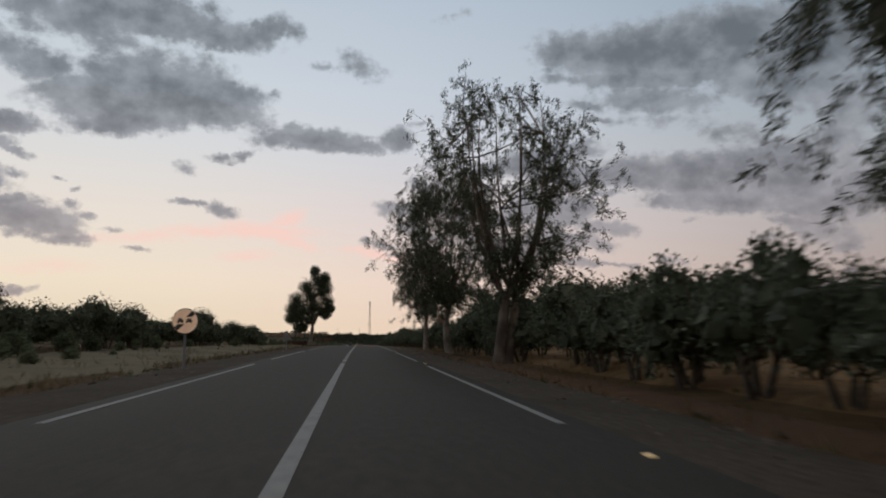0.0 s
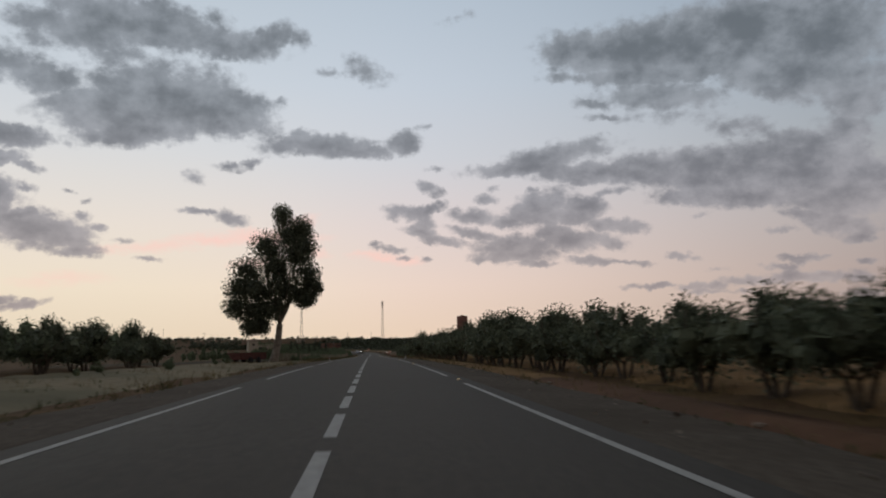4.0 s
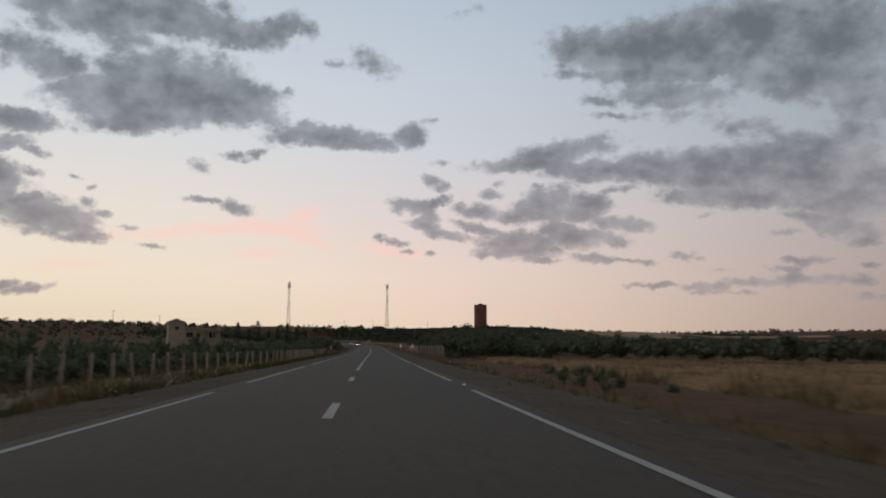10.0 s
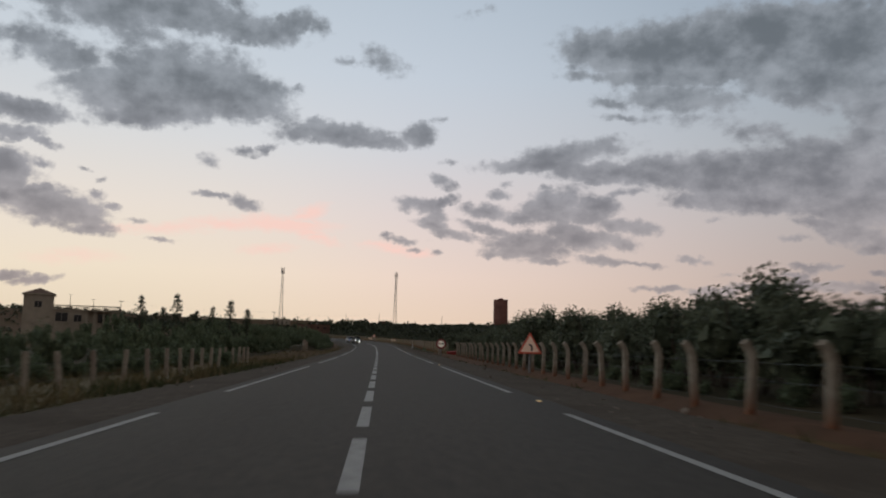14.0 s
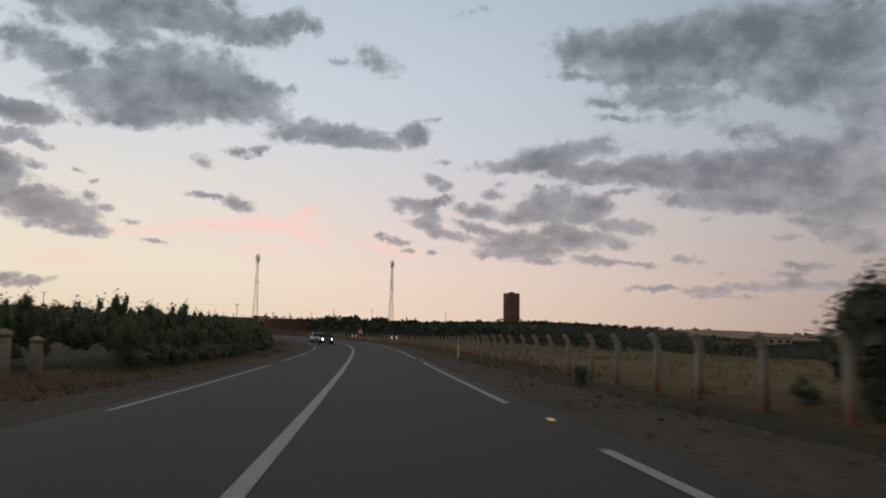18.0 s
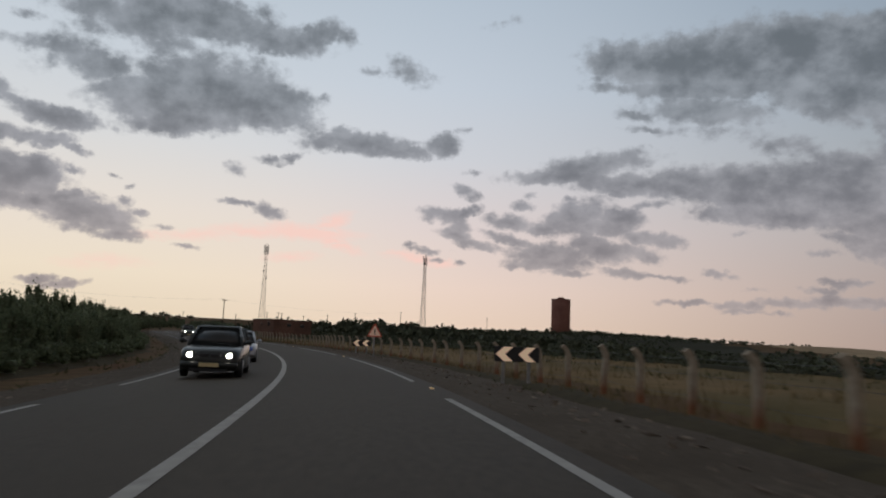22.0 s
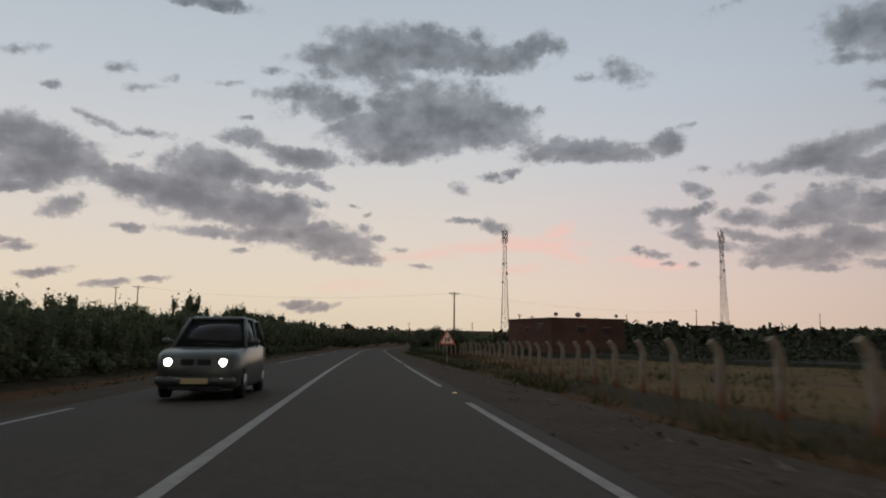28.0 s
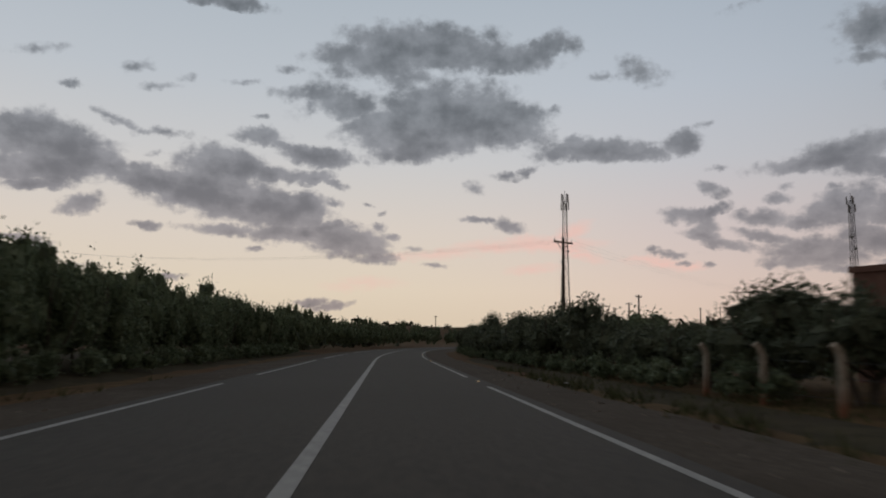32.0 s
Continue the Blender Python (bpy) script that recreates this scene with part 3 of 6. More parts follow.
def quads_mesh(name, verts, mat):
    """Loose quads from an array (n, 4, 3)."""
    n = len(verts)
    me = bpy.data.meshes.new(name)
    me.vertices.add(4 * n)
    me.vertices.foreach_set("co", np.asarray(verts, dtype=np.float32).ravel())
    me.loops.add(4 * n)
    me.loops.foreach_set("vertex_index", np.arange(4 * n, dtype=np.int32))
    me.polygons.add(n)
    me.polygons.foreach_set("loop_start", np.arange(0, 4 * n, 4, dtype=np.int32))
    me.polygons.foreach_set("loop_total", np.full(n, 4, dtype=np.int32))
    me.materials.append(mat)
    me.update(calc_edges=True)
    return me


def thing(name, data, label, category, group="", kind="", m=None):
    ob = tagged(new(name, data), label, category, group, kind)
    if m is not None:
        ob.matrix_basis = m
    return ob


def part(name, me, parent, label="", m=None, kind=""):
    if isinstance(me, Shape):
        me = me.mesh(name)
    ob = new(name, me)
    ob.parent = parent
    if m is not None:
        ob.matrix_basis = m
    if label or kind:
        tagged(ob, label=label, kind=kind)
    return ob


class Shape:
    """Gathers boxes, tubes and prisms into one mesh."""

    def __init__(self, mat, smooth=False):
        self.v, self.f, self.mat, self.smooth = [], [], mat, smooth

    def add(self, verts, faces):
        o = len(self.v)
        self.v += [tuple(v) for v in verts]
        self.f += [tuple(i + o for i in f) for f in faces]
        return self

    def box(self, x0, x1, y0, y1, z0, z1, bevel=0.0):
        b = min(bevel, (x1 - x0) / 3, (y1 - y0) / 3, (z1 - z0) / 3)
        if b <= 0:
            v = [(x, y, z) for z in (z0, z1) for x, y in ((x0, y0), (x1, y0), (x1, y1), (x0, y1))]
            return self.add(v, [(3, 2, 1, 0), (4, 5, 6, 7), (0, 1, 5, 4), (1, 2, 6, 5), (2, 3, 7, 6), (3, 0, 4, 7)])
        rings = []
        for z, i in ((z0, b), (z0 + b, 0), (z1 - b, 0), (z1, b)):
            c = b if i == 0 else b * 1.6
            rings.append([(x0 + c + (0 if i == 0 else 0), y0 + i, z), (x1 - c, y0 + i, z), (x1 - i, y0 + c, z), (x1 - i, y1 - c, z),
                          (x1 - c, y1 - i, z), (x0 + c, y1 - i, z), (x0 + i, y1 - c, z), (x0 + i, y0 + c, z)])
        return self.loft(rings)

    def loft(self, rings, caps=True):
        n = len(rings[0])
        v = [p for r in rings for p in r]
        f = [(k * n + i, k * n + (i + 1) % n, (k + 1) * n + (i + 1) % n, (k + 1) * n + i) for k in range(len(rings) - 1) for i in range(n)]
        if caps:
            f += [tuple(reversed(range(n))), tuple(range((len(rings) - 1) * n, len(rings) * n))]
        return self.add(v, f)

    def tube(self, pts, radii, n=8, caps=True):
        pts = [Vector(p) for p in pts]
        rings = []
        for i, p in enumerate(pts):
            d = (pts[min(i + 1, len(pts) - 1)] - pts[max(i - 1, 0)]).normalized()
            a = d.cross(Vector((0.13, 0.91, 0.39)))
            if a.length < 1e-3:
                a = d.cross(Vector((1, 0, 0)))
            a.normalize()
            b = d.cross(a)
            r = float(radii[i] if isinstance(radii, (list, tuple)) else radii)
            rings.append([p + r * (math.cos(2 * math.pi * k / n) * a + math.sin(2 * math.pi * k / n) * b) for k in range(n)])
        return self.loft(rings, caps)

    def prism(self, outline, y0, y1):
        """An outline in x and z, drawn through from y0 to y1."""
        return self.loft([[(x, y0, z) for x, z in outline], [(x, y1, z) for x, z in outline]])

    def mesh(self, name):
        return mesh_of(name, self.v, self.f, self.mat, self.smooth)


def smooth01(x):
    x = np.clip(x, 0, 1)
    return x * x * (3 - 2 * x)


# ---- the road's line: heading, height, half width and bank along it ----
HEAD_S = [-300, 0, 60, 200, 250, 300, 380, 410, 430, 450, 470, 490, 510, 530, 550, 570, 600, 660, 720, 800, 900]
HEAD_A = [20, 19.96, 19.63, 19.96, 19.8, 19.47, 19.86, 20.24, 20.66, 22.46, 25.94, 31.04, 35.34, 39.39, 39.88, 39.97, 39.51, 39.6, 34, 16, 0]
RISE_S = [-300, 0, 40, 80, 120, 160, 200, 240, 280, 320, 360, 400, 440, 480, 520, 560, 600, 640, 680, 740, 900]
RISE_Z = [-3, 0, 0.31, 0.48, 0.46, 0.16, -0.35, -0.86, -1.33, -1.78, -2.18, -2.425, -2.417, -2.205, -1.80, -1.347, -0.93, -0.55, -0.15, 0.5, 3.0]
HALF_S, HALF_W = [0, 80, 200, 320, 380, 440, 560, 640], [3.31, 3.25, 3.34, 3.32, 3.2, 3.5, 3.56, 3.49]
BANK_S, BANK_E = [0, 40, 120, 240, 320, 400, 480, 520, 560, 640], [-0.007, -0.015, -0.006, 0.006, 0.014, 0.03, 0.047, 0.04, 0.017, 0.0]
LINE_S = np.arange(-300, 900.01, 1.0)
LINE_H = np.radians(np.interp(LINE_S, HEAD_S, HEAD_A))
LINE_X = np.concatenate([[0], np.cumsum(-np.sin((LINE_H[1:] + LINE_H[:-1]) / 2))])
LINE_Y = np.concatenate([[0], np.cumsum(np.cos((LINE_H[1:] + LINE_H[:-1]) / 2))])
LINE_X += -0.54 - LINE_X[300]
LINE_Y += -0.19 - LINE_Y[300]
RISE = np.interp(LINE_S, RISE_S, RISE_Z)
RISE = np.convolve(np.pad(RISE, 12, "edge"), np.ones(25) / 25, "valid")


def road(s, lat=0.0, up=0.0):
    """A point by metres along the road, to its right and above it."""
    h = np.radians(np.interp(s, HEAD_S, HEAD_A))
    z = np.interp(s, LINE_S, RISE) + np.interp(s, BANK_S, BANK_E) * np.clip(lat, -6, 6)
    return Vector((float(np.interp(s, LINE_S, LINE_X) + lat * np.cos(h)), float(np.interp(s, LINE_S, LINE_Y) + lat * np.sin(h)), float(z + up)))


def heading(s):
    return float(np.interp(s, HEAD_S, HEAD_A))


AXIS = radians(24)


def land(x, y):
    """The ground's height at arrays of x and y."""
    x, y = np.asarray(x, float), np.asarray(y, float)
    shape = x.shape
    x, y = x.ravel(), y.ravel()
    cx, cy, cs = LINE_X[::4], LINE_Y[::4], LINE_S[::4]
    near = np.empty(len(x), int)
    for i in range(0, len(x), 20000):
        near[i:i + 20000] = np.argmin((x[i:i + 20000, None] - cx) ** 2 + (y[i:i + 20000, None] - cy) ** 2, 1)
    s = cs[near]
    h = np.radians(np.interp(s, HEAD_S, HEAD_A))
    dx, dy = x - cx[near], y - cy[near]
    lat, along = dx * np.cos(h) + dy * np.sin(h), -dx * np.sin(h) + dy * np.cos(h)
    s = s + np.clip(along, -4, 4)
    far = np.hypot(dx, dy)
    base = np.interp(s, LINE_S, RISE) + np.interp(s, BANK_S, BANK_E) * np.clip(lat, -6, 6)
    u, v = -x * np.sin(AXIS) + y * np.cos(AXIS), x * np.cos(AXIS) + y * np.sin(AXIS)
    hill = 8.6 * smooth01((u - 580) / 240) * (1 - 0.62 * smooth01((v - 190) / 240)) + 3.0 * np.exp(-((u - 930) ** 2 + (v - 180) ** 2) / (2 * 110.0 ** 2))
    hill += 3.5 * smooth01((-v - 60) / 300) + 3.0 * smooth01((v - 330) / 420)
    hill -= 8.0 * np.exp(-((u - 520) / 150) ** 2 - ((v - 130) / 70) ** 2)
    hill -= 7.0 * smooth01((v - 15) / 60) * (1 - smooth01((v - 290) / 220)) * smooth01((u - 590) / 190)
    hill += 1.2 * np.sin(u / 61 + 1.3 * np.sin(v / 83)) * np.sin(v / 71 + 0.8) + 9 * smooth01((np.hypot(u - 300, v) - 1200) / 1500)
    hill += 3.2 * np.exp(-((u - 745) / 60) ** 2 - ((v - 245) / 55) ** 2) + 2.6 * np.exp(-((u - 890) / 80) ** 2 - ((v - 190) / 80) ** 2)
    z = base + hill * smooth01((far - 24) / 75)
    side = np.abs(lat)
    bed = np.where(far < 40, np.where(side < 5.6, -0.45, -0.12 - 0.1 * np.exp(-((side - 8) / 1.4) ** 2)), -0.1)
    rough = 0.10 * np.sin(x * 0.9 + 2 * np.sin(y * 0.31)) * np.sin(y * 0.73 + np.sin(x * 0.43)) * smooth01((side - 6) / 6)
    return (z + bed + rough).reshape(shape)


def ground_at(s, lat):
    p = road(s, lat)
    return Vector((p.x, p.y, float(land(p.x, p.y))))


# ---- ground, road, verge and markings ----
def steps(*runs):
    out = []
    for a, b, d in runs:
        out += list(np.arange(a, b, d))
    return np.array(out + [runs[-1][1]])


gu = steps((-900, -300, 100), (-300, -60, 20), (-60, 720, 3.5), (720, 1100, 12), (1100, 4000, 145))
gv = steps((-3600, -900, 180), (-900, -200, 35), (-200, -60, 8), (-60, 70, 1.8), (70, 260, 7), (260, 900, 32), (900, 3600, 180))
GU, GV = np.meshgrid(gu, gv, indexing="ij")
GX, GY = -GU * math.sin(AXIS) + GV * math.cos(AXIS), GU * math.cos(AXIS) + GV * math.sin(AXIS)
GZ = land(GX, GY)
nv = len(gv)
cells = [(i * nv + j, i * nv + j + 1, (i + 1) * nv + j + 1, (i + 1) * nv + j) for i in range(len(gu) - 1) for j in range(nv - 1)]
me = mesh_of("ground", np.stack([GX, GY, GZ], -1).reshape(-1, 3), [tuple(reversed(c)) for c in cells], SOIL, True)
thing("ground", me, "brown soil and dry grass spreading to low hills", "ground", kind="structure")


def field(name, label, mat, s0, s1, lat0, lat1, up, seed):
    """A patch of other ground lying on the soil, with uneven edges."""
    ns, nl = max(3, int((s1 - s0) / 2.2)), max(3, int(abs(lat1 - lat0) / 1.6))
    v = []
    for i in range(ns + 1):
        for j in range(nl + 1):
            a, b = i / ns, j / nl
            e = noise.noise(Vector((i * 0.35, seed, j * 0.1)))
            s = s0 + (s1 - s0) * a + 2.5 * noise.noise(Vector((j * 0.4, seed, 3.0)))
            lat = lat0 + (lat1 - lat0) * b + e * (1.1 if j == 0 else 2.5 if j == nl else 0)
            edge = min(i, ns - i, j, nl - j) == 0
            p = ground_at(s, lat)
            v.append((p.x, p.y, p.z + (-0.12 if edge else up)))
    me = mesh_of(name, v, [(i * (nl + 1) + j, i * (nl + 1) + j + 1, (i + 1) * (nl + 1) + j + 1, (i + 1) * (nl + 1) + j) for i in range(ns) for j in range(nl)], mat, True)
    if me.polygons[0].normal.z < 0:
        me.flip_normals()
    thing(name, me, label, "field", kind="structure")


field("grove_floor", "straw-littered orange soil under the olive trees", STUBBLE, -15, 216, 8.4, 44, 0.12, 1)
field("red_bank", "red-brown earth bank below the olive trees", RED_EARTH, -15, 112, 5.7, 8.6, 0.1, 11)
field("straw_bank", "dry straw-coloured bank below the olive trees", STUBBLE, 110, 216, 6.0, 8.6, 0.1, 15)
field("cleared_earth", "bare red-brown earth cleared beside the road", RED_EARTH, 214, 290, 6.8, 11, 0.09, 2)
field("stubble_field", "dry orange stubble field before the grove", STRAW_FIELD, 217, 292, 9.6, 34, 0.24, 3)
field("meadow", "mown yellow-green meadow behind the fence", MEADOW, 388, 613, 8.4, 31, 0.11, 4)
SCRUB = material("low_scrub", (0.028, 0.029, 0.017), (0.046, 0.044, 0.025), 1.2, 0.95, 1.0, (0.040, 0.037, 0.022), 0.08)
su, sk = np.meshgrid(np.linspace(440, 670, 70), np.linspace(0, 1, 110) ** 1.3, indexing="ij")
near_v = np.interp(su, [440, 548, 607, 640], [58, 47, 20, 10])
sv = near_v + (420 - near_v) * sk
sx, sy = -su * math.sin(AXIS) + sv * math.cos(AXIS), su * math.cos(AXIS) + sv * math.sin(AXIS)
sz = land(sx, sy) + 0.3
edge = np.minimum(np.minimum((su - 440) / 30, (670 - su) / 16), np.minimum((sv - near_v) / 5, (420 - sv) / 40))
sz -= np.where(edge + 0.7 * np.sin(su * 0.31 + 1.3 * np.sin(sv * 0.17)) * np.sin(sv * 0.23 + 0.6) < 0.6, 0.9, 0.0) * (edge < 1.4)
thing("scrub_slope", mesh_of("scrub_slope", np.stack([sx, sy, sz], -1).reshape(-1, 3), [(i * 110 + j + 110, i * 110 + j + 111, i * 110 + j + 1, i * 110 + j) for i in range(69) for j in range(109)], SCRUB, True),
      "dark low scrub covering a slope", "scrub", kind="structure")
fu, fv = np.meshgrid(np.linspace(672, 775, 12), np.linspace(222, 430, 46), indexing="ij")
fx, fy = -fu * math.sin(AXIS) + fv * math.cos(AXIS), fu * math.cos(AXIS) + fv * math.sin(AXIS)
fz = land(fx, fy) + 0.35
fz[0], fz[-1], fz[:, 0], fz[:, -1] = fz[0] - 1.2, fz[-1] - 1.2, fz[:, 0] - 1.2, fz[:, -1] - 1.2
thing("far_stubble_field", mesh_of("far_stubble_field", np.stack([fx, fy, fz], -1).reshape(-1, 3), [(i * 46 + j + 46, i * 46 + j + 47, i * 46 + j + 1, i * 46 + j) for i in range(11) for j in range(45)], material("pale_far_straw", (0.42, 0.31, 0.19), (0.34, 0.25, 0.15), 0.3, 0.95, 0.5, (0.27, 0.19, 0.115), 0.03), True),
      "pale straw field on a far slope", "field", kind="structure")
hu, hv = np.meshgrid(np.linspace(664, 905, 50), np.linspace(16, 218, 44), indexing="ij")
hx_, hy_ = -hu * math.sin(AXIS) + hv * math.cos(AXIS), hu * math.cos(AXIS) + hv * math.sin(AXIS)
h_edge = np.minimum(np.minimum((hu - 664) / 16, (905 - hu) / 16), np.minimum((hv - 16) / 14, (218 - hv) / 14)) + 0.6 * np.sin(hu * 0.21 + np.sin(hv * 0.13)) * np.sin(hv * 0.19)
hz_ = land(hx_, hy_) + np.where(h_edge < 0.6, -0.9, 0.4)
thing("scrub_hill", mesh_of("scrub_hill", np.stack([hx_, hy_, hz_], -1).reshape(-1, 3), [(i * 44 + j + 44, i * 44 + j + 45, i * 44 + j + 1, i * 44 + j) for i in range(49) for j in range(43)], SCRUB, True),
      "dark low scrub covering the hill below the water tower", "scrub", kind="structure")
DRY = material("dry_verge_grass", (0.205, 0.168, 0.108), (0.270, 0.218, 0.138), 1.8, 0.95, 0.9, (0.150, 0.132, 0.082), 0.15)
field("left_grass", "dry brown grass beside the road", DRY, -15, 174, -6.6, -19, 0.1, 8)
field("fence_grass", "dry straw grass at the foot of the fence", DRY, 174, 352, -6.2, -10.5, 0.11, 9)
field("scrub_floor", "dark weedy ground among the scrub", WEEDY, 176, 412, -10, -40, 0.1, 7)
field("thicket_floor", "dark weedy ground under the thicket", WEEDY, 410, 700, -6.9, -26, 0.1, 13)
field("fence_bank", "red-brown earth at the foot of the concrete posts", RED_EARTH, 286, 384, 5.75, 8.6, 0.14, 14)
field("soil_strip", "dark brown soil between verge and fence", WEEDY, 386, 548, 5.7, 8.0, 0.1, 10)
field("weed_strip", "dark weedy ground along the verge", WEEDY, 545, 680, 6.6, 9.6, 0.12, 5)
field("grove_edge", "dark weedy soil under the fenced grove", WEEDY, 288, 386, 6.8, 30, 0.1, 6)


def strip(name, lats, ups, s0, s1, step, mat, jitter=0.0):
    """A ribbon along the road through the given offsets and heights."""
    rows, rng = [], np.random.default_rng(7)
    ss = np.arange(s0, s1 + 0.01, step)
    for s in ss:
        w = np.interp(s, HALF_S, HALF_W) - 3.3
        for k, (lat, up) in enumerate(zip(lats, ups)):
            j = (rng.random() - 0.5) * jitter if 0 < k < len(lats) - 1 or jitter < 0.2 else (rng.random() - 0.5) * jitter
            rows.append(road(s, lat + math.copysign(w, lat) + (j if abs(lat) > 3.8 else 0), up))
    n = len(lats)
    return mesh_of(name, rows, [(i * n + k, i * n + k + 1, (i + 1) * n + k + 1, (i + 1) * n + k) for i in range(len(ss) - 1) for k in range(n - 1)], mat, True)


ROAD = thing("road", strip("road", [-3.85, -3.7, -1.8, 0, 1.8, 3.7, 3.85], [-0.16, -0.012, 0.004, 0.010, 0.004, -0.012, -0.16], -250, 880, 2.0, ASPHALT, 0.06),
             "dark grey asphalt two-lane road with worn white markings", "road", kind="structure")
thing("verge_north", strip("verge", [3.55, 3.79, 4.3, 5.0, 5.8, 6.9], [-0.05, -0.014, -0.03, -0.05, -0.09, -0.42], -250, 880, 1.5, GRAVEL, 0.22),
      "pale gravel verge beside the asphalt", "verge", kind="structure")
thing("verge_south", strip("verge", [-6.9, -5.8, -5.0, -4.3, -3.79, -3.55], [-0.42, -0.09, -0.05, -0.03, -0.014, -0.05], -250, 880, 1.5, GRAVEL, 0.22),
      "pale gravel verge beside the asphalt", "verge", kind="structure")


def stripe(name, lat, width, s0, s1):
    n = max(2, int((s1 - s0) / 2.0) + 1)
    v = []
    for s in np.linspace(s0, s1, n):
        off = np.interp(s, [430, 480, 500, 530, 570, 640], [0, 0.14, 0.22, 0.22, 0.11, 0.06]) if lat == 0 else math.copysign(np.interp(s, HALF_S, HALF_W), lat)
        if lat > 0:
            off += np.interp(s, [440, 490, 640], [0, 0.06, 0.06])
        for e in (-0.5, 0.5):
            q = abs(off + e * width)
            v.append(road(s, off + e * width, np.interp(q, [0, 1.8, 3.7], [0.010, 0.004, -0.012]) + 0.006))
    return part(name, mesh_of(name, v, [(2 * i, 2 * i + 1, 2 * i + 3, 2 * i + 2) for i in range(n - 1)], PAINT), ROAD)


gap_k = np.arange(-9, 33)
gap_s = np.interp(gap_k, [-9, -1, 0, 2, 4, 7, 9, 11, 14, 17, 20, 23, 24, 33], [-199, 7.1, 31.4, 82.0, 136.1, 211.0, 263.2, 314.3, 390.0, 468.4, 541.0, 614.3, 638.7, 868])
for side in (-1, 1):
    for a, b in zip(gap_s[:-1], gap_s[1:]):
        stripe("edge_line", side * 3.3, 0.13, a + 2.7, b - 2.7)
for s in gap_s:
    p = road(s, np.interp(s, HALF_S, HALF_W) + 0.12, 0.0)
    sh = Shape(STUD).box(-0.045, 0.045, -0.05, 0.05, -0.01, 0.016, 0.006)
    part("road_stud", sh, ROAD, "small pale reflective road stud with added glow", pose(p.x, p.y, p.z, 0, 0, heading(s)))
stripe("centre_line", 0, 0.17, -240, 30.6)
s = 31.9
while s < 188:
    stripe("centre_line", 0, 0.17, s, s + 3.15)
    s += 4.42
for s in (200.1, 213.2, 226.8, 239.9):
    stripe("centre_line", 0, 0.17, s, s + 3.25)
s = 251.6
while s < 366:
    stripe("centre_line", 0, 0.17, s, s + 3.2)
    s += 4.45
stripe("centre_line", 0, 0.17, s + 0.2, 860)


# ---- plants ----
def curve_pts(a, b, bow, n=6):
    a, b, bow = Vector(a), Vector(b), Vector(bow)
    return [a.lerp(b, t) + bow * (4 * t * (1 - t)) for t in (i / (n - 1) for i in range(n))]


def leaf_quads(rng, centres, spread, count, length, width, droop):
    """Pointed leaves strewn round the cluster centres, hanging as far as droop says."""
    c = np.repeat(np.asarray(centres), count, axis=0)
    n = len(c)
    shoot = rng.normal(size=(len(centres), 3))
    shoot /= np.linalg.norm(shoot, axis=1)[:, None]
    shoot = shoot * (1 - abs(droop)) + np.array([0, 0, -1.0]) * droop
    shoot /= np.linalg.norm(shoot, axis=1)[:, None]
    shoot = np.repeat(shoot, count, axis=0)
    base = c + shoot * (rng.random(n)[:, None] * 2.4 - 0.4) * spread + rng.normal(size=(n, 3)) * spread * 0.3
    d = rng.normal(size=(n, 3))
    d /= np.linalg.norm(d, axis=1)[:, None]
    d = d * 0.75 + shoot * 0.8
    d /= np.linalg.norm(d, axis=1)[:, None]
    w = np.cross(d, rng.normal(size=(n, 3)))
    w /= np.linalg.norm(w, axis=1)[:, None] + 1e-9
    ln = length * (0.6 + 0.8 * rng.random(n))[:, None]
    wd = width * (0.6 + 0.8 * rng.random(n))[:, None]
    return np.stack([base, base + d * ln * 0.45 + w * wd, base + d * ln, base + d * ln * 0.45 - w * wd], 1)


def lobe_quads(rng, centre, radii, around=3):
    """A lumpy closed body of loose quads that fills the inside of a leaf clump."""
    g = np.linspace(-1, 1, around)
    u, v = np.meshgrid(g, g, indexing="ij")
    quads = []
    for axis in range(3):
        for sign in (-1, 1):
            p = np.stack([u, v, np.full_like(u, sign)], -1)
            p = np.roll(p, axis + 1, -1)
            quads.append(np.stack([p[:-1, :-1], p[1:, :-1], p[1:, 1:], p[:-1, 1:]], 2).reshape(-1, 4, 3))
    q = np.concatenate(quads)
    q = q / np.linalg.norm(q, axis=2)[..., None]
    k = rng.normal(size=(3, 3)) * 2.2
    lump = 1 + 0.10 * np.sin(q @ k[0] + 1.0) + 0.10 * np.sin(q @ k[1]) + 0.06 * np.sin(2.3 * (q @ k[2]))
    q = q * lump[..., None] + rng.normal(size=q.shape) * 0.10 + rng.normal(size=(len(q), 1, 3)) * 0.12
    return np.asarray(centre) + q * np.asarray(radii)


def clump_leaves(rng, centre, radii, count, leaf, droop, lift):
    """Leaves standing out of the surface of a clump."""
    n = count
    d = rng.normal(size=(n, 3))
    d[:, 2] += lift
    d /= np.linalg.norm(d, axis=1)[:, None]
    base = np.asarray(centre) + d * np.asarray(radii) * (0.58 + 0.54 * rng.random(n)[:, None] ** 1.3)
    e = d * 0.6 + rng.normal(size=(n, 3)) * 0.45 - np.array([0, 0, 1.0]) * droop
    e /= np.linalg.norm(e, axis=1)[:, None]
    w = np.cross(e, rng.normal(size=(n, 3)))
    w /= np.linalg.norm(w, axis=1)[:, None] + 1e-9
    ln = leaf[0] * (0.6 + 0.8 * rng.random(n))[:, None]
    wd = leaf[1] * (0.6 + 0.8 * rng.random(n))[:, None]
    return np.stack([base, base + e * ln * 0.45 + w * wd, base + e * ln, base + e * ln * 0.45 - w * wd], 1)


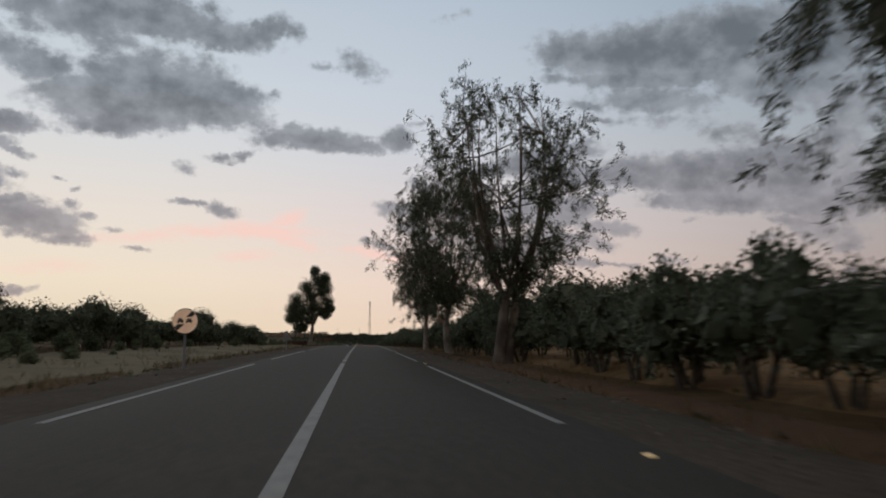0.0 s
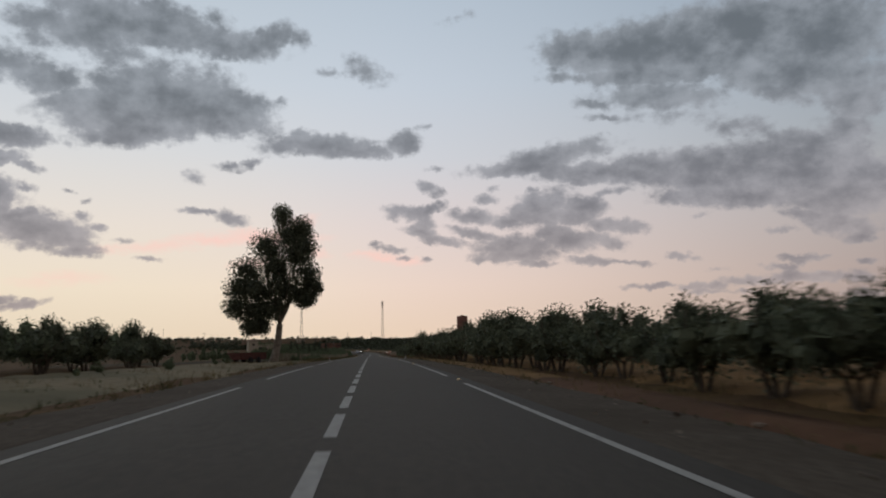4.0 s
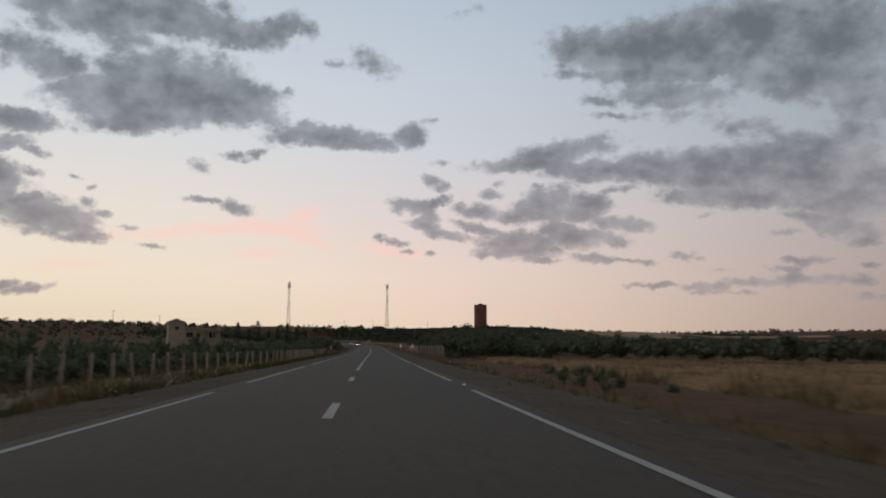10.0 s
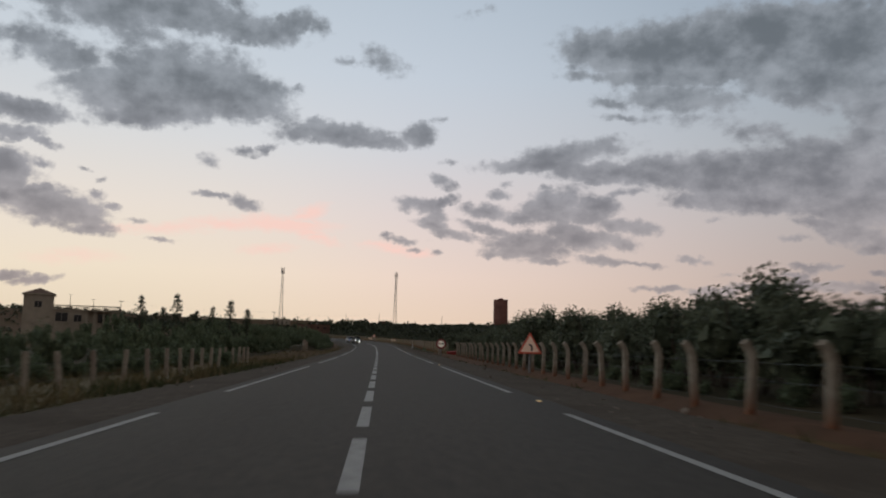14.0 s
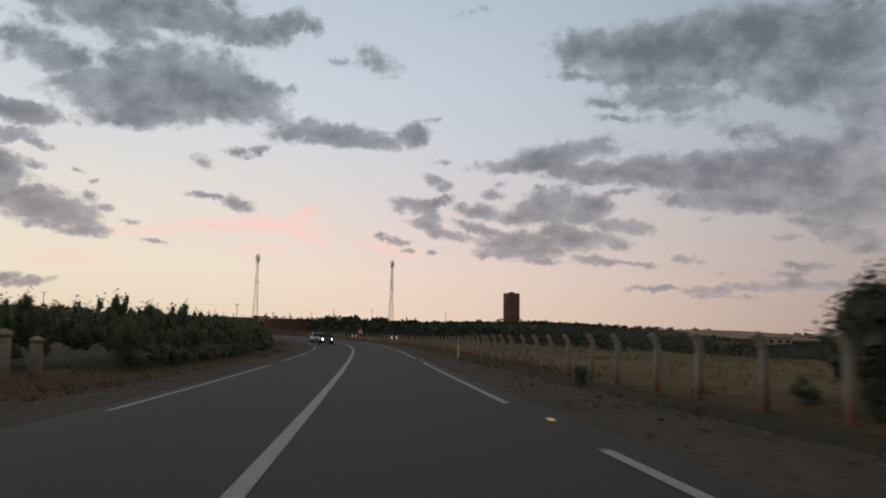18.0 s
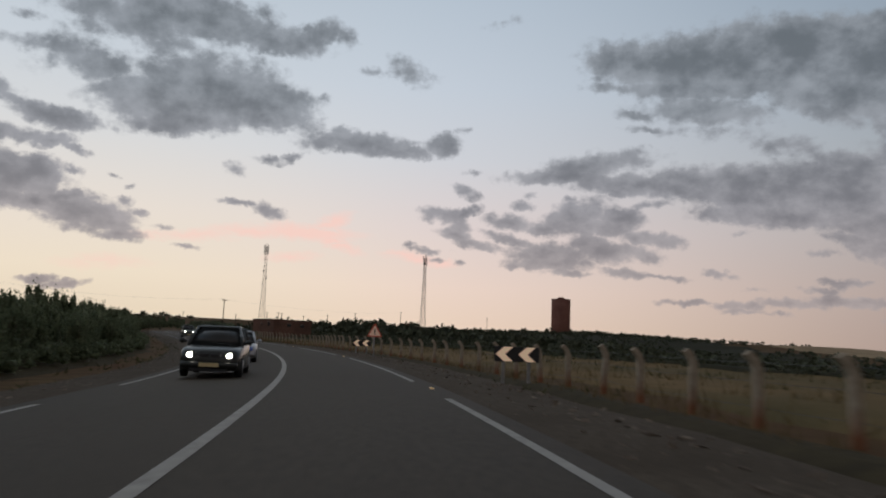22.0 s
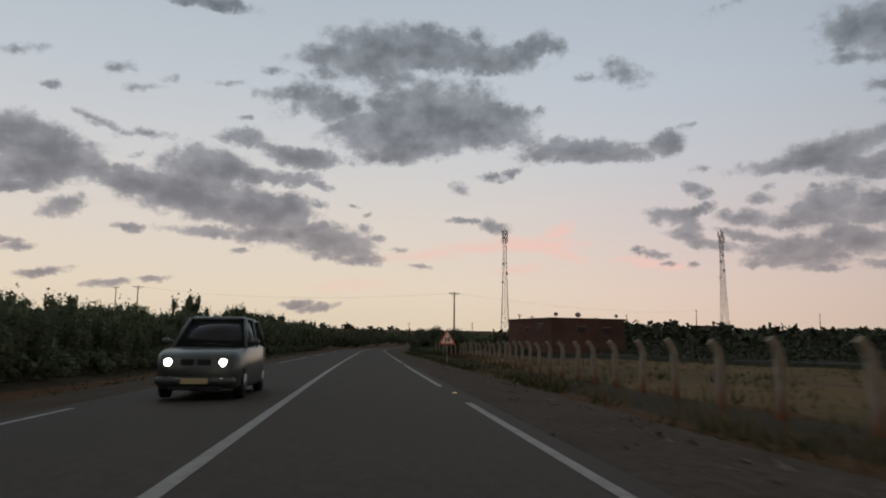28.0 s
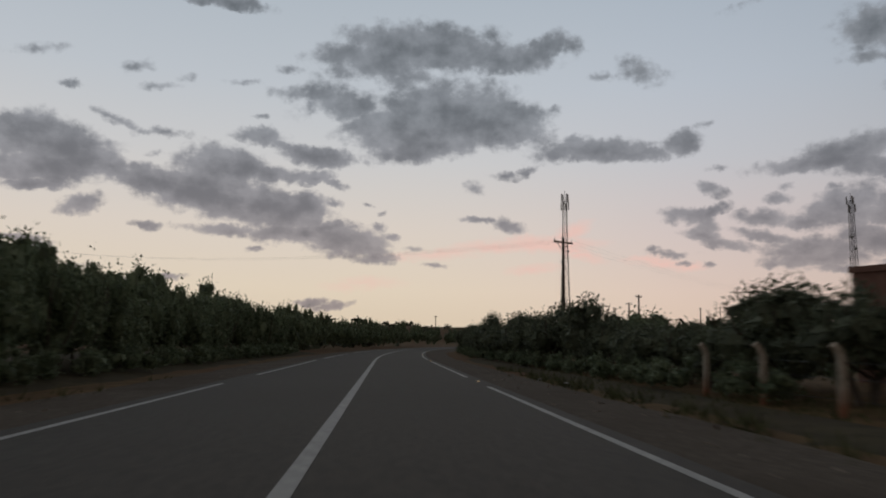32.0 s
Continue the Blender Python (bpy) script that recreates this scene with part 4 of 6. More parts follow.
FILLED = {}


def tree(name, label, category, seed, fork, radius, limbs, env, clusters, leaves, leaf, spread, droop, bark, foliage, stems=1, lean=(0, 0), hollow=0.45, low=0.0, lobes=None, shape=()):
    """A tree at the origin: trunk with limbs, and a crown inside the ellipsoid env = (rx, ry, rz, centre height);
    lobes = (number, size, tallness, lift) makes it dense, of leafy clumps."""
    rng = np.random.default_rng(seed)
    rx, ry, rz, cz = env
    root = thing(name, None, label, category)
    wood = Shape(bark, True)
    limb_lines = []
    for k in range(stems):
        a = 2 * math.pi * (k / stems + 0.13 * rng.random())
        foot = Vector((math.cos(a), math.sin(a), 0)) * (radius * 0.55 if stems > 1 else 0)
        top = Vector((lean[0], lean[1], fork)) + Vector((math.cos(a), math.sin(a), 0)) * (0.35 if stems > 1 and fork > 2 else 0.17 * rx if stems > 1 else 0)
        r0 = radius / math.sqrt(stems)
        pts = curve_pts(foot - Vector((0, 0, 0.25)), top, Vector((rng.normal() * 0.02, rng.normal() * 0.02, 0)) * fork, 6)
        wood.tube(pts, [r0 * 1.5, r0 * 1.08, r0 * 0.96, r0 * 0.9, r0 * 0.86, r0 * 0.82], 9 if fork > 2 else 6, False)
        for j in range(max(2, limbs // stems)):
            b = a + 2 * math.pi * (j + rng.random() * 0.7) / max(2, limbs // stems)
            out = 0.25 + 0.45 * rng.random()
            end = Vector((lean[0] + math.cos(b) * rx * out, lean[1] + math.sin(b) * ry * out, cz + rz * min(0.62, 0.1 + 0.75 * (1 - out) + 0.08 * rng.normal())))
            bow = Vector((math.cos(b) * rx, math.sin(b) * ry, -0.10 * rz)) * 0.13
            lp = curve_pts(top, end, bow, 7 if fork > 2 else 4)
            rr = r0 * (0.55 if limbs < 9 else 0.36)
            wood.tube(lp, [rr * (1 - 0.9 * i / (len(lp) - 1)) + 0.008 for i in range(len(lp))], 6 if fork > 2 else 4, False)
            limb_lines.append(lp)
    if lobes:
        number, size, tall, lift = lobes
        bodies, sprays = [], []
        for right, high, r in shape:
            for deep in (-0.55, 0.0, 0.55):
                c = np.array([right + rng.normal() * 0.2, deep * (2.2 + r) + rng.normal() * 0.4, high + rng.normal() * 0.25])
                radii = np.array([r, r, r]) * rng.uniform(0.9, 1.15)
                bodies.append(lobe_quads(rng, c, radii * 0.42, 6))
                sprays.append(clump_leaves(rng, c, radii * 1.05, leaves, leaf, droop, lift))
        while len(bodies) < number:
            q = rng.normal(size=3)
            q *= rng.random() ** 0.4 / np.linalg.norm(q)
            r = size * rx * rng.uniform(0.75, 1.2)
            fall = max(0.45, 1 - 0.35 * max(0, q[2]))
            wide = 1 - (0.30 if fork > 2 else 0.0) * q[2]
            c = np.array([lean[0] + q[0] * (rx - r) * wide, lean[1] + q[1] * (ry - r) * wide, cz + q[2] * (rz - r * tall)])
            if c[2] - r * tall * 0.6 < low:
                c[2] = low + r * tall * 0.6
            radii = np.array([r * fall, r * fall, r * tall])
            bodies.append(lobe_quads(rng, c, radii * 0.58))
            sprays.append(clump_leaves(rng, c, radii, leaves, leaf, droop, lift))
        quads = np.concatenate(bodies + sprays)
        filled = sum(len(b) for b in bodies)
    else:
        centres = []
        for lp in limb_lines:
            for j in range(clusters // 60):
                a = lp[1 + rng.integers(len(lp) - 1)]
                q = Vector(((a.x - lean[0]) / rx, (a.y - lean[1]) / ry, (a.z - cz) / rz)) + Vector(rng.normal(size=3)) * 0.42 + Vector((0, 0, 0.25 if j % 3 else -0.38))
                q = q.normalized() * rng.uniform(0.6, 0.97)
                b = Vector((lean[0] + q.x * rx, lean[1] + q.y * ry, cz + q.z * rz))
                if b.z < low + 0.4 or (b - a).length > 0.95 * rz:
                    continue
                away = Vector((q.x, q.y, 0)) * 0.10 * (b - a).length
                sub = curve_pts(a, b, away - Vector((0, 0, 0.05 * (b - a).length)), 5)
                wood.tube(sub, [0.05, 0.04, 0.03, 0.02, 0.008], 4, False)
                for k in range(11):
                    t = rng.uniform(0.3, 1.03)
                    c = a.lerp(b, t) + away * (4 * t * (1 - t)) + Vector(rng.normal(size=3)) * (0.30 + 0.45 * t)
                    if c.z > low:
                        centres.append(tuple(c))
                        if k % 3 == 0:
                            wood.tube([sub[2 if t < 0.7 else 3], c], [0.018, 0.006], 3, False)
        centres = np.array(centres)
        quads, filled = leaf_quads(rng, centres, spread, leaves, leaf[0], leaf[1], droop), 0
    part("trunk", wood.mesh("trunk"), root)
    part("crown", quads_mesh("crown", quads, foliage), root)
    FILLED[root.name] = filled
    return root


def set_at(ob, s, lat, turn=0.0, size=1.0, sink=0.0):
    p = ground_at(s, lat)
    return pose(p.x, p.y, p.z - sink, 0, 0, turn) @ Matrix.Scale(size, 4)


# roadside eucalyptus trees
euc = [
    # s, lat, seed, fork, radius, limbs, env, clusters, lean, stems
    (9.4, 9.3, 11, 3.0, 0.34, 9, (3.9, 3.9, 6.0, 8.2), 600, (0.0, 0.0), 1),
    (38.9, 8.1, 12, 3.3, 0.42, 12, (5.9, 5.9, 7.4, 9.6), 420, (0.5, 0.2), 2),
    (59.4, 7.9, 13, 3.5, 0.29, 11, (6.0, 6.0, 6.9, 9.4), 720, (-0.2, 0.3), 1),
    (75.5, 7.35, 14, 3.3, 0.26, 9, (3.6, 3.6, 4.5, 7.0), 600, (0.0, 0.2), 1),
]
for s, lat, seed, fork, radius, limbs, env, clusters, lean, stems in euc:
    t = tree("eucalyptus_tree", "tall eucalyptus with pale peeling trunk and thin drooping crown" if stems == 1 else
             "tall eucalyptus with dark double trunk and open drooping crown", "tree", seed, fork, radius, limbs, env, clusters, 46, (0.21, 0.025),
             0.30, 0.55, PALE_BARK if stems == 1 else MOTTLED_BARK, EUC_LEAF, stems, lean, 0.35, fork * 0.78)
    t["group"] = "roadside eucalyptus trees"
    t.matrix_basis = set_at(t, s, lat, 20)
LONE = [(1.1, 17.2, 1.09), (3.4, 15.8, 1.14), (1.6, 14.9, 1.71), (3.5, 13.9, 1.52), (-0.7, 13.4, 1.71), (2.7, 12.4, 1.90), (0.2, 11.0, 2.09), (-2.9, 10.7, 1.61), (4.0, 10.4, 1.33), (4.5, 8.9, 0.85),
        (-3.9, 8.7, 1.42), (-1.7, 8.3, 1.90), (1.1, 8.7, 1.61), (3.0, 8.0, 1.14), (3.9, 7.2, 0.66), (-4.2, 6.3, 1.14), (-2.3, 6.0, 1.42), (-0.2, 6.2, 1.23), (-1.4, 4.4, 0.85), (-2.8, 4.3, 0.81)]
t = tree("eucalyptus_tree", "lone eucalyptus with dense uneven crown and leaning pale trunk", "tree", 21, 4.4, 0.44, 11, (5.0, 4.4, 7.4, 10.6), 0, 620,
         (0.27, 0.060), 0.3, 0.3, PALE_BARK, EUC_LEAF, 1, (0.7, 0.2), 0.15, 3.9, (0, 0.26, 0.95, 0.0), LONE)
t["group"] = "roadside eucalyptus trees"
t.matrix_basis = set_at(t, 173.0, -10.9, heading(173))

# olive grove along the road
round_kinds = [tree("olive_tree", "bushy grey-green olive or thicket tree with several low stems", "tree", 40 + k, 0.6, 0.12, 6, (1.85, 1.85, 1.25 + 0.06 * k, 1.42), 0, 185,
                    (0.125, 0.031), 0.1, -0.15, DARK_BARK, OLIVE_LEAF, 3, (0, 0), 0.4, 0.16, (12, 0.39, 0.95, 0.35)) for k in range(5)]
shrub_kinds = [tree("young_tree", "young leafy roadside tree in a dense thicket", "tree", 60 + k, 0.7, 0.07, 4, (1.5, 1.5, 1.85 + 0.15 * k, 1.95 + 0.15 * k), 0, 112,
                    (0.165, 0.040), 0.1, -0.3, DARK_BARK, SHRUB_LEAF, 2, (0, 0), 0.35, 0.15, (13, 0.32, 1.85, 0.6)) for k in range(4)]
bush_kinds = [tree("bush", "low rounded green bush", "bush", 80 + k, 0.3, 0.05, 3, (1.0, 1.0, 0.72, 0.72), 0, 110,
                   (0.13, 0.034), 0.1, -0.1, DARK_BARK, SHRUB_LEAF, 3, (0, 0), 0.3, 0.05, (6, 0.46, 0.85, 0.4)) for k in range(3)]
used = set()
grow = random.Random(5)


def plant(kinds, s, lat, size, group):
    k = grow.randrange(len(kinds))
    ob = kinds[k]
    m = set_at(ob, s, lat, grow.uniform(0, 360), size, 0.05)
    if ob.name in used:
        ob = copy_thing(ob, m)
    else:
        used.add(ob.name)
        ob.matrix_basis = m
    ob["group"] = group
    return ob


def thicket(kinds, mat, label, *runs, thin=4):
    """Trees too many to count, joined into one mesh: runs of start, end, step, offsets, size, looseness."""
    crowns = []
    for s0, s1, step, lat0, lat1, size, loose in runs:
        s = s0
        while s < s1:
            ob = kinds[grow.randrange(len(kinds))]
            lat = float(np.interp(s, [s0, s1], [lat0, lat1])) + grow.uniform(-loose, loose)
            m = np.array(set_at(ob, s, lat, grow.uniform(0, 360), size * grow.uniform(0.8, 1.2), 0.05))
            me = [c for c in ob.children if c.name.startswith("crown")][0].data
            co = np.empty(len(me.vertices) * 3, dtype=np.float32)
            me.vertices.foreach_get("co", co)
            leafy = (co.reshape(-1, 3) @ m[:3, :3].T + m[:3, 3]).reshape(-1, 4, 3)
            k = FILLED[ob.name]
            crowns += [leafy[:k], leafy[k + grow.randrange(thin)::thin]]
            s += step * grow.uniform(0.8, 1.2)
    thing("thicket", quads_mesh("thicket", np.concatenate(crowns), mat), label, "thicket", kind="stuff")


def row(kinds, s0, s1, step, lat0, lat1, size, group, loose=0.5, lean=0.15):
    s = s0
    while s < s1:
        lat = float(np.interp(s, [s0, s1], [lat0, lat1])) + grow.uniform(-loose, loose)
        plant(kinds, s, lat, size * grow.uniform(1 - lean, 1 + lean), group)
        s += step * grow.uniform(0.8, 1.2)


OL = "olive trees of the grove"
row(round_kinds, -14, 20, 2.8, 9.6, 9.4, 1.12, OL)
row(round_kinds, 19.5, 27, 3.2, 9.8, 9.8, 1.36, OL, 0.4)
row(round_kinds, 33, 38, 3.2, 12.6, 12.6, 0.95, OL)
for s, lat, size in ((29.6, 10.2, 1.4), (32.4, 10.4, 1.36)):
    plant(round_kinds, s, lat, size, OL)
row(round_kinds, 40, 120, 3.0, 9.6, 9.0, 0.93, OL)
row(round_kinds, 120, 172, 3.0, 9.0, 8.8, 1.06, OL)
row(round_kinds, 172, 200, 3.0, 8.9, 9.4, 1.12, OL)
for s, lat, size in ((214.0, 8.3, 1.14), (211.4, 8.7, 1.22), (208.6, 9.2, 1.16), (204.0, 9.4, 1.42), (201.6, 9.7, 1.35)):
    plant(round_kinds, s, lat, size, OL)
for s, lat, size in ((46.0, 10.6, 1.35), (49.4, 10.2, 1.5), (52.6, 10.0, 1.45)):
    plant(round_kinds, s, lat, size, OL)
row(round_kinds, -12, 215, 4.6, 13.4, 13.4, 0.9, OL, 0.8)
# grove behind the fence
row(round_kinds, 284, 298, 2.3, 12.0, 11.4, 0.84, OL, 0.6)
row(round_kinds, 299, 312, 2.3, 11.2, 10.8, 1.16, OL, 0.6)
row(round_kinds, 312, 350, 2.3, 10.4, 10.2, 1.02, OL, 0.6)
row(round_kinds, 350, 388, 2.2, 10.2, 10.0, 0.78, OL, 0.6)
row(round_kinds, 275, 298, 3.0, 15.5, 15.2, 0.76, OL, 0.7)
row(round_kinds, 299, 390, 3.2, 15.2, 14.0, 1.08, OL, 0.9)
row(bush_kinds, 288, 386, 2.0, 9.0, 8.7, 0.75, "roadside bushes", 0.3, 0.3)
for s, lat, size in ((391.2, 9.6, 0.80), (393.8, 10.8, 0.72), (396.2, 12.5, 0.7)):
    plant(round_kinds, s, lat, size, OL)
# left: bushes and thickets
TH = "thicket trees"
# the grove's olive models stand in for rounded thicket bushes in this row
row(round_kinds, -6, 160, 4.6, -19, -20, 1.2, TH, 1.8, 0.25)
row(bush_kinds, -5, 165, 7.0, -13, -15, 0.9, "roadside bushes", 2.5, 0.35)
row(bush_kinds, 180, 345, 3.4, -10.8, -8.6, 1.0, "roadside bushes", 0.8, 0.3)
row(shrub_kinds, 352, 410, 3.0, -13.2, -13.4, 0.72, TH, 0.8, 0.2)
row(shrub_kinds, 412, 470, 1.9, -9.8, -9.4, 0.72, TH, 0.6, 0.14)
row(shrub_kinds, 470, 560, 2.2, -9.4, -9.8, 0.70, TH, 0.6, 0.12)
row(shrub_kinds, 556, 618, 1.9, -9.5, -9.6, 0.80, TH, 0.6, 0.12)
row(shrub_kinds, 618, 690, 2.0, -9.8, -9.8, 1.22, TH, 0.6, 0.12)
# olive models again, in place of the rounded bushes at the field edge
row(round_kinds, 632, 652, 2.3, 11.4, 11.0, 0.90, TH, 0.5, 0.12)
row(round_kinds, 652, 720, 2.3, 10.8, 9.4, 1.12, TH, 0.7, 0.15)
thicket(bush_kinds, SHRUB_LEAF, "low green undergrowth along the thickets", (412, 690, 0.85, -8.8, -9.0, 0.78, 0.5), (176, 350, 1.2, -11.2, -9.6, 0.7, 0.6), (632, 722, 1.0, 9.4, 8.2, 0.7, 0.4),
        (350, 412, 1.2, -12.6, -13.0, 0.8, 0.6))
thicket(round_kinds, OLIVE_LEAF, "deeper rows of the olive grove", (0, 210, 5.0, 20, 20, 0.9, 1.5), (0, 210, 6.0, 28, 28, 0.95, 2.0), (268, 300, 2.6, 20, 20, 0.84, 1.0), (300, 384, 2.6, 20, 18.5, 1.02, 1.2),
        (258, 382, 2.8, 25, 23, 0.84, 1.2), (255, 380, 3.0, 31, 29, 0.84, 1.5), (252, 380, 4.0, 38, 37, 0.86, 2.0))
thicket(round_kinds, SHRUB_LEAF, "dense bushes along the field edge", (634, 655, 2.4, 14.5, 14.5, 1.0, 0.8), (655, 730, 2.4, 14.5, 13, 1.3, 1.0), (-10, 166, 2.6, -24, -24, 1.25, 1.6), (-10, 166, 4.0, -31, -31, 1.45, 2.5))
thicket(shrub_kinds, SHRUB_LEAF, "dense green thicket behind the roadside trees",
        (350, 412, 1.7, -13, -13.5, 0.5, 1.2), (350, 412, 2.4, -18, -21, 0.66, 1.8), (174, 350, 1.1, -13, -11, 0.46, 1.5), (180, 385, 2.4, -20, -16, 0.48, 2.0), (190, 400, 3.5, -32, -26, 0.52, 4.0),
        (470, 560, 1.2, -10.8, -10.9, 0.70, 0.5), (556, 618, 1.2, -10.9, -11.0, 0.80, 0.5), (618, 690, 1.3, -11.2, -11.2, 1.05, 0.5), (410, 470, 1.6, -12.4, -12.4, 0.80, 0.8), (470, 560, 1.6, -12.4, -12.4, 0.80, 0.8), (550, 622, 1.5, -12.2, -12.4, 0.84, 0.9), (560, 620, 3.0, -17, -17, 0.98, 1.5), (620, 690, 2.4, -13, -13, 1.3, 0.8), (620, 690, 3.0, -17, -17, 1.25, 1.5),
        (690, 820, 3.0, -9.5, -9.5, 1.2, 1.0), (700, 800, 4.0, -15, -16, 1.4, 2.0), (720, 830, 3.0, 10, 10, 1.0, 1.0), thin=6)
for s, lat, size in ((236, 7.4, 0.55), (237.5, 8.4, 0.6), (239, 7.6, 0.6), (240.5, 8.8, 0.62), (242, 9.6, 0.6), (243.5, 8.2, 0.66), (245, 9.3, 0.62), (247, 10.2, 0.6), (234.5, 8.8, 0.5), (249, 9.0, 0.6), (391, 8.8, 0.8), (394, 9.4, 0.6), (399, 6.4, 0.7), (337, -7.4, 1.1), (341, -8.2, 1.2), (300, -7.8, 0.9), (431, -8.0, 0.8), (421, -8.4, 0.9),
                     (586, 6.6, 0.45), (452, 9.4, 0.5), (12, -9.5, 0.8), (20, -13.5, 1.7), (24, -14.5, 1.9), (30, -13, 1.5), (36, -15, 1.6), (44, -16, 1.8), (60, -16, 1.6), (52, -17.5, 1.9), (28, -17, 2.0), (70, -18, 1.7), (641.5, 17.0, 1.7), (640, 18.0, 1.6), (638.5, 19.5, 1.5), (637.5, 20.5, 1.3), (636, 19.0, 1.1)):
    plant(bush_kinds, s, lat, size, "roadside bushes")


def fir(seed, height):
    rng = np.random.default_rng(seed)
    root = thing("fir_tree", None, "dark slender conifer with tiered branches", "tree", "conifers by the house")
    part("trunk", Shape(DARK_BARK, True).tube([(0, 0, -0.3), (0, 0, height * 0.5), (0, 0, height)], [0.13, 0.08, 0.02], 7), root)
    centres = []
    for tier in range(11):
        z = height * (0.12 + 0.08 * tier)
        r = 0.26 * height * (1 - tier / 11.5) * (0.75 + 0.5 * rng.random())
        for k in range(6):
            a = 2 * math.pi * (k + rng.random()) / 6
            for f in (0.25, 0.5, 0.75, 1.0):
                centres.append((math.cos(a) * r * f, math.sin(a) * r * f, z + 0.10 * r * f - 0.05))
    part("crown", quads_mesh("crown", leaf_quads(rng, centres, 0.13, 9, 0.26, 0.03, 0.15), FIR_LEAF), root)
    return root


firs = [fir(5, 7.0), fir(6, 6.4)]
for k, (s, lat, size) in enumerate(((411.3, -21.7, 0.93), (411.5, -19.2, 0.84), (409.5, -34.0, 0.92), (412.0, -31.5, 0.88), (409.0, -28.8, 0.95), (409.8, -26.2, 0.82), (410.2, -24.0, 0.75))):
    p = ground_at(s, lat)
    m = pose(p.x, p.y, p.z - 0.1, 0, 0, 50 * k) @ Matrix.Scale(1.13 * size, 4)
    if k < 2:
        firs[k].matrix_basis = m
    else:
        copy_thing(firs[k % 2], m)


def strewn(name, label, category, mat, seed, n, s0, s1, lat0, lat1, length, width, clump=4, upright=0.7):
    """Blades or leaves rooted in the ground over a stretch of the roadside."""
    rng = np.random.default_rng(seed)
    s, lat = rng.uniform(s0, s1, n), lat0 + (lat1 - lat0) * rng.random(n) ** 1.4
    h = np.radians(np.interp(s, HEAD_S, HEAD_A))
    x = np.interp(s, LINE_S, LINE_X) + lat * np.cos(h)
    y = np.interp(s, LINE_S, LINE_Y) + lat * np.sin(h)
    keep = np.array([noise.noise(Vector((a * 0.22, b * 0.22, seed))) > -0.08 for a, b in zip(x, y)])
    x, y = x[keep], y[keep]
    z = land(x, y)
    c = np.repeat(np.stack([x, y, z - 0.03], 1), clump, axis=0)
    k = len(c)
    c[:, :2] += rng.normal(size=(k, 2)) * 0.09
    d = rng.normal(size=(k, 3)) * (1 - upright) + np.array([0, 0, upright])
    d /= np.linalg.norm(d, axis=1)[:, None]
    w = np.cross(d, rng.normal(size=(k, 3)))
    w /= np.linalg.norm(w, axis=1)[:, None]
    ln, wd = length * (0.5 + rng.random(k))[:, None], width * (0.6 + 0.8 * rng.random(k))[:, None]
    q = np.stack([c - w * wd, c + w * wd, c + d * ln * 0.6 + w * wd * 0.7, c + d * ln], 1)
    thing(name, quads_mesh(name, q, mat), label, category, kind="stuff")


strewn("dry_grass", "dry straw-coloured grass along the verge", "grass", STRAW, 1, 5500, -5, 290, 6.0, 24, 0.32, 0.012)
strewn("dry_grass", "dry straw-coloured grass on the field", "grass", STRAW, 2, 8000, 380, 600, 6.6, 34, 0.38, 0.014)
strewn("dry_grass", "dry straw-coloured grass along the verge", "grass", STRAW, 3, 4500, -5, 440, -5.6, -14, 0.34, 0.012)
strewn("dry_grass", "dry straw-coloured grass on the stubble field", "grass", STRAW, 4, 7000, 228, 292, 9.5, 32, 0.42, 0.016)
strewn("dry_grass", "tufts of dry grass round the fence posts", "grass", STRAW, 12, 4200, 205, 352, -6.0, -11, 0.42, 0.014)
strewn("weeds", "grey-green weeds between verge and fence", "weeds", WEED, 13, 5200, 176, 352, -5.4, -9.5, 0.34, 0.024, 5, 0.5)
strewn("weeds", "dark weeds along the fence", "weeds", WEED, 9, 3500, 545, 660, 6.4, 13, 0.3, 0.02, 5, 0.6)
strewn("weeds", "low green weeds along the verge", "weeds", WEED, 6, 4500, -5, 640, 5.6, 12, 0.2, 0.022, 5, 0.4)
strewn("weeds", "low green weeds along the verge", "weeds", WEED, 7, 5000, -5, 640, -5.4, -14, 0.24, 0.024, 5, 0.4)
strewn("weeds", "green and yellow weeds over the field", "weeds", WEED, 8, 5500, 385, 600, 13, 55, 0.34, 0.03, 4, 0.5)


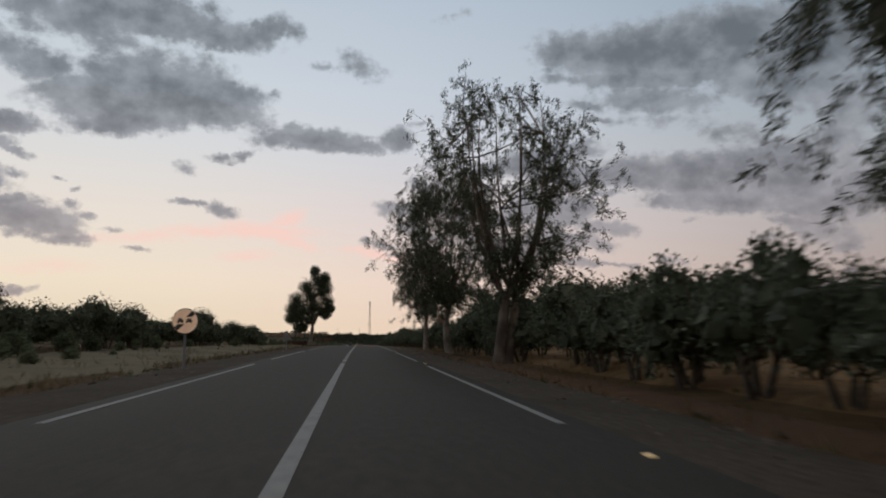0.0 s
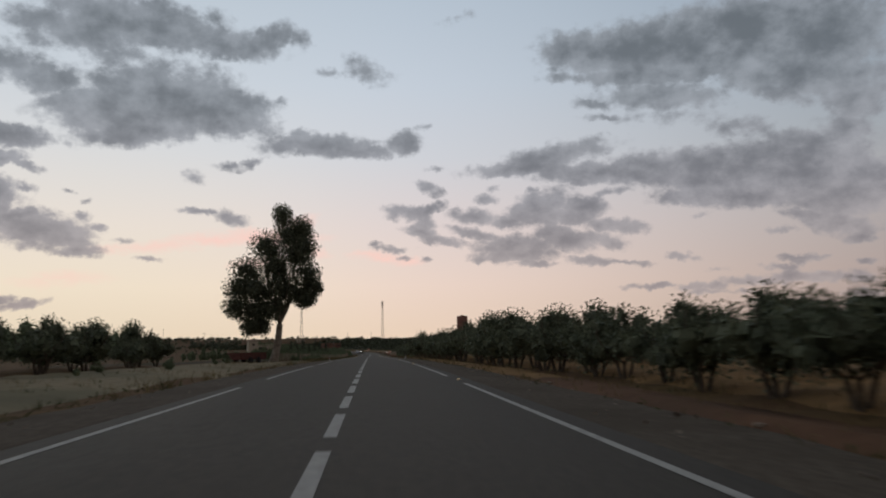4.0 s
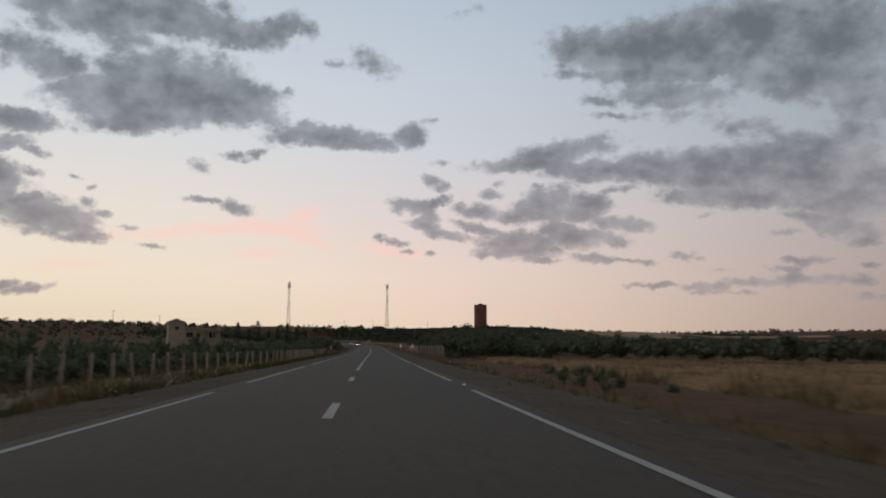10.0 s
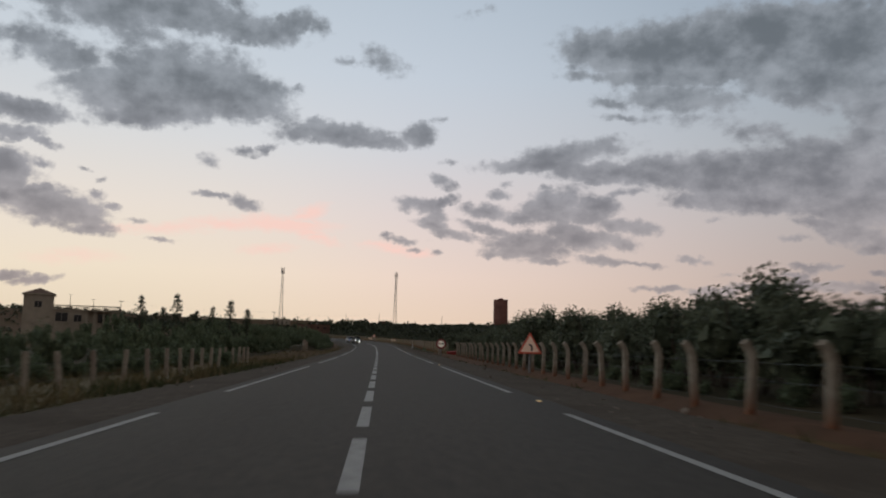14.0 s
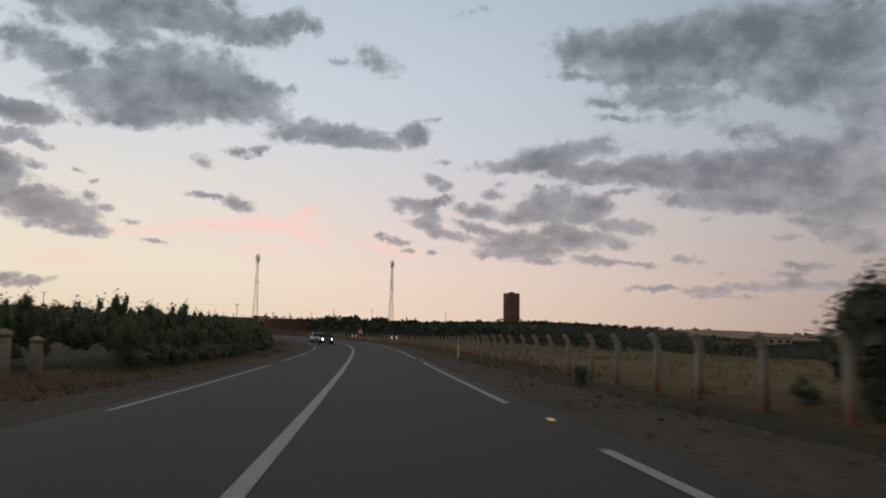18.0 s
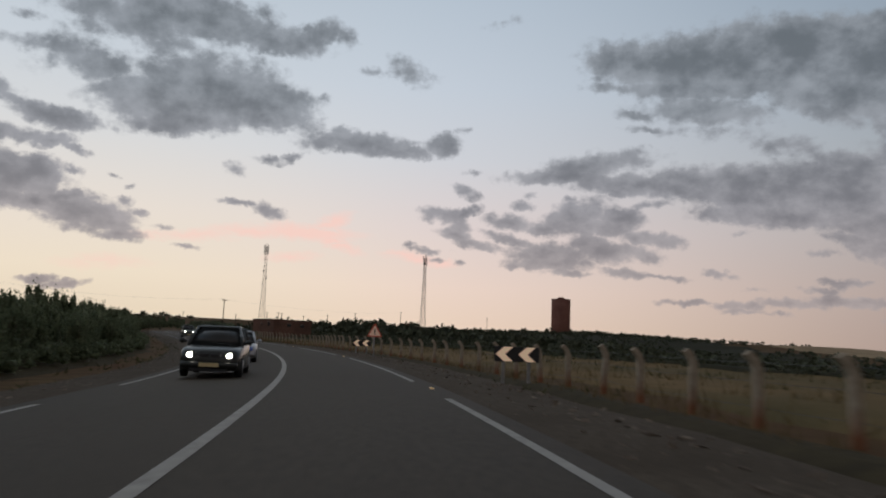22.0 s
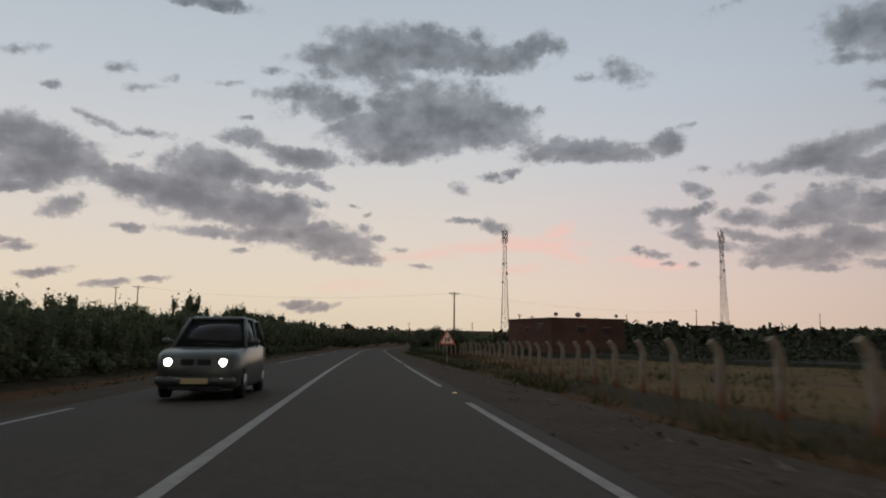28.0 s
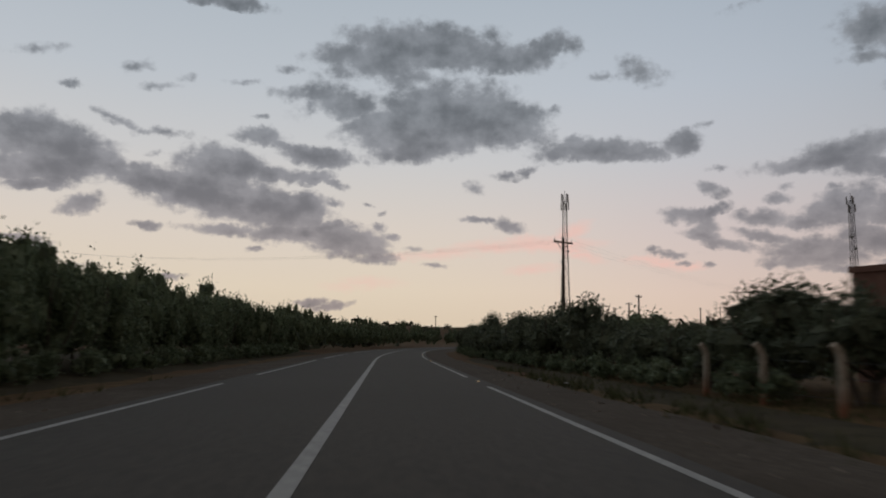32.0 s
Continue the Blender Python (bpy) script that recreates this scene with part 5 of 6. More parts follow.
def far_wood(seed, n, u0, u1, v0, v1, tall, keep_off, per=20, card=1.0):
    """Scrub and trees over the far slopes, each a loose clump of leaves."""
    rng = np.random.default_rng(seed)
    u, v = rng.uniform(u0, u1, n), rng.uniform(v0, v1, n)
    x, y = -u * math.sin(AXIS) + v * math.cos(AXIS), u * math.cos(AXIS) + v * math.sin(AXIS)
    d = np.min(np.hypot(x[:, None] - LINE_X[::6], y[:, None] - LINE_Y[::6]), 1)
    ok = (d > keep_off) & np.array([noise.noise(Vector((a * 0.012, b * 0.012, seed))) > -0.25 for a, b in zip(x, y)])
    ok &= ~((u > 625) & (u < 785) & (v > 215) & (v < 435))
    x, y = x[ok], y[ok]
    z = land(x, y)
    size = tall * (0.45 + 0.75 * rng.random(len(x)) ** 1.5)
    k = len(x) * per
    q = rng.normal(size=(k, 3))
    q /= np.linalg.norm(q, axis=1)[:, None]
    q *= rng.random(k)[:, None] ** 0.35
    sz = np.repeat(size, per)[:, None]
    c = np.repeat(np.stack([x, y, z], 1), per, axis=0) + q * sz * np.array([0.62, 0.62, 0.46]) + np.array([0, 0, 0.48]) * sz
    e1, e2 = rng.normal(size=(k, 3)), rng.normal(size=(k, 3))
    e1 *= 0.27 * card * sz / np.linalg.norm(e1, axis=1)[:, None]
    e2 *= 0.20 * card * sz / np.linalg.norm(e2, axis=1)[:, None]
    thing("far_woodland", quads_mesh("far_woodland", np.stack([c - e1, c - e2, c + e1, c + e2], 1), FAR_LEAF),
          "dark scrub and trees on the far slopes", "woodland", kind="stuff")


far_wood(31, 2600, 500, 720, 40, 420, 1.7, 31, 30, 0.72)
far_wood(39, 2400, 440, 660, 14, 130, 1.3, 24, 44, 0.5)
far_wood(32, 1400, 640, 900, -420, 0, 2.6, 40)
far_wood(38, 2600, 690, 905, 0, 420, 2.0, 60)
far_wood(33, 1400, 860, 1300, -700, 700, 4.0, 45)
far_wood(34, 2400, 330, 640, 70, 420, 2.0, 45, 26, 0.8)
far_wood(35, 1200, 120, 700, -420, -60, 1.5, 60)
far_wood(36, 900, -50, 420, 60, 420, 3.0, 50)
far_wood(40, 2000, 668, 900, 18, 216, 2.2, 40, 22, 0.8)
far_wood(37, 700, 690, 800, -90, 120, 4.0, 14)


# ---- fences ----
def bent_post_mesh():
    sh = Shape(POST_CONCRETE)
    a, rings = 0.062, []
    for x, z in ((0, -0.35), (0, 0.9), (0, 1.10), (-0.04, 1.22), (-0.10, 1.32), (-0.17, 1.39)):
        t = 0.0 if z < 1.1 else min(1.0, (z - 1.1) * 2.6)
        nx, nz = math.cos(t), math.sin(t)
        rings.append([(x - a * nx, -a, z - a * nz), (x + a * nx, -a, z + a * nz), (x + a * nx, a, z + a * nz), (x - a * nx, a, z - a * nz)])
    return sh.loft(rings).mesh("post")


def straight_post_mesh():
    return Shape(CONCRETE).box(-0.06, 0.06, -0.06, 0.06, -0.3, 1.08, 0.015).mesh("post")


BENT, STRAIGHT = bent_post_mesh(), straight_post_mesh()


def fence(label, post, spots, strands, lean=2.0):
    root = thing("fence", None, label, "fence", "roadside fences")
    rng = random.Random(len(spots))
    tops = []
    for s, lat in spots:
        p = ground_at(s, lat)
        m = pose(p.x, p.y, p.z, rng.gauss(0, lean), rng.gauss(0, lean), heading(s) + rng.gauss(0, 4))
        part("post", post, root, "", m @ Matrix.Diagonal((1, 1, float(np.interp(s, [425, 455, 530, 560], [1.0, 0.86, 0.84, 1.0])), 1)))
        tops.append(p)
    for h in strands:
        pts = []
        for a, b in zip(tops[:-1], tops[1:]):
            pts += [a + Vector((0, 0, h)), (a + b) / 2 + Vector((0, 0, h - 0.02))]
        part("strand", Shape(WIRE).tube(pts, 0.004, 3, False), root, "thin rusty fence wire")
    return root


def spots(s0, s1, step, *line):
    ss, ll = zip(*line)
    rng = random.Random(int(s0))
    return [(float(s) + rng.uniform(-0.12, 0.12), float(np.interp(s, ss, ll))) for s in np.arange(s0, s1, step)]


fence("row of pale concrete posts with bent tops before the olive grove", BENT, spots(284, 370, 2.15, (284, 7.2), (300, 7.1), (315, 6.6), (370, 7.4)), (0.35, 0.75, 1.05))
fence("row of pale concrete posts with bent tops along the open field", BENT,
      spots(386, 596, 2.2, (386, 8.2), (400, 7.4), (415, 7.2), (440, 7.9), (470, 8.1), (495, 7.0), (510, 6.3), (530, 8.0), (560, 8.2), (580, 8.9), (596, 9.6)), (0.35, 0.75, 1.05))
fence("row of pale concrete posts with bent tops before the brick building", BENT, spots(598.5, 637, 2.6, (598, 9.8), (620, 10.2), (637, 9.0)), (0.35, 0.75, 1.05))
fence("row of short straight concrete posts along the scrub", STRAIGHT,
      spots(174, 346, 1.95, (174, -10.2), (200, -10.4), (228, -10.4), (250, -8.6), (272, -6.7), (284, -6.6), (297, -7.0), (318, -7.6), (325, -7.2), (346, -7.8)), (0.4, 0.8), 3.0)


# ---- signs and markers ----
def facing(s, lat, up=0.0, turn=0.0):
    p = ground_at(s, lat)
    return pose(p.x, p.y, p.z + up, 0, 0, heading(s) + turn)


def rounded(points, r, n=4):
    out = []
    for i, p in enumerate(points):
        p, a, b = Vector(p), Vector(points[i - 1]), Vector(points[(i + 1) % len(points)])
        u, v = p + (a - p).normalized() * r, p + (b - p).normalized() * r
        for k in range(n + 1):
            t = k / n
            out.append(tuple((1 - t) ** 2 * u + 2 * t * (1 - t) * p + t * t * v))
    return out


def triangle(size):
    h = size * 0.866
    return [(-size / 2, -h / 3), (size / 2, -h / 3), (0, 2 * h / 3)]


def sign_post(root, top, y=0.05, x=0.0):
    part("post", Shape(GALV).box(x - 0.04, x + 0.04, y, y + 0.05, -0.4, top, 0.008), root, "grey steel post")


def shifted(outline, dz, dx=0.0):
    return [(x + dx, z + dz) for x, z in outline]


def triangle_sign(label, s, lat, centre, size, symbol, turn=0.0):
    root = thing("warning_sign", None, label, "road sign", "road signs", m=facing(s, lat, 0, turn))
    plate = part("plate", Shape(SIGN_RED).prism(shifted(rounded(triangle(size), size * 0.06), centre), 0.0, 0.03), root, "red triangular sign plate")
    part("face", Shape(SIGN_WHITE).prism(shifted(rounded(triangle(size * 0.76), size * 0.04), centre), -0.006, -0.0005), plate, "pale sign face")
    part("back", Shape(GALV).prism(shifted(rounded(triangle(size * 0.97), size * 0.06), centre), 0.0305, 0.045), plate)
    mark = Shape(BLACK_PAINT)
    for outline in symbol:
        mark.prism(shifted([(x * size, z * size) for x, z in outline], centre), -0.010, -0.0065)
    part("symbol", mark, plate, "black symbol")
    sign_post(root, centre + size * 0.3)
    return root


def bent_arrow():
    pts = [(0.07, -0.17)] + [(0.07 - 0.17 * (1 - math.cos(a)), -0.04 + 0.13 * math.sin(a)) for a in (0, 0.4, 0.8, 1.2)]
    left, right = [], []
    for i, p in enumerate(pts):
        a, b = Vector(pts[max(i - 1, 0)]), Vector(pts[min(i + 1, len(pts) - 1)])
        d = (b - a).normalized()
        n = Vector((-d.y, d.x)) * 0.035
        left.append((p[0] + n.x, p[1] + n.y))
        right.append((p[0] - n.x, p[1] - n.y))
    return [right + left[::-1]]


BANG = [[(-0.03, -0.02), (0.03, -0.02), (0.045, 0.2), (-0.045, 0.2)], [(-0.035, -0.16), (0.035, -0.16), (0.035, -0.08), (-0.035, -0.08)]]
ZIG = [[(-0.13, -0.16), (-0.07, -0.16), (-0.07, 0.10), (-0.13, 0.10)], [(0.07, -0.10), (0.13, -0.10), (0.13, 0.14), (0.07, 0.14)],
       [(-0.13, 0.10), (-0.06, 0.10), (0.13, -0.10), (0.06, -0.10)]]
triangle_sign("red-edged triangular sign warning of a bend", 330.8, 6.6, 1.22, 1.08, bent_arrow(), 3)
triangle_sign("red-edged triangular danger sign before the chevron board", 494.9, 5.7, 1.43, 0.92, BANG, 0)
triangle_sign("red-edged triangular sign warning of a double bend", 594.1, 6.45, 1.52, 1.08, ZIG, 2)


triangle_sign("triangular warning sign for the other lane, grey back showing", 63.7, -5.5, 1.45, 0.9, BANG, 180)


def disc(r, n=28):
    return [(r * math.cos(2 * math.pi * k / n), r * math.sin(2 * math.pi * k / n)) for k in range(n)]


def little_car(x):
    """A car seen from behind, drawn as bars: roof, body and two wheels."""
    return [[(x - 0.17, 0.10), (x + 0.17, 0.10), (x + 0.13, 0.22), (x - 0.13, 0.22)], [(x - 0.23, -0.08), (x + 0.23, -0.08), (x + 0.23, 0.09), (x - 0.23, 0.09)],
            [(x - 0.21, -0.17), (x - 0.11, -0.17), (x - 0.11, -0.085), (x - 0.21, -0.085)], [(x + 0.11, -0.17), (x + 0.21, -0.17), (x + 0.21, -0.085), (x + 0.11, -0.085)]]


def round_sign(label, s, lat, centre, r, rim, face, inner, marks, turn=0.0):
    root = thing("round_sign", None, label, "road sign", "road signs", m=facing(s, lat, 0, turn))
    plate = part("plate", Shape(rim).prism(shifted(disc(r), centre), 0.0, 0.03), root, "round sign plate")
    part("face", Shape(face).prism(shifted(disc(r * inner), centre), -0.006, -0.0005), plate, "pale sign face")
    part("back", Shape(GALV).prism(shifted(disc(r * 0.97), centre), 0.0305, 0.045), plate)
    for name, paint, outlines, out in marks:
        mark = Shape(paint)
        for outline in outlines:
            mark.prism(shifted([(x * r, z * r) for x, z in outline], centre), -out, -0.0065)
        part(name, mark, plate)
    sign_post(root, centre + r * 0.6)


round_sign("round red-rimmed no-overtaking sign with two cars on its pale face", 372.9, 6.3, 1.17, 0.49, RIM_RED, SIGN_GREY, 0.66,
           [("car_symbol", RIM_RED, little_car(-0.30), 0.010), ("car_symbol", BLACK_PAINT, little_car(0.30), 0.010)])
round_sign("round sign with built-in peach glow ending an overtaking ban, two cars and a band", 24.9, -5.02, 1.95, 0.42, SIGN_EDGE, SIGN_PEACH, 0.94,
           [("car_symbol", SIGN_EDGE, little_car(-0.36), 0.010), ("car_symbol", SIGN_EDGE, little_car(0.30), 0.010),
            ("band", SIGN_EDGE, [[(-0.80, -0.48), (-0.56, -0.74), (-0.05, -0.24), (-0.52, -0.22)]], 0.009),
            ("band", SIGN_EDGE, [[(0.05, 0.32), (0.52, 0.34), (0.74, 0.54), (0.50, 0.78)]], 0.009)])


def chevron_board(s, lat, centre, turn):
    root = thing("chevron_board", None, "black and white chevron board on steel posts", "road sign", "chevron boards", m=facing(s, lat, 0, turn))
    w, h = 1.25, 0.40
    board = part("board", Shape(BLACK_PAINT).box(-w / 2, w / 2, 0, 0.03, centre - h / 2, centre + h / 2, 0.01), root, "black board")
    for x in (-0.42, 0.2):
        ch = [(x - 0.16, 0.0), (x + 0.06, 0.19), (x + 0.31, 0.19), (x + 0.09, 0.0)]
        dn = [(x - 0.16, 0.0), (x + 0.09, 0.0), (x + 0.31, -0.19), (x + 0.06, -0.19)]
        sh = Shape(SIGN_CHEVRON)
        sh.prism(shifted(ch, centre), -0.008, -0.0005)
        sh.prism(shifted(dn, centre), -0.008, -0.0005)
        part("chevron", sh, board, "pale reflective chevron with added glow")
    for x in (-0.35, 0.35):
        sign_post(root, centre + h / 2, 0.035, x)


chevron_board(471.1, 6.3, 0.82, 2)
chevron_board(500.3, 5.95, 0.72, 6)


def marker_post(s, lat, colour, label, height=0.95):
    root = thing("marker_post", None, label, "marker post", "roadside marker posts", m=facing(s, lat))
    rings = [[(-0.06 + b, -0.045 + b, z), (0.06 - b, -0.045 + b, z), (0.06 - b, 0.045 - b, z), (-0.06 + b, 0.045 - b, z)]
             for z, b in ((-0.3, 0), (height - 0.06, 0), (height, 0.02))]
    part("body", Shape(WHITE_PLASTIC).loft(rings), root)
    part("band", Shape(BLACK_PAINT).box(-0.062, 0.062, -0.047, 0.047, height - 0.32, height - 0.1), root, "black band")
    part("reflector", Shape(colour).box(-0.03, 0.03, -0.052, -0.0475, height - 0.28, height - 0.14), root, "small reflector with added glow")


marker_post(189.0, 5.3, STUD, "white plastic marker post with amber reflector on the verge")
marker_post(189.6, -5.3, STUD_RED, "white plastic marker post with red reflector on the verge")
marker_post(421.6, 6.0, STUD, "white plastic marker post with black band beside the fence", 1.1)
stake = thing("timber_stake", None, "thin dark timber stake with a slanting wire", "stake", m=facing(594.8, -6.2))
part("shaft", Shape(POLE_WOOD, True).tube([(0, 0, -0.4), (0.01, 0, 1.0), (0, 0, 2.25)], [0.05, 0.045, 0.04], 7), stake)
part("stay_wire", Shape(WIRE).tube([(0, 0, 2.2), (0.5, 0, 1.55), (0.85, 0, 0.9)], 0.006, 4), stake)


def bollard(s, lat, r, h, label):
    root = thing("concrete_bollard", None, label, "bollard", "concrete bollards", m=facing(s, lat))
    part("shaft", Shape(CONCRETE, True).tube([(0, 0, -0.3), (0, 0, h * 0.5), (0, 0, h)], [r * 1.05, r, r * 0.96], 14), root)
    cap = [(0, 0, h + 0.001 + r * 0.9 * math.sin(a)) for a in (0, 0.4, 0.8, 1.2, 1.5)]
    part("cap", Shape(CONCRETE, True).tube(cap, [r * 1.18 * max(0.05, math.cos(a)) for a in (0, 0.4, 0.8, 1.2, 1.5)], 14), root, "domed cap")


bollard(403.5, -10.0, 0.24, 1.3, "weathered pale concrete bollard at a field entrance")
bollard(405.6, -9.9, 0.2, 1.1, "weathered pale concrete bollard at a field entrance")
bollard(377.0, 6.5, 0.14, 1.25, "tall domed concrete bollard beside rubble")


# ---- rubble heap, litter and stones ----
def lump(mat, seed, size, name, label, category, group, m):
    bm = bmesh.new()
    bmesh.ops.create_icosphere(bm, subdivisions=2, radius=1.0)
    for v in bm.verts:
        k = 1 + 0.35 * noise.noise(v.co * 1.4 + Vector((seed * 7.3, 0, 0)))
        v.co = Vector((max(-0.8, min(0.8, v.co.x)) * size[0], max(-0.75, min(0.75, v.co.y)) * size[1], max(-0.6, min(0.6, v.co.z)) * size[2])) * k
    me = bpy.data.meshes.new(name)
    bm.to_mesh(me)
    bm.free()
    me.materials.append(mat)
    return thing(name, me, label, category, group, m=m)


fp = Vector((-74.9, 670.1))
farm = thing("farmhouse", None, "plain beige farmhouse with dark windows below a straw field", "house", m=pose(fp.x, fp.y, float(land(fp.x, fp.y)), 0, 0, -6))
part("wall", Shape(PLASTER).box(-6, 6, -3, 3, -1.5, 3.0), farm)
part("roof_slab", Shape(GREY_PLASTER).box(-6.2, 6.2, -3.2, 3.2, 3.001, 3.2), farm)
for x0 in (-4.6, -1.8, 1.2, 4.0):
    pane = part("window", Shape(WINDOW_DARK).box(x0, x0 + 0.9, -3.03, -2.98, 0.9, 2.1), farm, "dark window")
    part("sill", Shape(GREY_PLASTER).box(x0 - 0.1, x0 + 1.0, -3.1, -3.0, 0.78, 0.895), pane)
rr = random.Random(3)
# fine stones of the verge
gr = np.random.default_rng(12)
grit = []
for k in range(5200):
    s = gr.uniform(-4, 650) if k % 2 else gr.uniform(378, 560)
    side = 1 if gr.random() < (0.65 if s < 380 else 0.85) else -1
    p = np.array(road(s, side * (3.95 + 1.9 * gr.random() ** 1.2), -0.045 if gr.random() < 2 else 0))
    a = gr.uniform(0.015, 0.034)
    d = gr.normal(size=(3, 3)) * a * 0.9 + np.eye(3) * a
    d[2, 2] = abs(d[2, 2]) * 0.7
    grit += [[p + d[0], p + d[1], p + d[2], p + d[0]], [p + d[1], p - d[0], p + d[2], p + d[1]], [p - d[0], p - d[1], p + d[2], p - d[0]], [p - d[1], p + d[0], p + d[2], p - d[1]]]
thing("verge_grit", mesh_of("verge_grit", np.array(grit)[:, :3].reshape(-1, 3), np.arange(len(grit) * 3).reshape(-1, 3), STONE), "small pale stones strewn over the gravel verge", "gravel", kind="stuff")
heap = [(378.5, 6.9), (379.3, 7.6), (380.2, 6.6), (377.4, 7.7), (381.0, 7.4), (376.6, 6.9), (378.0, 8.4), (382.0, 6.9), (375.7, 7.8), (380.6, 8.3), (383.2, 7.5), (377.2, 6.3), (379.6, 6.2), (381.6, 8.0)]
for k, (s, lat) in enumerate(heap):
    p = ground_at(s, lat)
    a = rr.uniform(0.12, 0.3)
    lump(RUBBLE, k, (a, a * 0.8, a * 0.65), "rubble_stone", "broken reddish rubble block in a roadside heap", "rubble", "rubble heap",
         pose(p.x, p.y, p.z + a * 0.18, rr.uniform(-20, 20), rr.uniform(-20, 20), rr.uniform(0, 360)))
p = ground_at(380.4, 8.2)
thing("red_block", Shape(RED_BLOCK).box(-0.55, 0.55, -0.35, 0.35, -0.1, 0.42, 0.03).mesh("red_block"), "red-painted block lying in the rubble", "block",
      m=pose(p.x, p.y, p.z + 0.05, 4, -5, heading(380) + 12))
for k in range(150):
    s = rr.choice([rr.uniform(0, 120), rr.uniform(270, 380), rr.uniform(380, 540), rr.uniform(380, 470), rr.uniform(560, 640)])
    lat = rr.uniform(4.6, 7.0) if s > 375 else rr.uniform(5.4, 7.6)
    p = ground_at(s, lat)
    a = rr.uniform(0.04, 0.14)
    z = max(p.z, road(s, lat, -0.09).z if lat < 5.8 else p.z)
    lump(STONE, k % 9, (a, a * 0.75, a * 0.55), "stone", "small pale stone on the verge", "stone", "verge stones",
         pose(p.x, p.y, z + a * 0.1, 0, 0, rr.uniform(0, 360)))
for k, (s, lat) in enumerate(((276, 6.9), (277.5, 7.2), (398, 7.0), (396.5, 7.4), (395, 6.6), (486, 6.6), (584, 7.6), (588, 7.2), (641, 6.9), (643, 6.4), (250, 8.0), (52, 6.8))):
    p = ground_at(s, lat)
    lump(LITTER, 30 + k, (0.13, 0.1, 0.05), "litter", "crumpled white litter in the dry grass", "litter", "roadside litter",
         pose(p.x, p.y, max(p.z, road(s, lat, -0.2).z) + 0.03, rr.uniform(-20, 20), rr.uniform(-20, 20), rr.uniform(0, 360)))
p = ground_at(170.0, -13.4)
root = thing("farm_trailer", None, "low rusty dark-red farm trailer beside the lone tree", "trailer", m=pose(p.x, p.y, p.z, 0, 0, heading(170) + 62))
part("bed", Shape(RUSTY_RED).box(-2.3, 2.3, -0.9, 0.9, 0.55, 0.68, 0.02), root)
for y0, y1 in ((-0.95, -0.905), (0.905, 0.95)):
    part("side_panel", Shape(RUSTY_RED).box(-2.3, 2.3, y0, y1, 0.5, 1.25, 0.015), root)
for x0, x1 in ((-2.35, -2.305), (2.305, 2.35)):
    part("end_panel", Shape(RUSTY_RED).box(x0, x1, -0.9, 0.9, 0.5, 1.25, 0.015), root)
part("drawbar", Shape(RUSTY_RED).box(2.36, 3.5, -0.06, 0.06, 0.45, 0.55, 0.01), root)
for x in (-0.7, 0.7):
    for y in (-1.02, 1.02):
        wheel = part("wheel", None, root, "", pose(x, y, 0.38))
        part("tyre", Shape(TYRE, True).tube([(0, -0.1, 0), (0, -0.07, 0), (0, 0.07, 0), (0, 0.1, 0)], [0.28, 0.38, 0.38, 0.28], 18), wheel)


# ---- buildings ----
def slab(root, name, mat, *a, label=""):
    return part(name, Shape(mat).box(*a), root, label)


def window(root, x0, x1, z0, z1, y, mat=PLASTER):
    w = part("window", Shape(mat).box(x0 - 0.08, x1 + 0.08, y - 0.05, y + 0.04, z0 - 0.1, z0 - 0.005), root, "dark window with sill")
    part("pane", Shape(WINDOW_DARK).box(x0, x1, y - 0.012, y + 0.03, z0, z1), w, "dark glass")
    part("frame", Shape(GREY_PLASTER).box(x0 - 0.05, x0, y - 0.03, y + 0.03, z0, z1).box(x1, x1 + 0.05, y - 0.03, y + 0.03, z0, z1)
         .box(x0 - 0.05, x1 + 0.05, y - 0.03, y + 0.03, z1, z1 + 0.05).box((x0 + x1) / 2 - 0.025, (x0 + x1) / 2 + 0.025, y - 0.03, y + 0.03, z0, z1), w)


# country house: a square tower with hipped roof and a lower wing with a roof terrace
hx, hy = -189.6, 374.2
hz = float(land(hx, hy)) - 0.3
house = thing("country_house", None, "cream country house with hipped tower and balustraded roof terrace", "house", m=pose(hx, hy, hz, 0, 0, 42))
gh = -hz
slab(house, "tower_wall", PLASTER, -2.0, 2.0, -2.0, 2.0, -0.5, gh + 4.45)
slab(house, "cornice", PLASTER, -2.25, 2.25, -2.25, 2.25, gh + 4.45, gh + 4.65)
part("roof", Shape(ROOF_TILE).loft([[(-2.2, -2.2, gh + 4.65), (2.2, -2.2, gh + 4.65), (2.2, 2.2, gh + 4.65), (-2.2, 2.2, gh + 4.65)],
                                    [(-0.08, -0.08, gh + 5.55), (0.08, -0.08, gh + 5.55), (0.08, 0.08, gh + 5.55), (-0.08, 0.08, gh + 5.55)]]), house, "brown hipped roof")
slab(house, "wing_wall", PLASTER, 2.0, 11.2, -2.2, 4.5, -0.5, gh + 2.25)
slab(house, "wing_roof", PLASTER, 1.9, 11.4, -2.4, 4.7, gh + 2.25, gh + 2.4)
rail = part("balustrade", Shape(PLASTER).box(2.0, 11.3, -2.3, -2.15, gh + 2.95, gh + 3.08).box(11.15, 11.3, -2.15, 4.6, gh + 2.95, gh + 3.08), house, "pale roof balustrade")
for k in range(31):
    part("baluster", Shape(PLASTER).box(2.05 + 0.3 * k, 2.15 + 0.3 * k, -2.27, -2.18, gh + 2.4, gh + 2.95), rail)
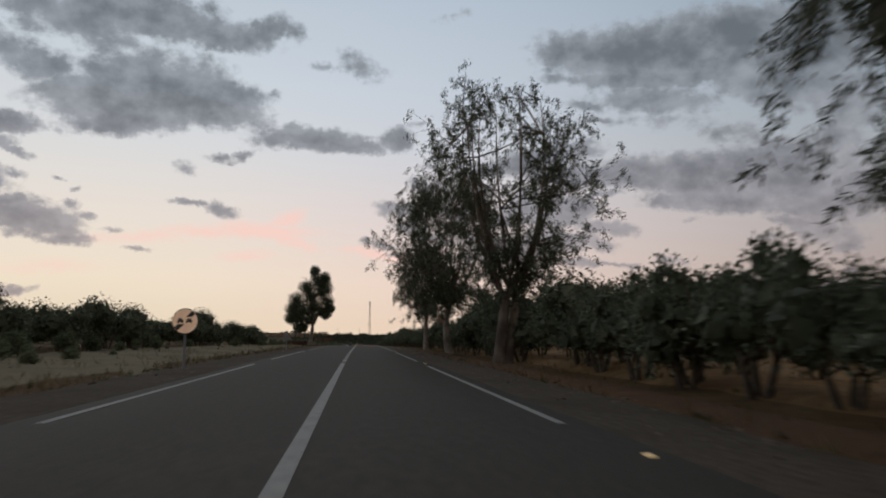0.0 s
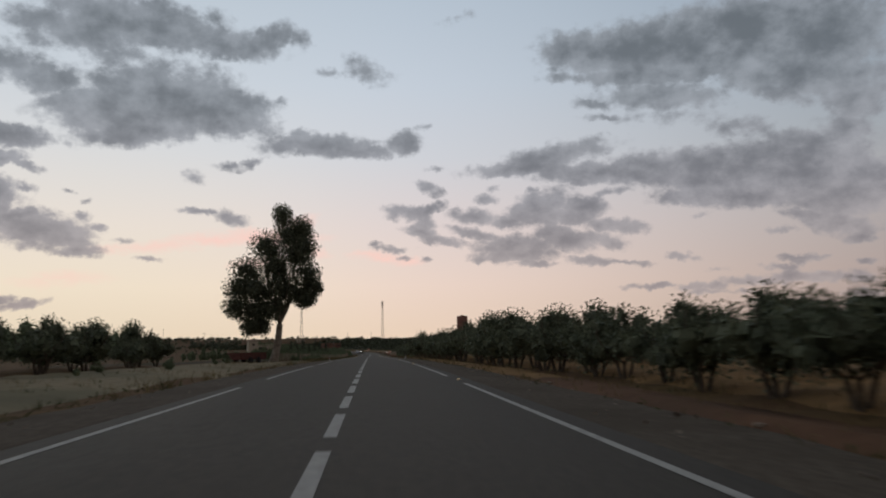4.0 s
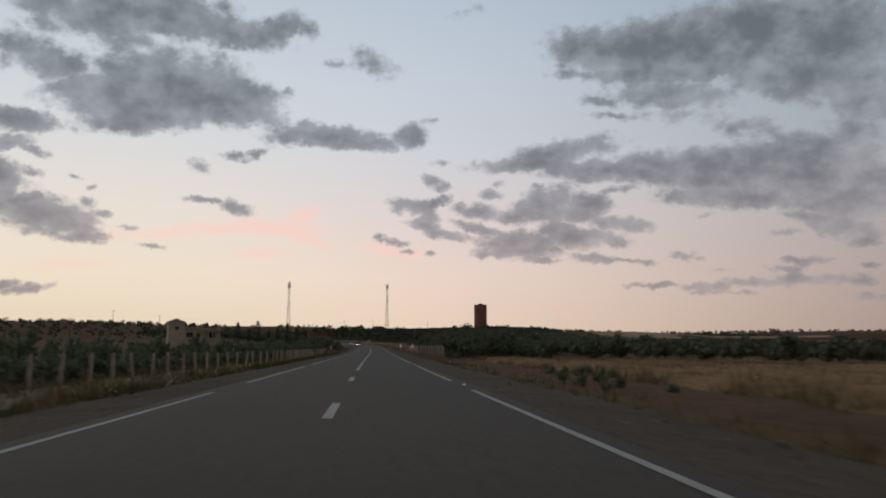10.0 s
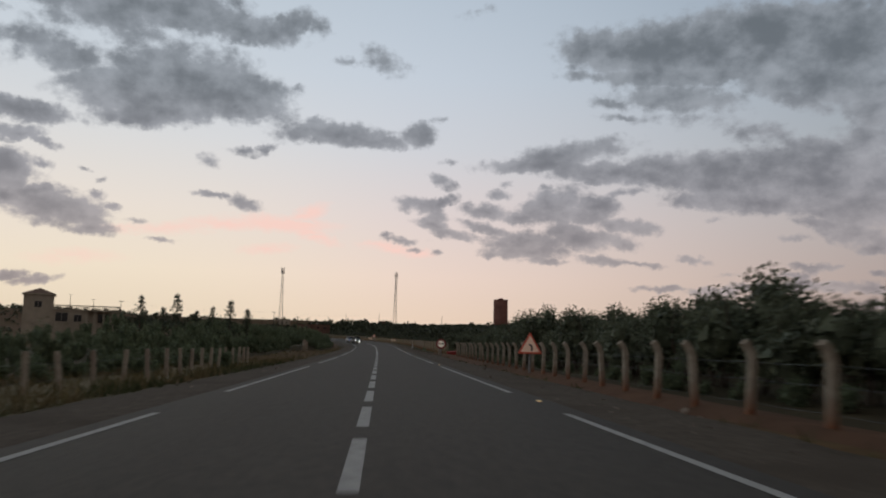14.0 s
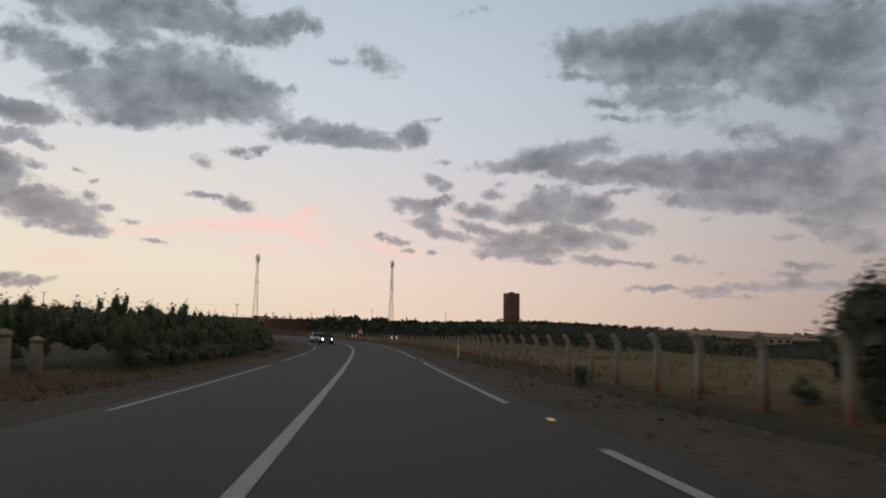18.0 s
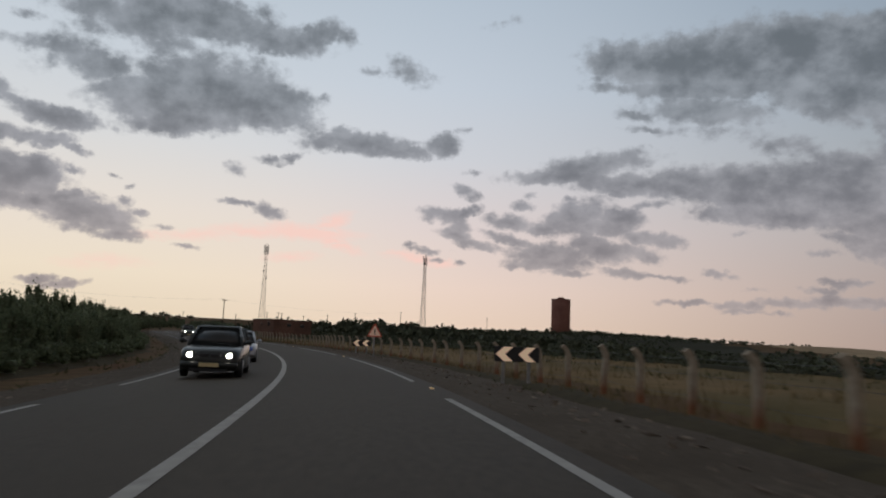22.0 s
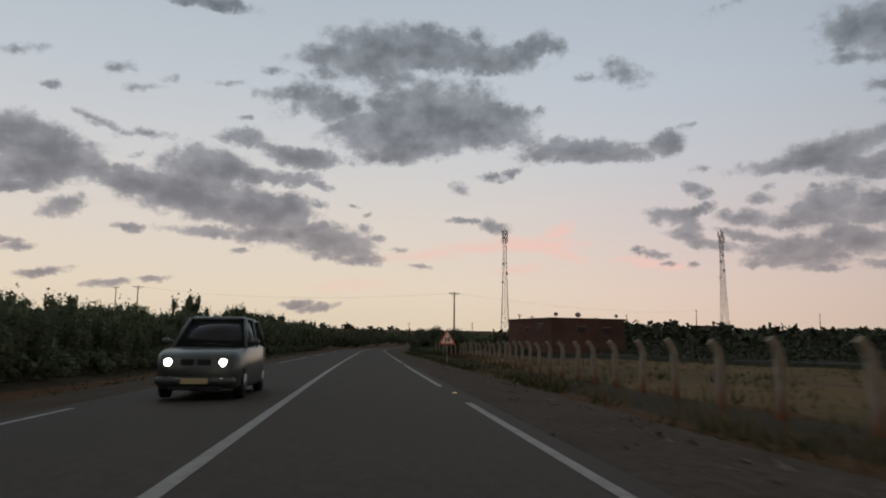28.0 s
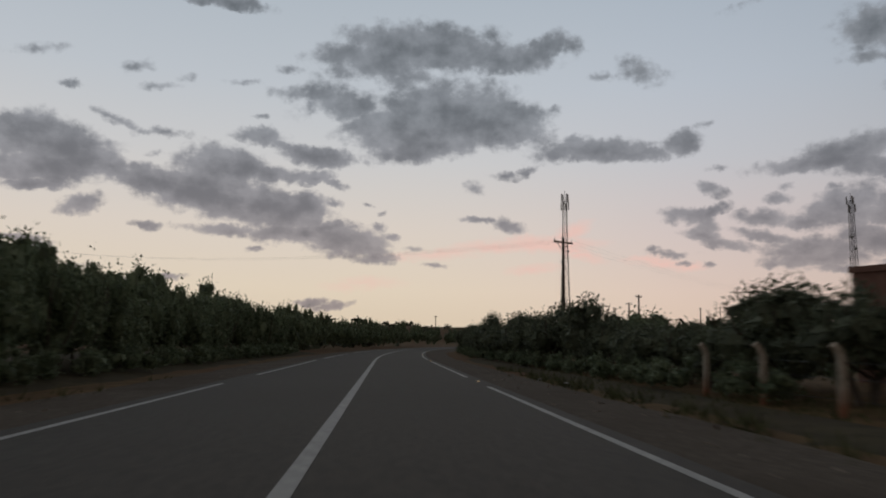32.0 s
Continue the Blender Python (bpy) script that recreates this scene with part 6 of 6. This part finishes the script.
for x0, x1, z0, z1 in ((-0.5, 0.4, gh + 2.6, gh + 3.5), (2.4, 4.0, gh + 0.6, gh + 1.9), (4.9, 5.9, gh + 0.6, gh + 1.6), (8.2, 9.6, gh + 0.5, gh + 1.8)):
    window(house, x0, x1, z0, z1, -2.03 if x1 < 2 else -2.23)
for k in range(4):
    part("porch_column", Shape(PLASTER).box(6.4 + 1.2 * k, 6.65 + 1.2 * k, -3.6, -3.35, -0.5, gh + 2.2), house)
slab(house, "porch_roof", PLASTER, 6.2, 10.6, -3.8, -2.41, gh + 2.2, gh + 2.4)
part("aerial", Shape(WIRE).tube([(7.5, 0, gh + 2.4), (7.5, 0, gh + 4.3)], 0.03, 6).tube([(7.1, 0, gh + 4.1), (7.9, 0, gh + 4.1)], 0.02, 4), house, "thin roof aerial")

# brick building behind the fence
bl, bm_, br = Vector((-252.4, 591.8)), Vector((-244.8, 588.7)), Vector((-238.6, 596.8))
ux = (br - bm_).normalized()
bz = float(land(-245, 596)) - 0.5
brick = thing("brick_building", None, "flat-roofed unplastered brick building with dishes on its roof", "building")
face_l, face_r = bl - bm_, br - bm_
back = bl + face_r * 0.95


def wall_block(root, name, mat, corners, z0, z1, label=""):
    return part(name, Shape(mat).loft([[(c.x, c.y, z0) for c in corners], [(c.x, c.y, z1) for c in corners]]), root, label)


wall_block(brick, "wall", BRICK_WALL, [bl, bm_, br, back], bz, 3.72)
mid = (bl + br) / 2
grow_c = [c + (c - mid) * 0.02 for c in (bl, bm_, br, back)]
wall_block(brick, "parapet", BRICK_WALL, grow_c, 3.721, 3.97, "brick parapet")
# openings are dark slabs on the wall, their inner shade put into the colour
for a, b, t0, t1, z0, z1 in ((bm_, bl, 0.19, 0.29, 2.2, 3.2), (bm_, bl, 0.53, 0.585, 2.35, 2.8), (bm_, br, 0.35, 0.45, 2.2, 2.9), (bm_, br, 0.7, 0.8, 2.1, 2.8), (bm_, br, 0.16, 0.175, 0.4, 0.6), (bm_, bl, 0.185, 0.21, 0.4, 0.6)):
    d = b - a
    n = Vector((d.y, -d.x)).normalized() * 0.04
    if n.dot(a - mid) < 0:
        n = -n
    p0, p1 = a + d * t0, a + d * t1
    w = wall_block(brick, "window", WINDOW_DARK, [p0 - n, p1 - n, p1 + n * 0.6, p0 + n * 0.6], z0, z1, "dark slab on the wall standing in for a shaded unglazed opening")
    wall_block(w, "lintel", GREY_PLASTER, [p0 - n - d * 0.01, p1 - n + d * 0.01, p1 + n + d * 0.01, p0 + n - d * 0.01], z1 + 0.002, z1 + 0.12)
for f, g, r in ((0.09, 0.05, 0.26), (0.42, 0.1, 0.36), (0.95, 0.1, 0.22)):
    c = bm_ + face_r * f + face_l * g
    dish = thing("satellite_dish", None, "small satellite dish on a flat roof", "satellite dish", "roof dishes", m=pose(c.x, c.y, 3.97, 0, 0, 30))
    part("mast", Shape(GALV).tube([(0, 0, 0), (0, 0, 0.3)], 0.03, 8), dish)
    part("bowl", Shape(GREY_PLASTER, True).tube([(0, 0.08 - 0.16 * k / 4, 0.34 + 0.02 * k) for k in range(5)], [r * 0.35, r * 0.65, r * 0.85, r * 0.96, r], 18), dish)

# low pale building by the second mast
q = Vector((-275.0, 788.0))
qz = float(land(q.x, q.y))
low = thing("flat_roofed_house", None, "low grey flat-roofed house on the ridge", "house", m=pose(q.x, q.y, qz, 0, 0, 25))
slab(low, "wall", GREY_PLASTER, -8.5, 9.0, -3, 3, -1, 2.3)
slab(low, "roof_slab", PLASTER, -8.7, 9.2, -3.2, 3.2, 2.3, 2.5)
slab(low, "upper_room", BRICK_WALL, -8.3, -0.5, -2.5, 2.5, 2.5, 3.9)
for x in (-3.5, 0.5, 3.2):
    window(low, x, x + 1.0, 0.9, 2.0, -3.03)
for k, (x, y, w, h, turn) in enumerate(((52, 640, 7, 3.0, 10), (-215, 960, 9, 4.0, 20), (-165, 940, 8, 3.0, -10), (-395, 860, 9, 4.5, 30), (-300, 870, 7, 3.5, 15), (110, 560, 6, 3.0, 0))):
    z = float(land(x, y))
    far_house = thing("far_house", None, "small plain house far off among trees", "house", "far houses", m=pose(x, y, z, 0, 0, turn))
    slab(far_house, "wall", PLASTER if k % 2 else BRICK_WALL, -w / 2, w / 2, -3, 3, -1, h)
    slab(far_house, "roof_slab", GREY_PLASTER, -w / 2 - 0.2, w / 2 + 0.2, -3.2, 3.2, h, h + 0.2)
    for x0 in (-w * 0.3, w * 0.12):
        window(far_house, x0, x0 + 1.0, 0.9, 2.1, -3.03)

# round water tower on the hill
tz = float(land(-217, 911))
wt = thing("water_tower", None, "round brick-red water tower with a small cap on the hill", "water tower", m=pose(-217.0, 911.0, tz - 0.5))
ht = 33.2 - tz
part("drum", Shape(TOWER_RED, True).tube([(0, 0, -1), (0, 0, 8), (0, 0, 16), (0, 0, ht)], [6.0, 6.0, 6.0, 6.0], 40), wt)
for k in range(20):
    a = 2 * math.pi * k / 20
    part("rib", Shape(TOWER_RED).tube([(6.02 * math.cos(a), 6.02 * math.sin(a), -1), (6.02 * math.cos(a), 6.02 * math.sin(a), ht - 0.6)], 0.16, 6), wt)
part("rim", Shape(TOWER_RED, True).tube([(0, 0, ht + 0.002), (0, 0, ht + 0.25)], [6.35, 6.35], 40), wt)
part("cap", Shape(TOWER_RED, True).tube([(0, 0, ht + 0.252), (0, 0, ht + 1.2), (0, 0, ht + 1.5)], [2.2, 2.2, 1.4], 24), wt)


# ---- masts, poles and lines ----
def lattice_mast(x, y, top, width, label, panels):
    z0 = float(land(x, y)) - 0.3
    h = top - z0
    root = thing("lattice_mast", None, label, "mast", "radio masts", m=pose(x, y, z0, 0, 0, 33))

    def half(z):
        return float(np.interp(z / h, [0, 0.45, 0.75, 1], [width, width * 0.54, 0.60, 0.52]))

    corners = [(-1, -1), (1, -1), (1, 1), (-1, 1)]
    lv = list(np.linspace(0, h - 1.5, 15))
    for cx, cy in corners:
        part("leg", Shape(MAST_STEEL).tube([(cx * half(z), cy * half(z), z) for z in lv], 0.062, 5), root)
    for i, (a, b) in enumerate(zip(lv[:-1], lv[1:])):
        sh = Shape(MAST_STEEL)
        for k in range(4):
            c, d = corners[k], corners[(k + 1) % 4]
            sh.tube([(c[0] * half(a), c[1] * half(a), a), (d[0] * half(b), d[1] * half(b), b)], 0.030, 4)
            sh.tube([(d[0] * half(a), d[1] * half(a), a), (c[0] * half(b), c[1] * half(b), b)], 0.030, 4)
            sh.tube([(c[0] * half(b), c[1] * half(b), b), (d[0] * half(b), d[1] * half(b), b)], 0.030, 4)
        part("bracing", sh, root)
    part("spike", Shape(MAST_STEEL).tube([(0, 0, h - 2.5), (0, 0, h + 0.8)], 0.06, 6), root)
    part("ladder", Shape(MAST_STEEL).box(-0.13, -0.10, -0.03, 0.03, 0.3, h - 2).box(0.10, 0.13, -0.03, 0.03, 0.3, h - 2), root, "ladder and cable run inside the mast")
    for k in range(panels):
        a = 2 * math.pi * k / panels + 0.4
        z = h - 2.6 - (k % 2) * 2.4
        r = 1.05
        part("antenna", Shape(ANTENNA).box(r * math.cos(a) - 0.16, r * math.cos(a) + 0.16, r * math.sin(a) - 0.12, r * math.sin(a) + 0.12, z, z + 2.3, 0.03), root, "pale antenna panel")
    for z, a in ((h * 0.62, 0.5), (h * 0.55, 2.5), (h * 0.7, 4.0)):
        part("dish", Shape(ANTENNA, True).tube([(0.75 * math.cos(a), 0.75 * math.sin(a), z), (1.1 * math.cos(a), 1.1 * math.sin(a), z)], [0.42, 0.45], 16), root, "round radio dish")


lattice_mast(-340.2, 746.0, 45.4, 1.7, "tall steel lattice mast with antenna panels at its top", 8)
lattice_mast(-274.1, 795.9, 46.6, 1.45, "slender steel lattice mast with antennas and dishes", 6)


def power_pole(x, y, top, arm, turn, label, z=None):
    z0 = float(land(x, y)) - 0.3 if z is None else z
    h = top - z0
    root = thing("power_pole", None, label, "power pole", "power poles", m=pose(x, y, z0, 0, 0, turn))
    part("shaft", Shape(POLE_WOOD, True).tube([(0, 0, 0), (0, 0, h * 0.5), (0, 0, h)], [0.17, 0.14, 0.11], 9), root)
    part("crossarm", Shape(POLE_WOOD).box(-arm, arm, -0.06, 0.06, h - 0.35, h - 0.22), root)
    for k in (-1, 0, 1):
        part("insulator", Shape(GALV).tube([(k * arm * 0.92, 0, h - 0.22), (k * arm * 0.92, 0, h + 0.05)], [0.05, 0.03], 7), root)
    if arm > 0.8:
        part("brace", Shape(POLE_WOOD).tube([(-arm * 0.6, 0.07, h - 0.35), (0, 0.07, h - 1.0)], 0.03, 5).tube([(arm * 0.6, 0.07, h - 0.35), (0, 0.07, h - 1.0)], 0.03, 5), root)
    return Vector((x, y, top - 0.2))


poles = [power_pole(-277.5, 616.8, 10.3, 1.1, 70, "dark timber power pole with crossarm and insulators"),
         power_pole(-278.0, 772.5, 15.1, 0.5, 60, "dark timber power pole on the ridge"),
         power_pole(-361.0, 609.0, 14.4, 1.2, 60, "dark timber power pole behind the thicket")]
for x, y, up, arm in ((-285, 655, 8.0, 0.5), (-300, 690, 8.5, 0.7), (-315, 720, 9.0, 0.6), (-420, 640, 10, 1.0), (-330, 770, 9.5, 0.6), (-352, 742, 9, 0.5), (-310, 790, 10, 0.5), (-395, 760, 9, 0.6),
                      (-330, 460, 10.5, 1.0), (-350, 520, 10.5, 1.0), (-300, 430, 10.0, 1.0), (-245, 820, 8, 0.3), (-300, 735, 7, 0.3)):
    power_pole(x, y, float(land(x, y)) + up, arm, 60, "thin dark power pole on the far ridge")
lines_root = thing("power_line", None, "thin sagging power lines between poles", "power line")
for a, b in ((poles[0], poles[2]), (poles[0], poles[1])):
    for off in (-0.9, 0.0, 0.9):
        d = (b - a).cross(Vector((0, 0, 1))).normalized() * off
        part("cable", Shape(WIRE).tube([a.lerp(b, t) + d - Vector((0, 0, 4 * 1.6 * t * (1 - t))) for t in (i / 12 for i in range(13))], 0.0045, 3, False), lines_root)


# ---- cars in the oncoming lane ----
def car(label, paint, s, lat, lamps, length, width, height, hatch):
    root = thing("car", None, label, "car", "oncoming cars", m=pose(*road(s, lat, 0.0), 0, 0, heading(s) + 180))
    L, W, H = length / 2, width / 2, height
    belt = 0.60 * H

    def ring(y, w, z0, z1, r=0.08):
        return [(-w + r, y, z0), (w - r, y, z0), (w, y, z0 + r), (w, y, z1 - r), (w - r, y, z1), (-w + r, y, z1), (-w, y, z1 - r), (-w, y, z0 + r)]

    rear_z = belt + (0.06 if hatch else 0.02)
    body = part("body", Shape(paint, True).loft([ring(-L, W * 0.80, 0.30, belt * 0.95), ring(-L + 0.12, W * 0.93, 0.22, rear_z), ring(-L * 0.5, W, 0.20, rear_z + 0.02), ring(0, W, 0.20, belt + 0.02),
                                                 ring(L * 0.42, W, 0.20, belt), ring(L * 0.80, W * 0.95, 0.20, belt * 0.93), ring(L - 0.10, W * 0.88, 0.22, belt * 0.84), ring(L, W * 0.78, 0.28, belt * 0.72)]), root)
    back, front = (-L * 0.93, L * 0.40) if hatch else (-L * 0.62, L * 0.36)
    roof0, roof1 = (-L * 0.80, L * 0.02) if hatch else (-L * 0.36, L * 0.02)
    roof_w = W * 0.70
    part("cabin", Shape(CAR_GLASS, True).loft([[(-W * 0.90, back, belt), (W * 0.90, back, belt), (W * 0.90, front, belt), (-W * 0.90, front, belt)],
                                               [(-roof_w, roof0, H - 0.07), (roof_w, roof0, H - 0.07), (roof_w, roof1, H - 0.07), (-roof_w, roof1, H - 0.07)]]), body, "dark glazed cabin")
    part("roof", Shape(paint, True).loft([[(-roof_w - 0.03, roof0 - 0.04, H - 0.075), (roof_w + 0.03, roof0 - 0.04, H - 0.075), (roof_w + 0.03, roof1 + 0.06, H - 0.075), (-roof_w - 0.03, roof1 + 0.06, H - 0.075)],
                                          [(-roof_w + 0.06, roof0 + 0.1, H), (roof_w - 0.06, roof0 + 0.1, H), (roof_w - 0.06, roof1 - 0.1, H), (-roof_w + 0.06, roof1 - 0.1, H)]]), body)
    for x in (-1, 1):
        top = x * (roof_w + 0.01)
        for foot, y0, y1, r in ((0.90, front, roof1 + 0.03, 0.045), (0.905, (front + back) / 2, (roof0 + roof1) / 2, 0.05), (0.90, back, roof0, 0.06)):
            part("pillar", Shape(paint, True).tube([(x * W * foot, y0, belt - 0.02), (top, y1, H - 0.06)], r, 6), body)
        mirror = Shape(paint, True).tube([(x * (W * 0.95), front - 0.15, belt + 0.10), (x * (W + 0.10), front - 0.15, belt + 0.12), (x * (W + 0.17), front - 0.15, belt + 0.12)], [0.03, 0.085, 0.06], 8)
        part("wing_mirror", mirror, root)
        lamp = Shape(LAMP_ON if lamps else LAMP_OFF, True)
        lamp.tube([(x * W * 0.62, L - 0.10, belt * 0.70), (x * W * 0.62, L - 0.005, belt * 0.70), (x * W * 0.62, L + 0.015, belt * 0.70)], [0.13, 0.12, 0.06] if not lamps else [0.085, 0.08, 0.04], 12)
        if not lamps:
            lamp.box(*sorted((x * W * 0.40, x * W * 0.78)), L - 0.10, L + 0.012, belt * 0.64, belt * 0.80)
        part("headlamp", lamp, root, "lit headlamp" if lamps else "headlamp lens with a blue reflection in its colour")
        for y in (-L * 0.62, L * 0.62):
            wheel = part("wheel", None, root, "", pose(x * (W - 0.11), y, 0.315))
            part("tyre", Shape(TYRE, True).tube([(-0.105, 0, 0), (-0.08, 0, 0), (0.08, 0, 0), (0.105, 0, 0)], [0.24, 0.315, 0.315, 0.24], 20), wheel)
            part("rim", Shape(RIM, True).tube([(-0.112, 0, 0), (0.112, 0, 0)], [0.19, 0.19], 16), wheel)
    part("grille", Shape(BLACK_PAINT).box(-W * 0.36, -0.02, L - 0.05, L + 0.008, belt * 0.64, belt * 0.77, 0.02).box(0.02, W * 0.36, L - 0.05, L + 0.008, belt * 0.64, belt * 0.77, 0.02), root)
    part("bumper", Shape(paint, True).box(-W * 0.90, W * 0.90, L - 0.16, L + 0.05, 0.28, 0.46, 0.05), root)
    part("air_intake", Shape(BLACK_PAINT).box(-W * 0.6, W * 0.6, L - 0.08, L + 0.03, 0.19, 0.275, 0.02), root)
    part("number_plate", Shape(PLATE).box(-0.26, 0.26, L + 0.051, L + 0.06, 0.32, 0.43), root, "blank pale plate")
    part("wipers", Shape(BLACK_PAINT).tube([(-0.45, front + 0.02, belt + 0.03), (0.1, front - 0.10, belt + 0.08)], 0.012, 4), root)


car("dark green-black estate car in the oncoming lane, lamps lit", CAR_DARK, 475.3, -1.8, True, 4.2, 1.70, 1.48, True)
car("silver saloon car with blue reflections painted on its headlamps, in the oncoming lane", CAR_SILVER, 487.3, -1.85, False, 4.35, 1.70, 1.40, False)
car("grey van-like car with bright headlamps in the oncoming lane", CAR_GREY, 566.0, -1.7, True, 4.2, 1.72, 1.75, True)
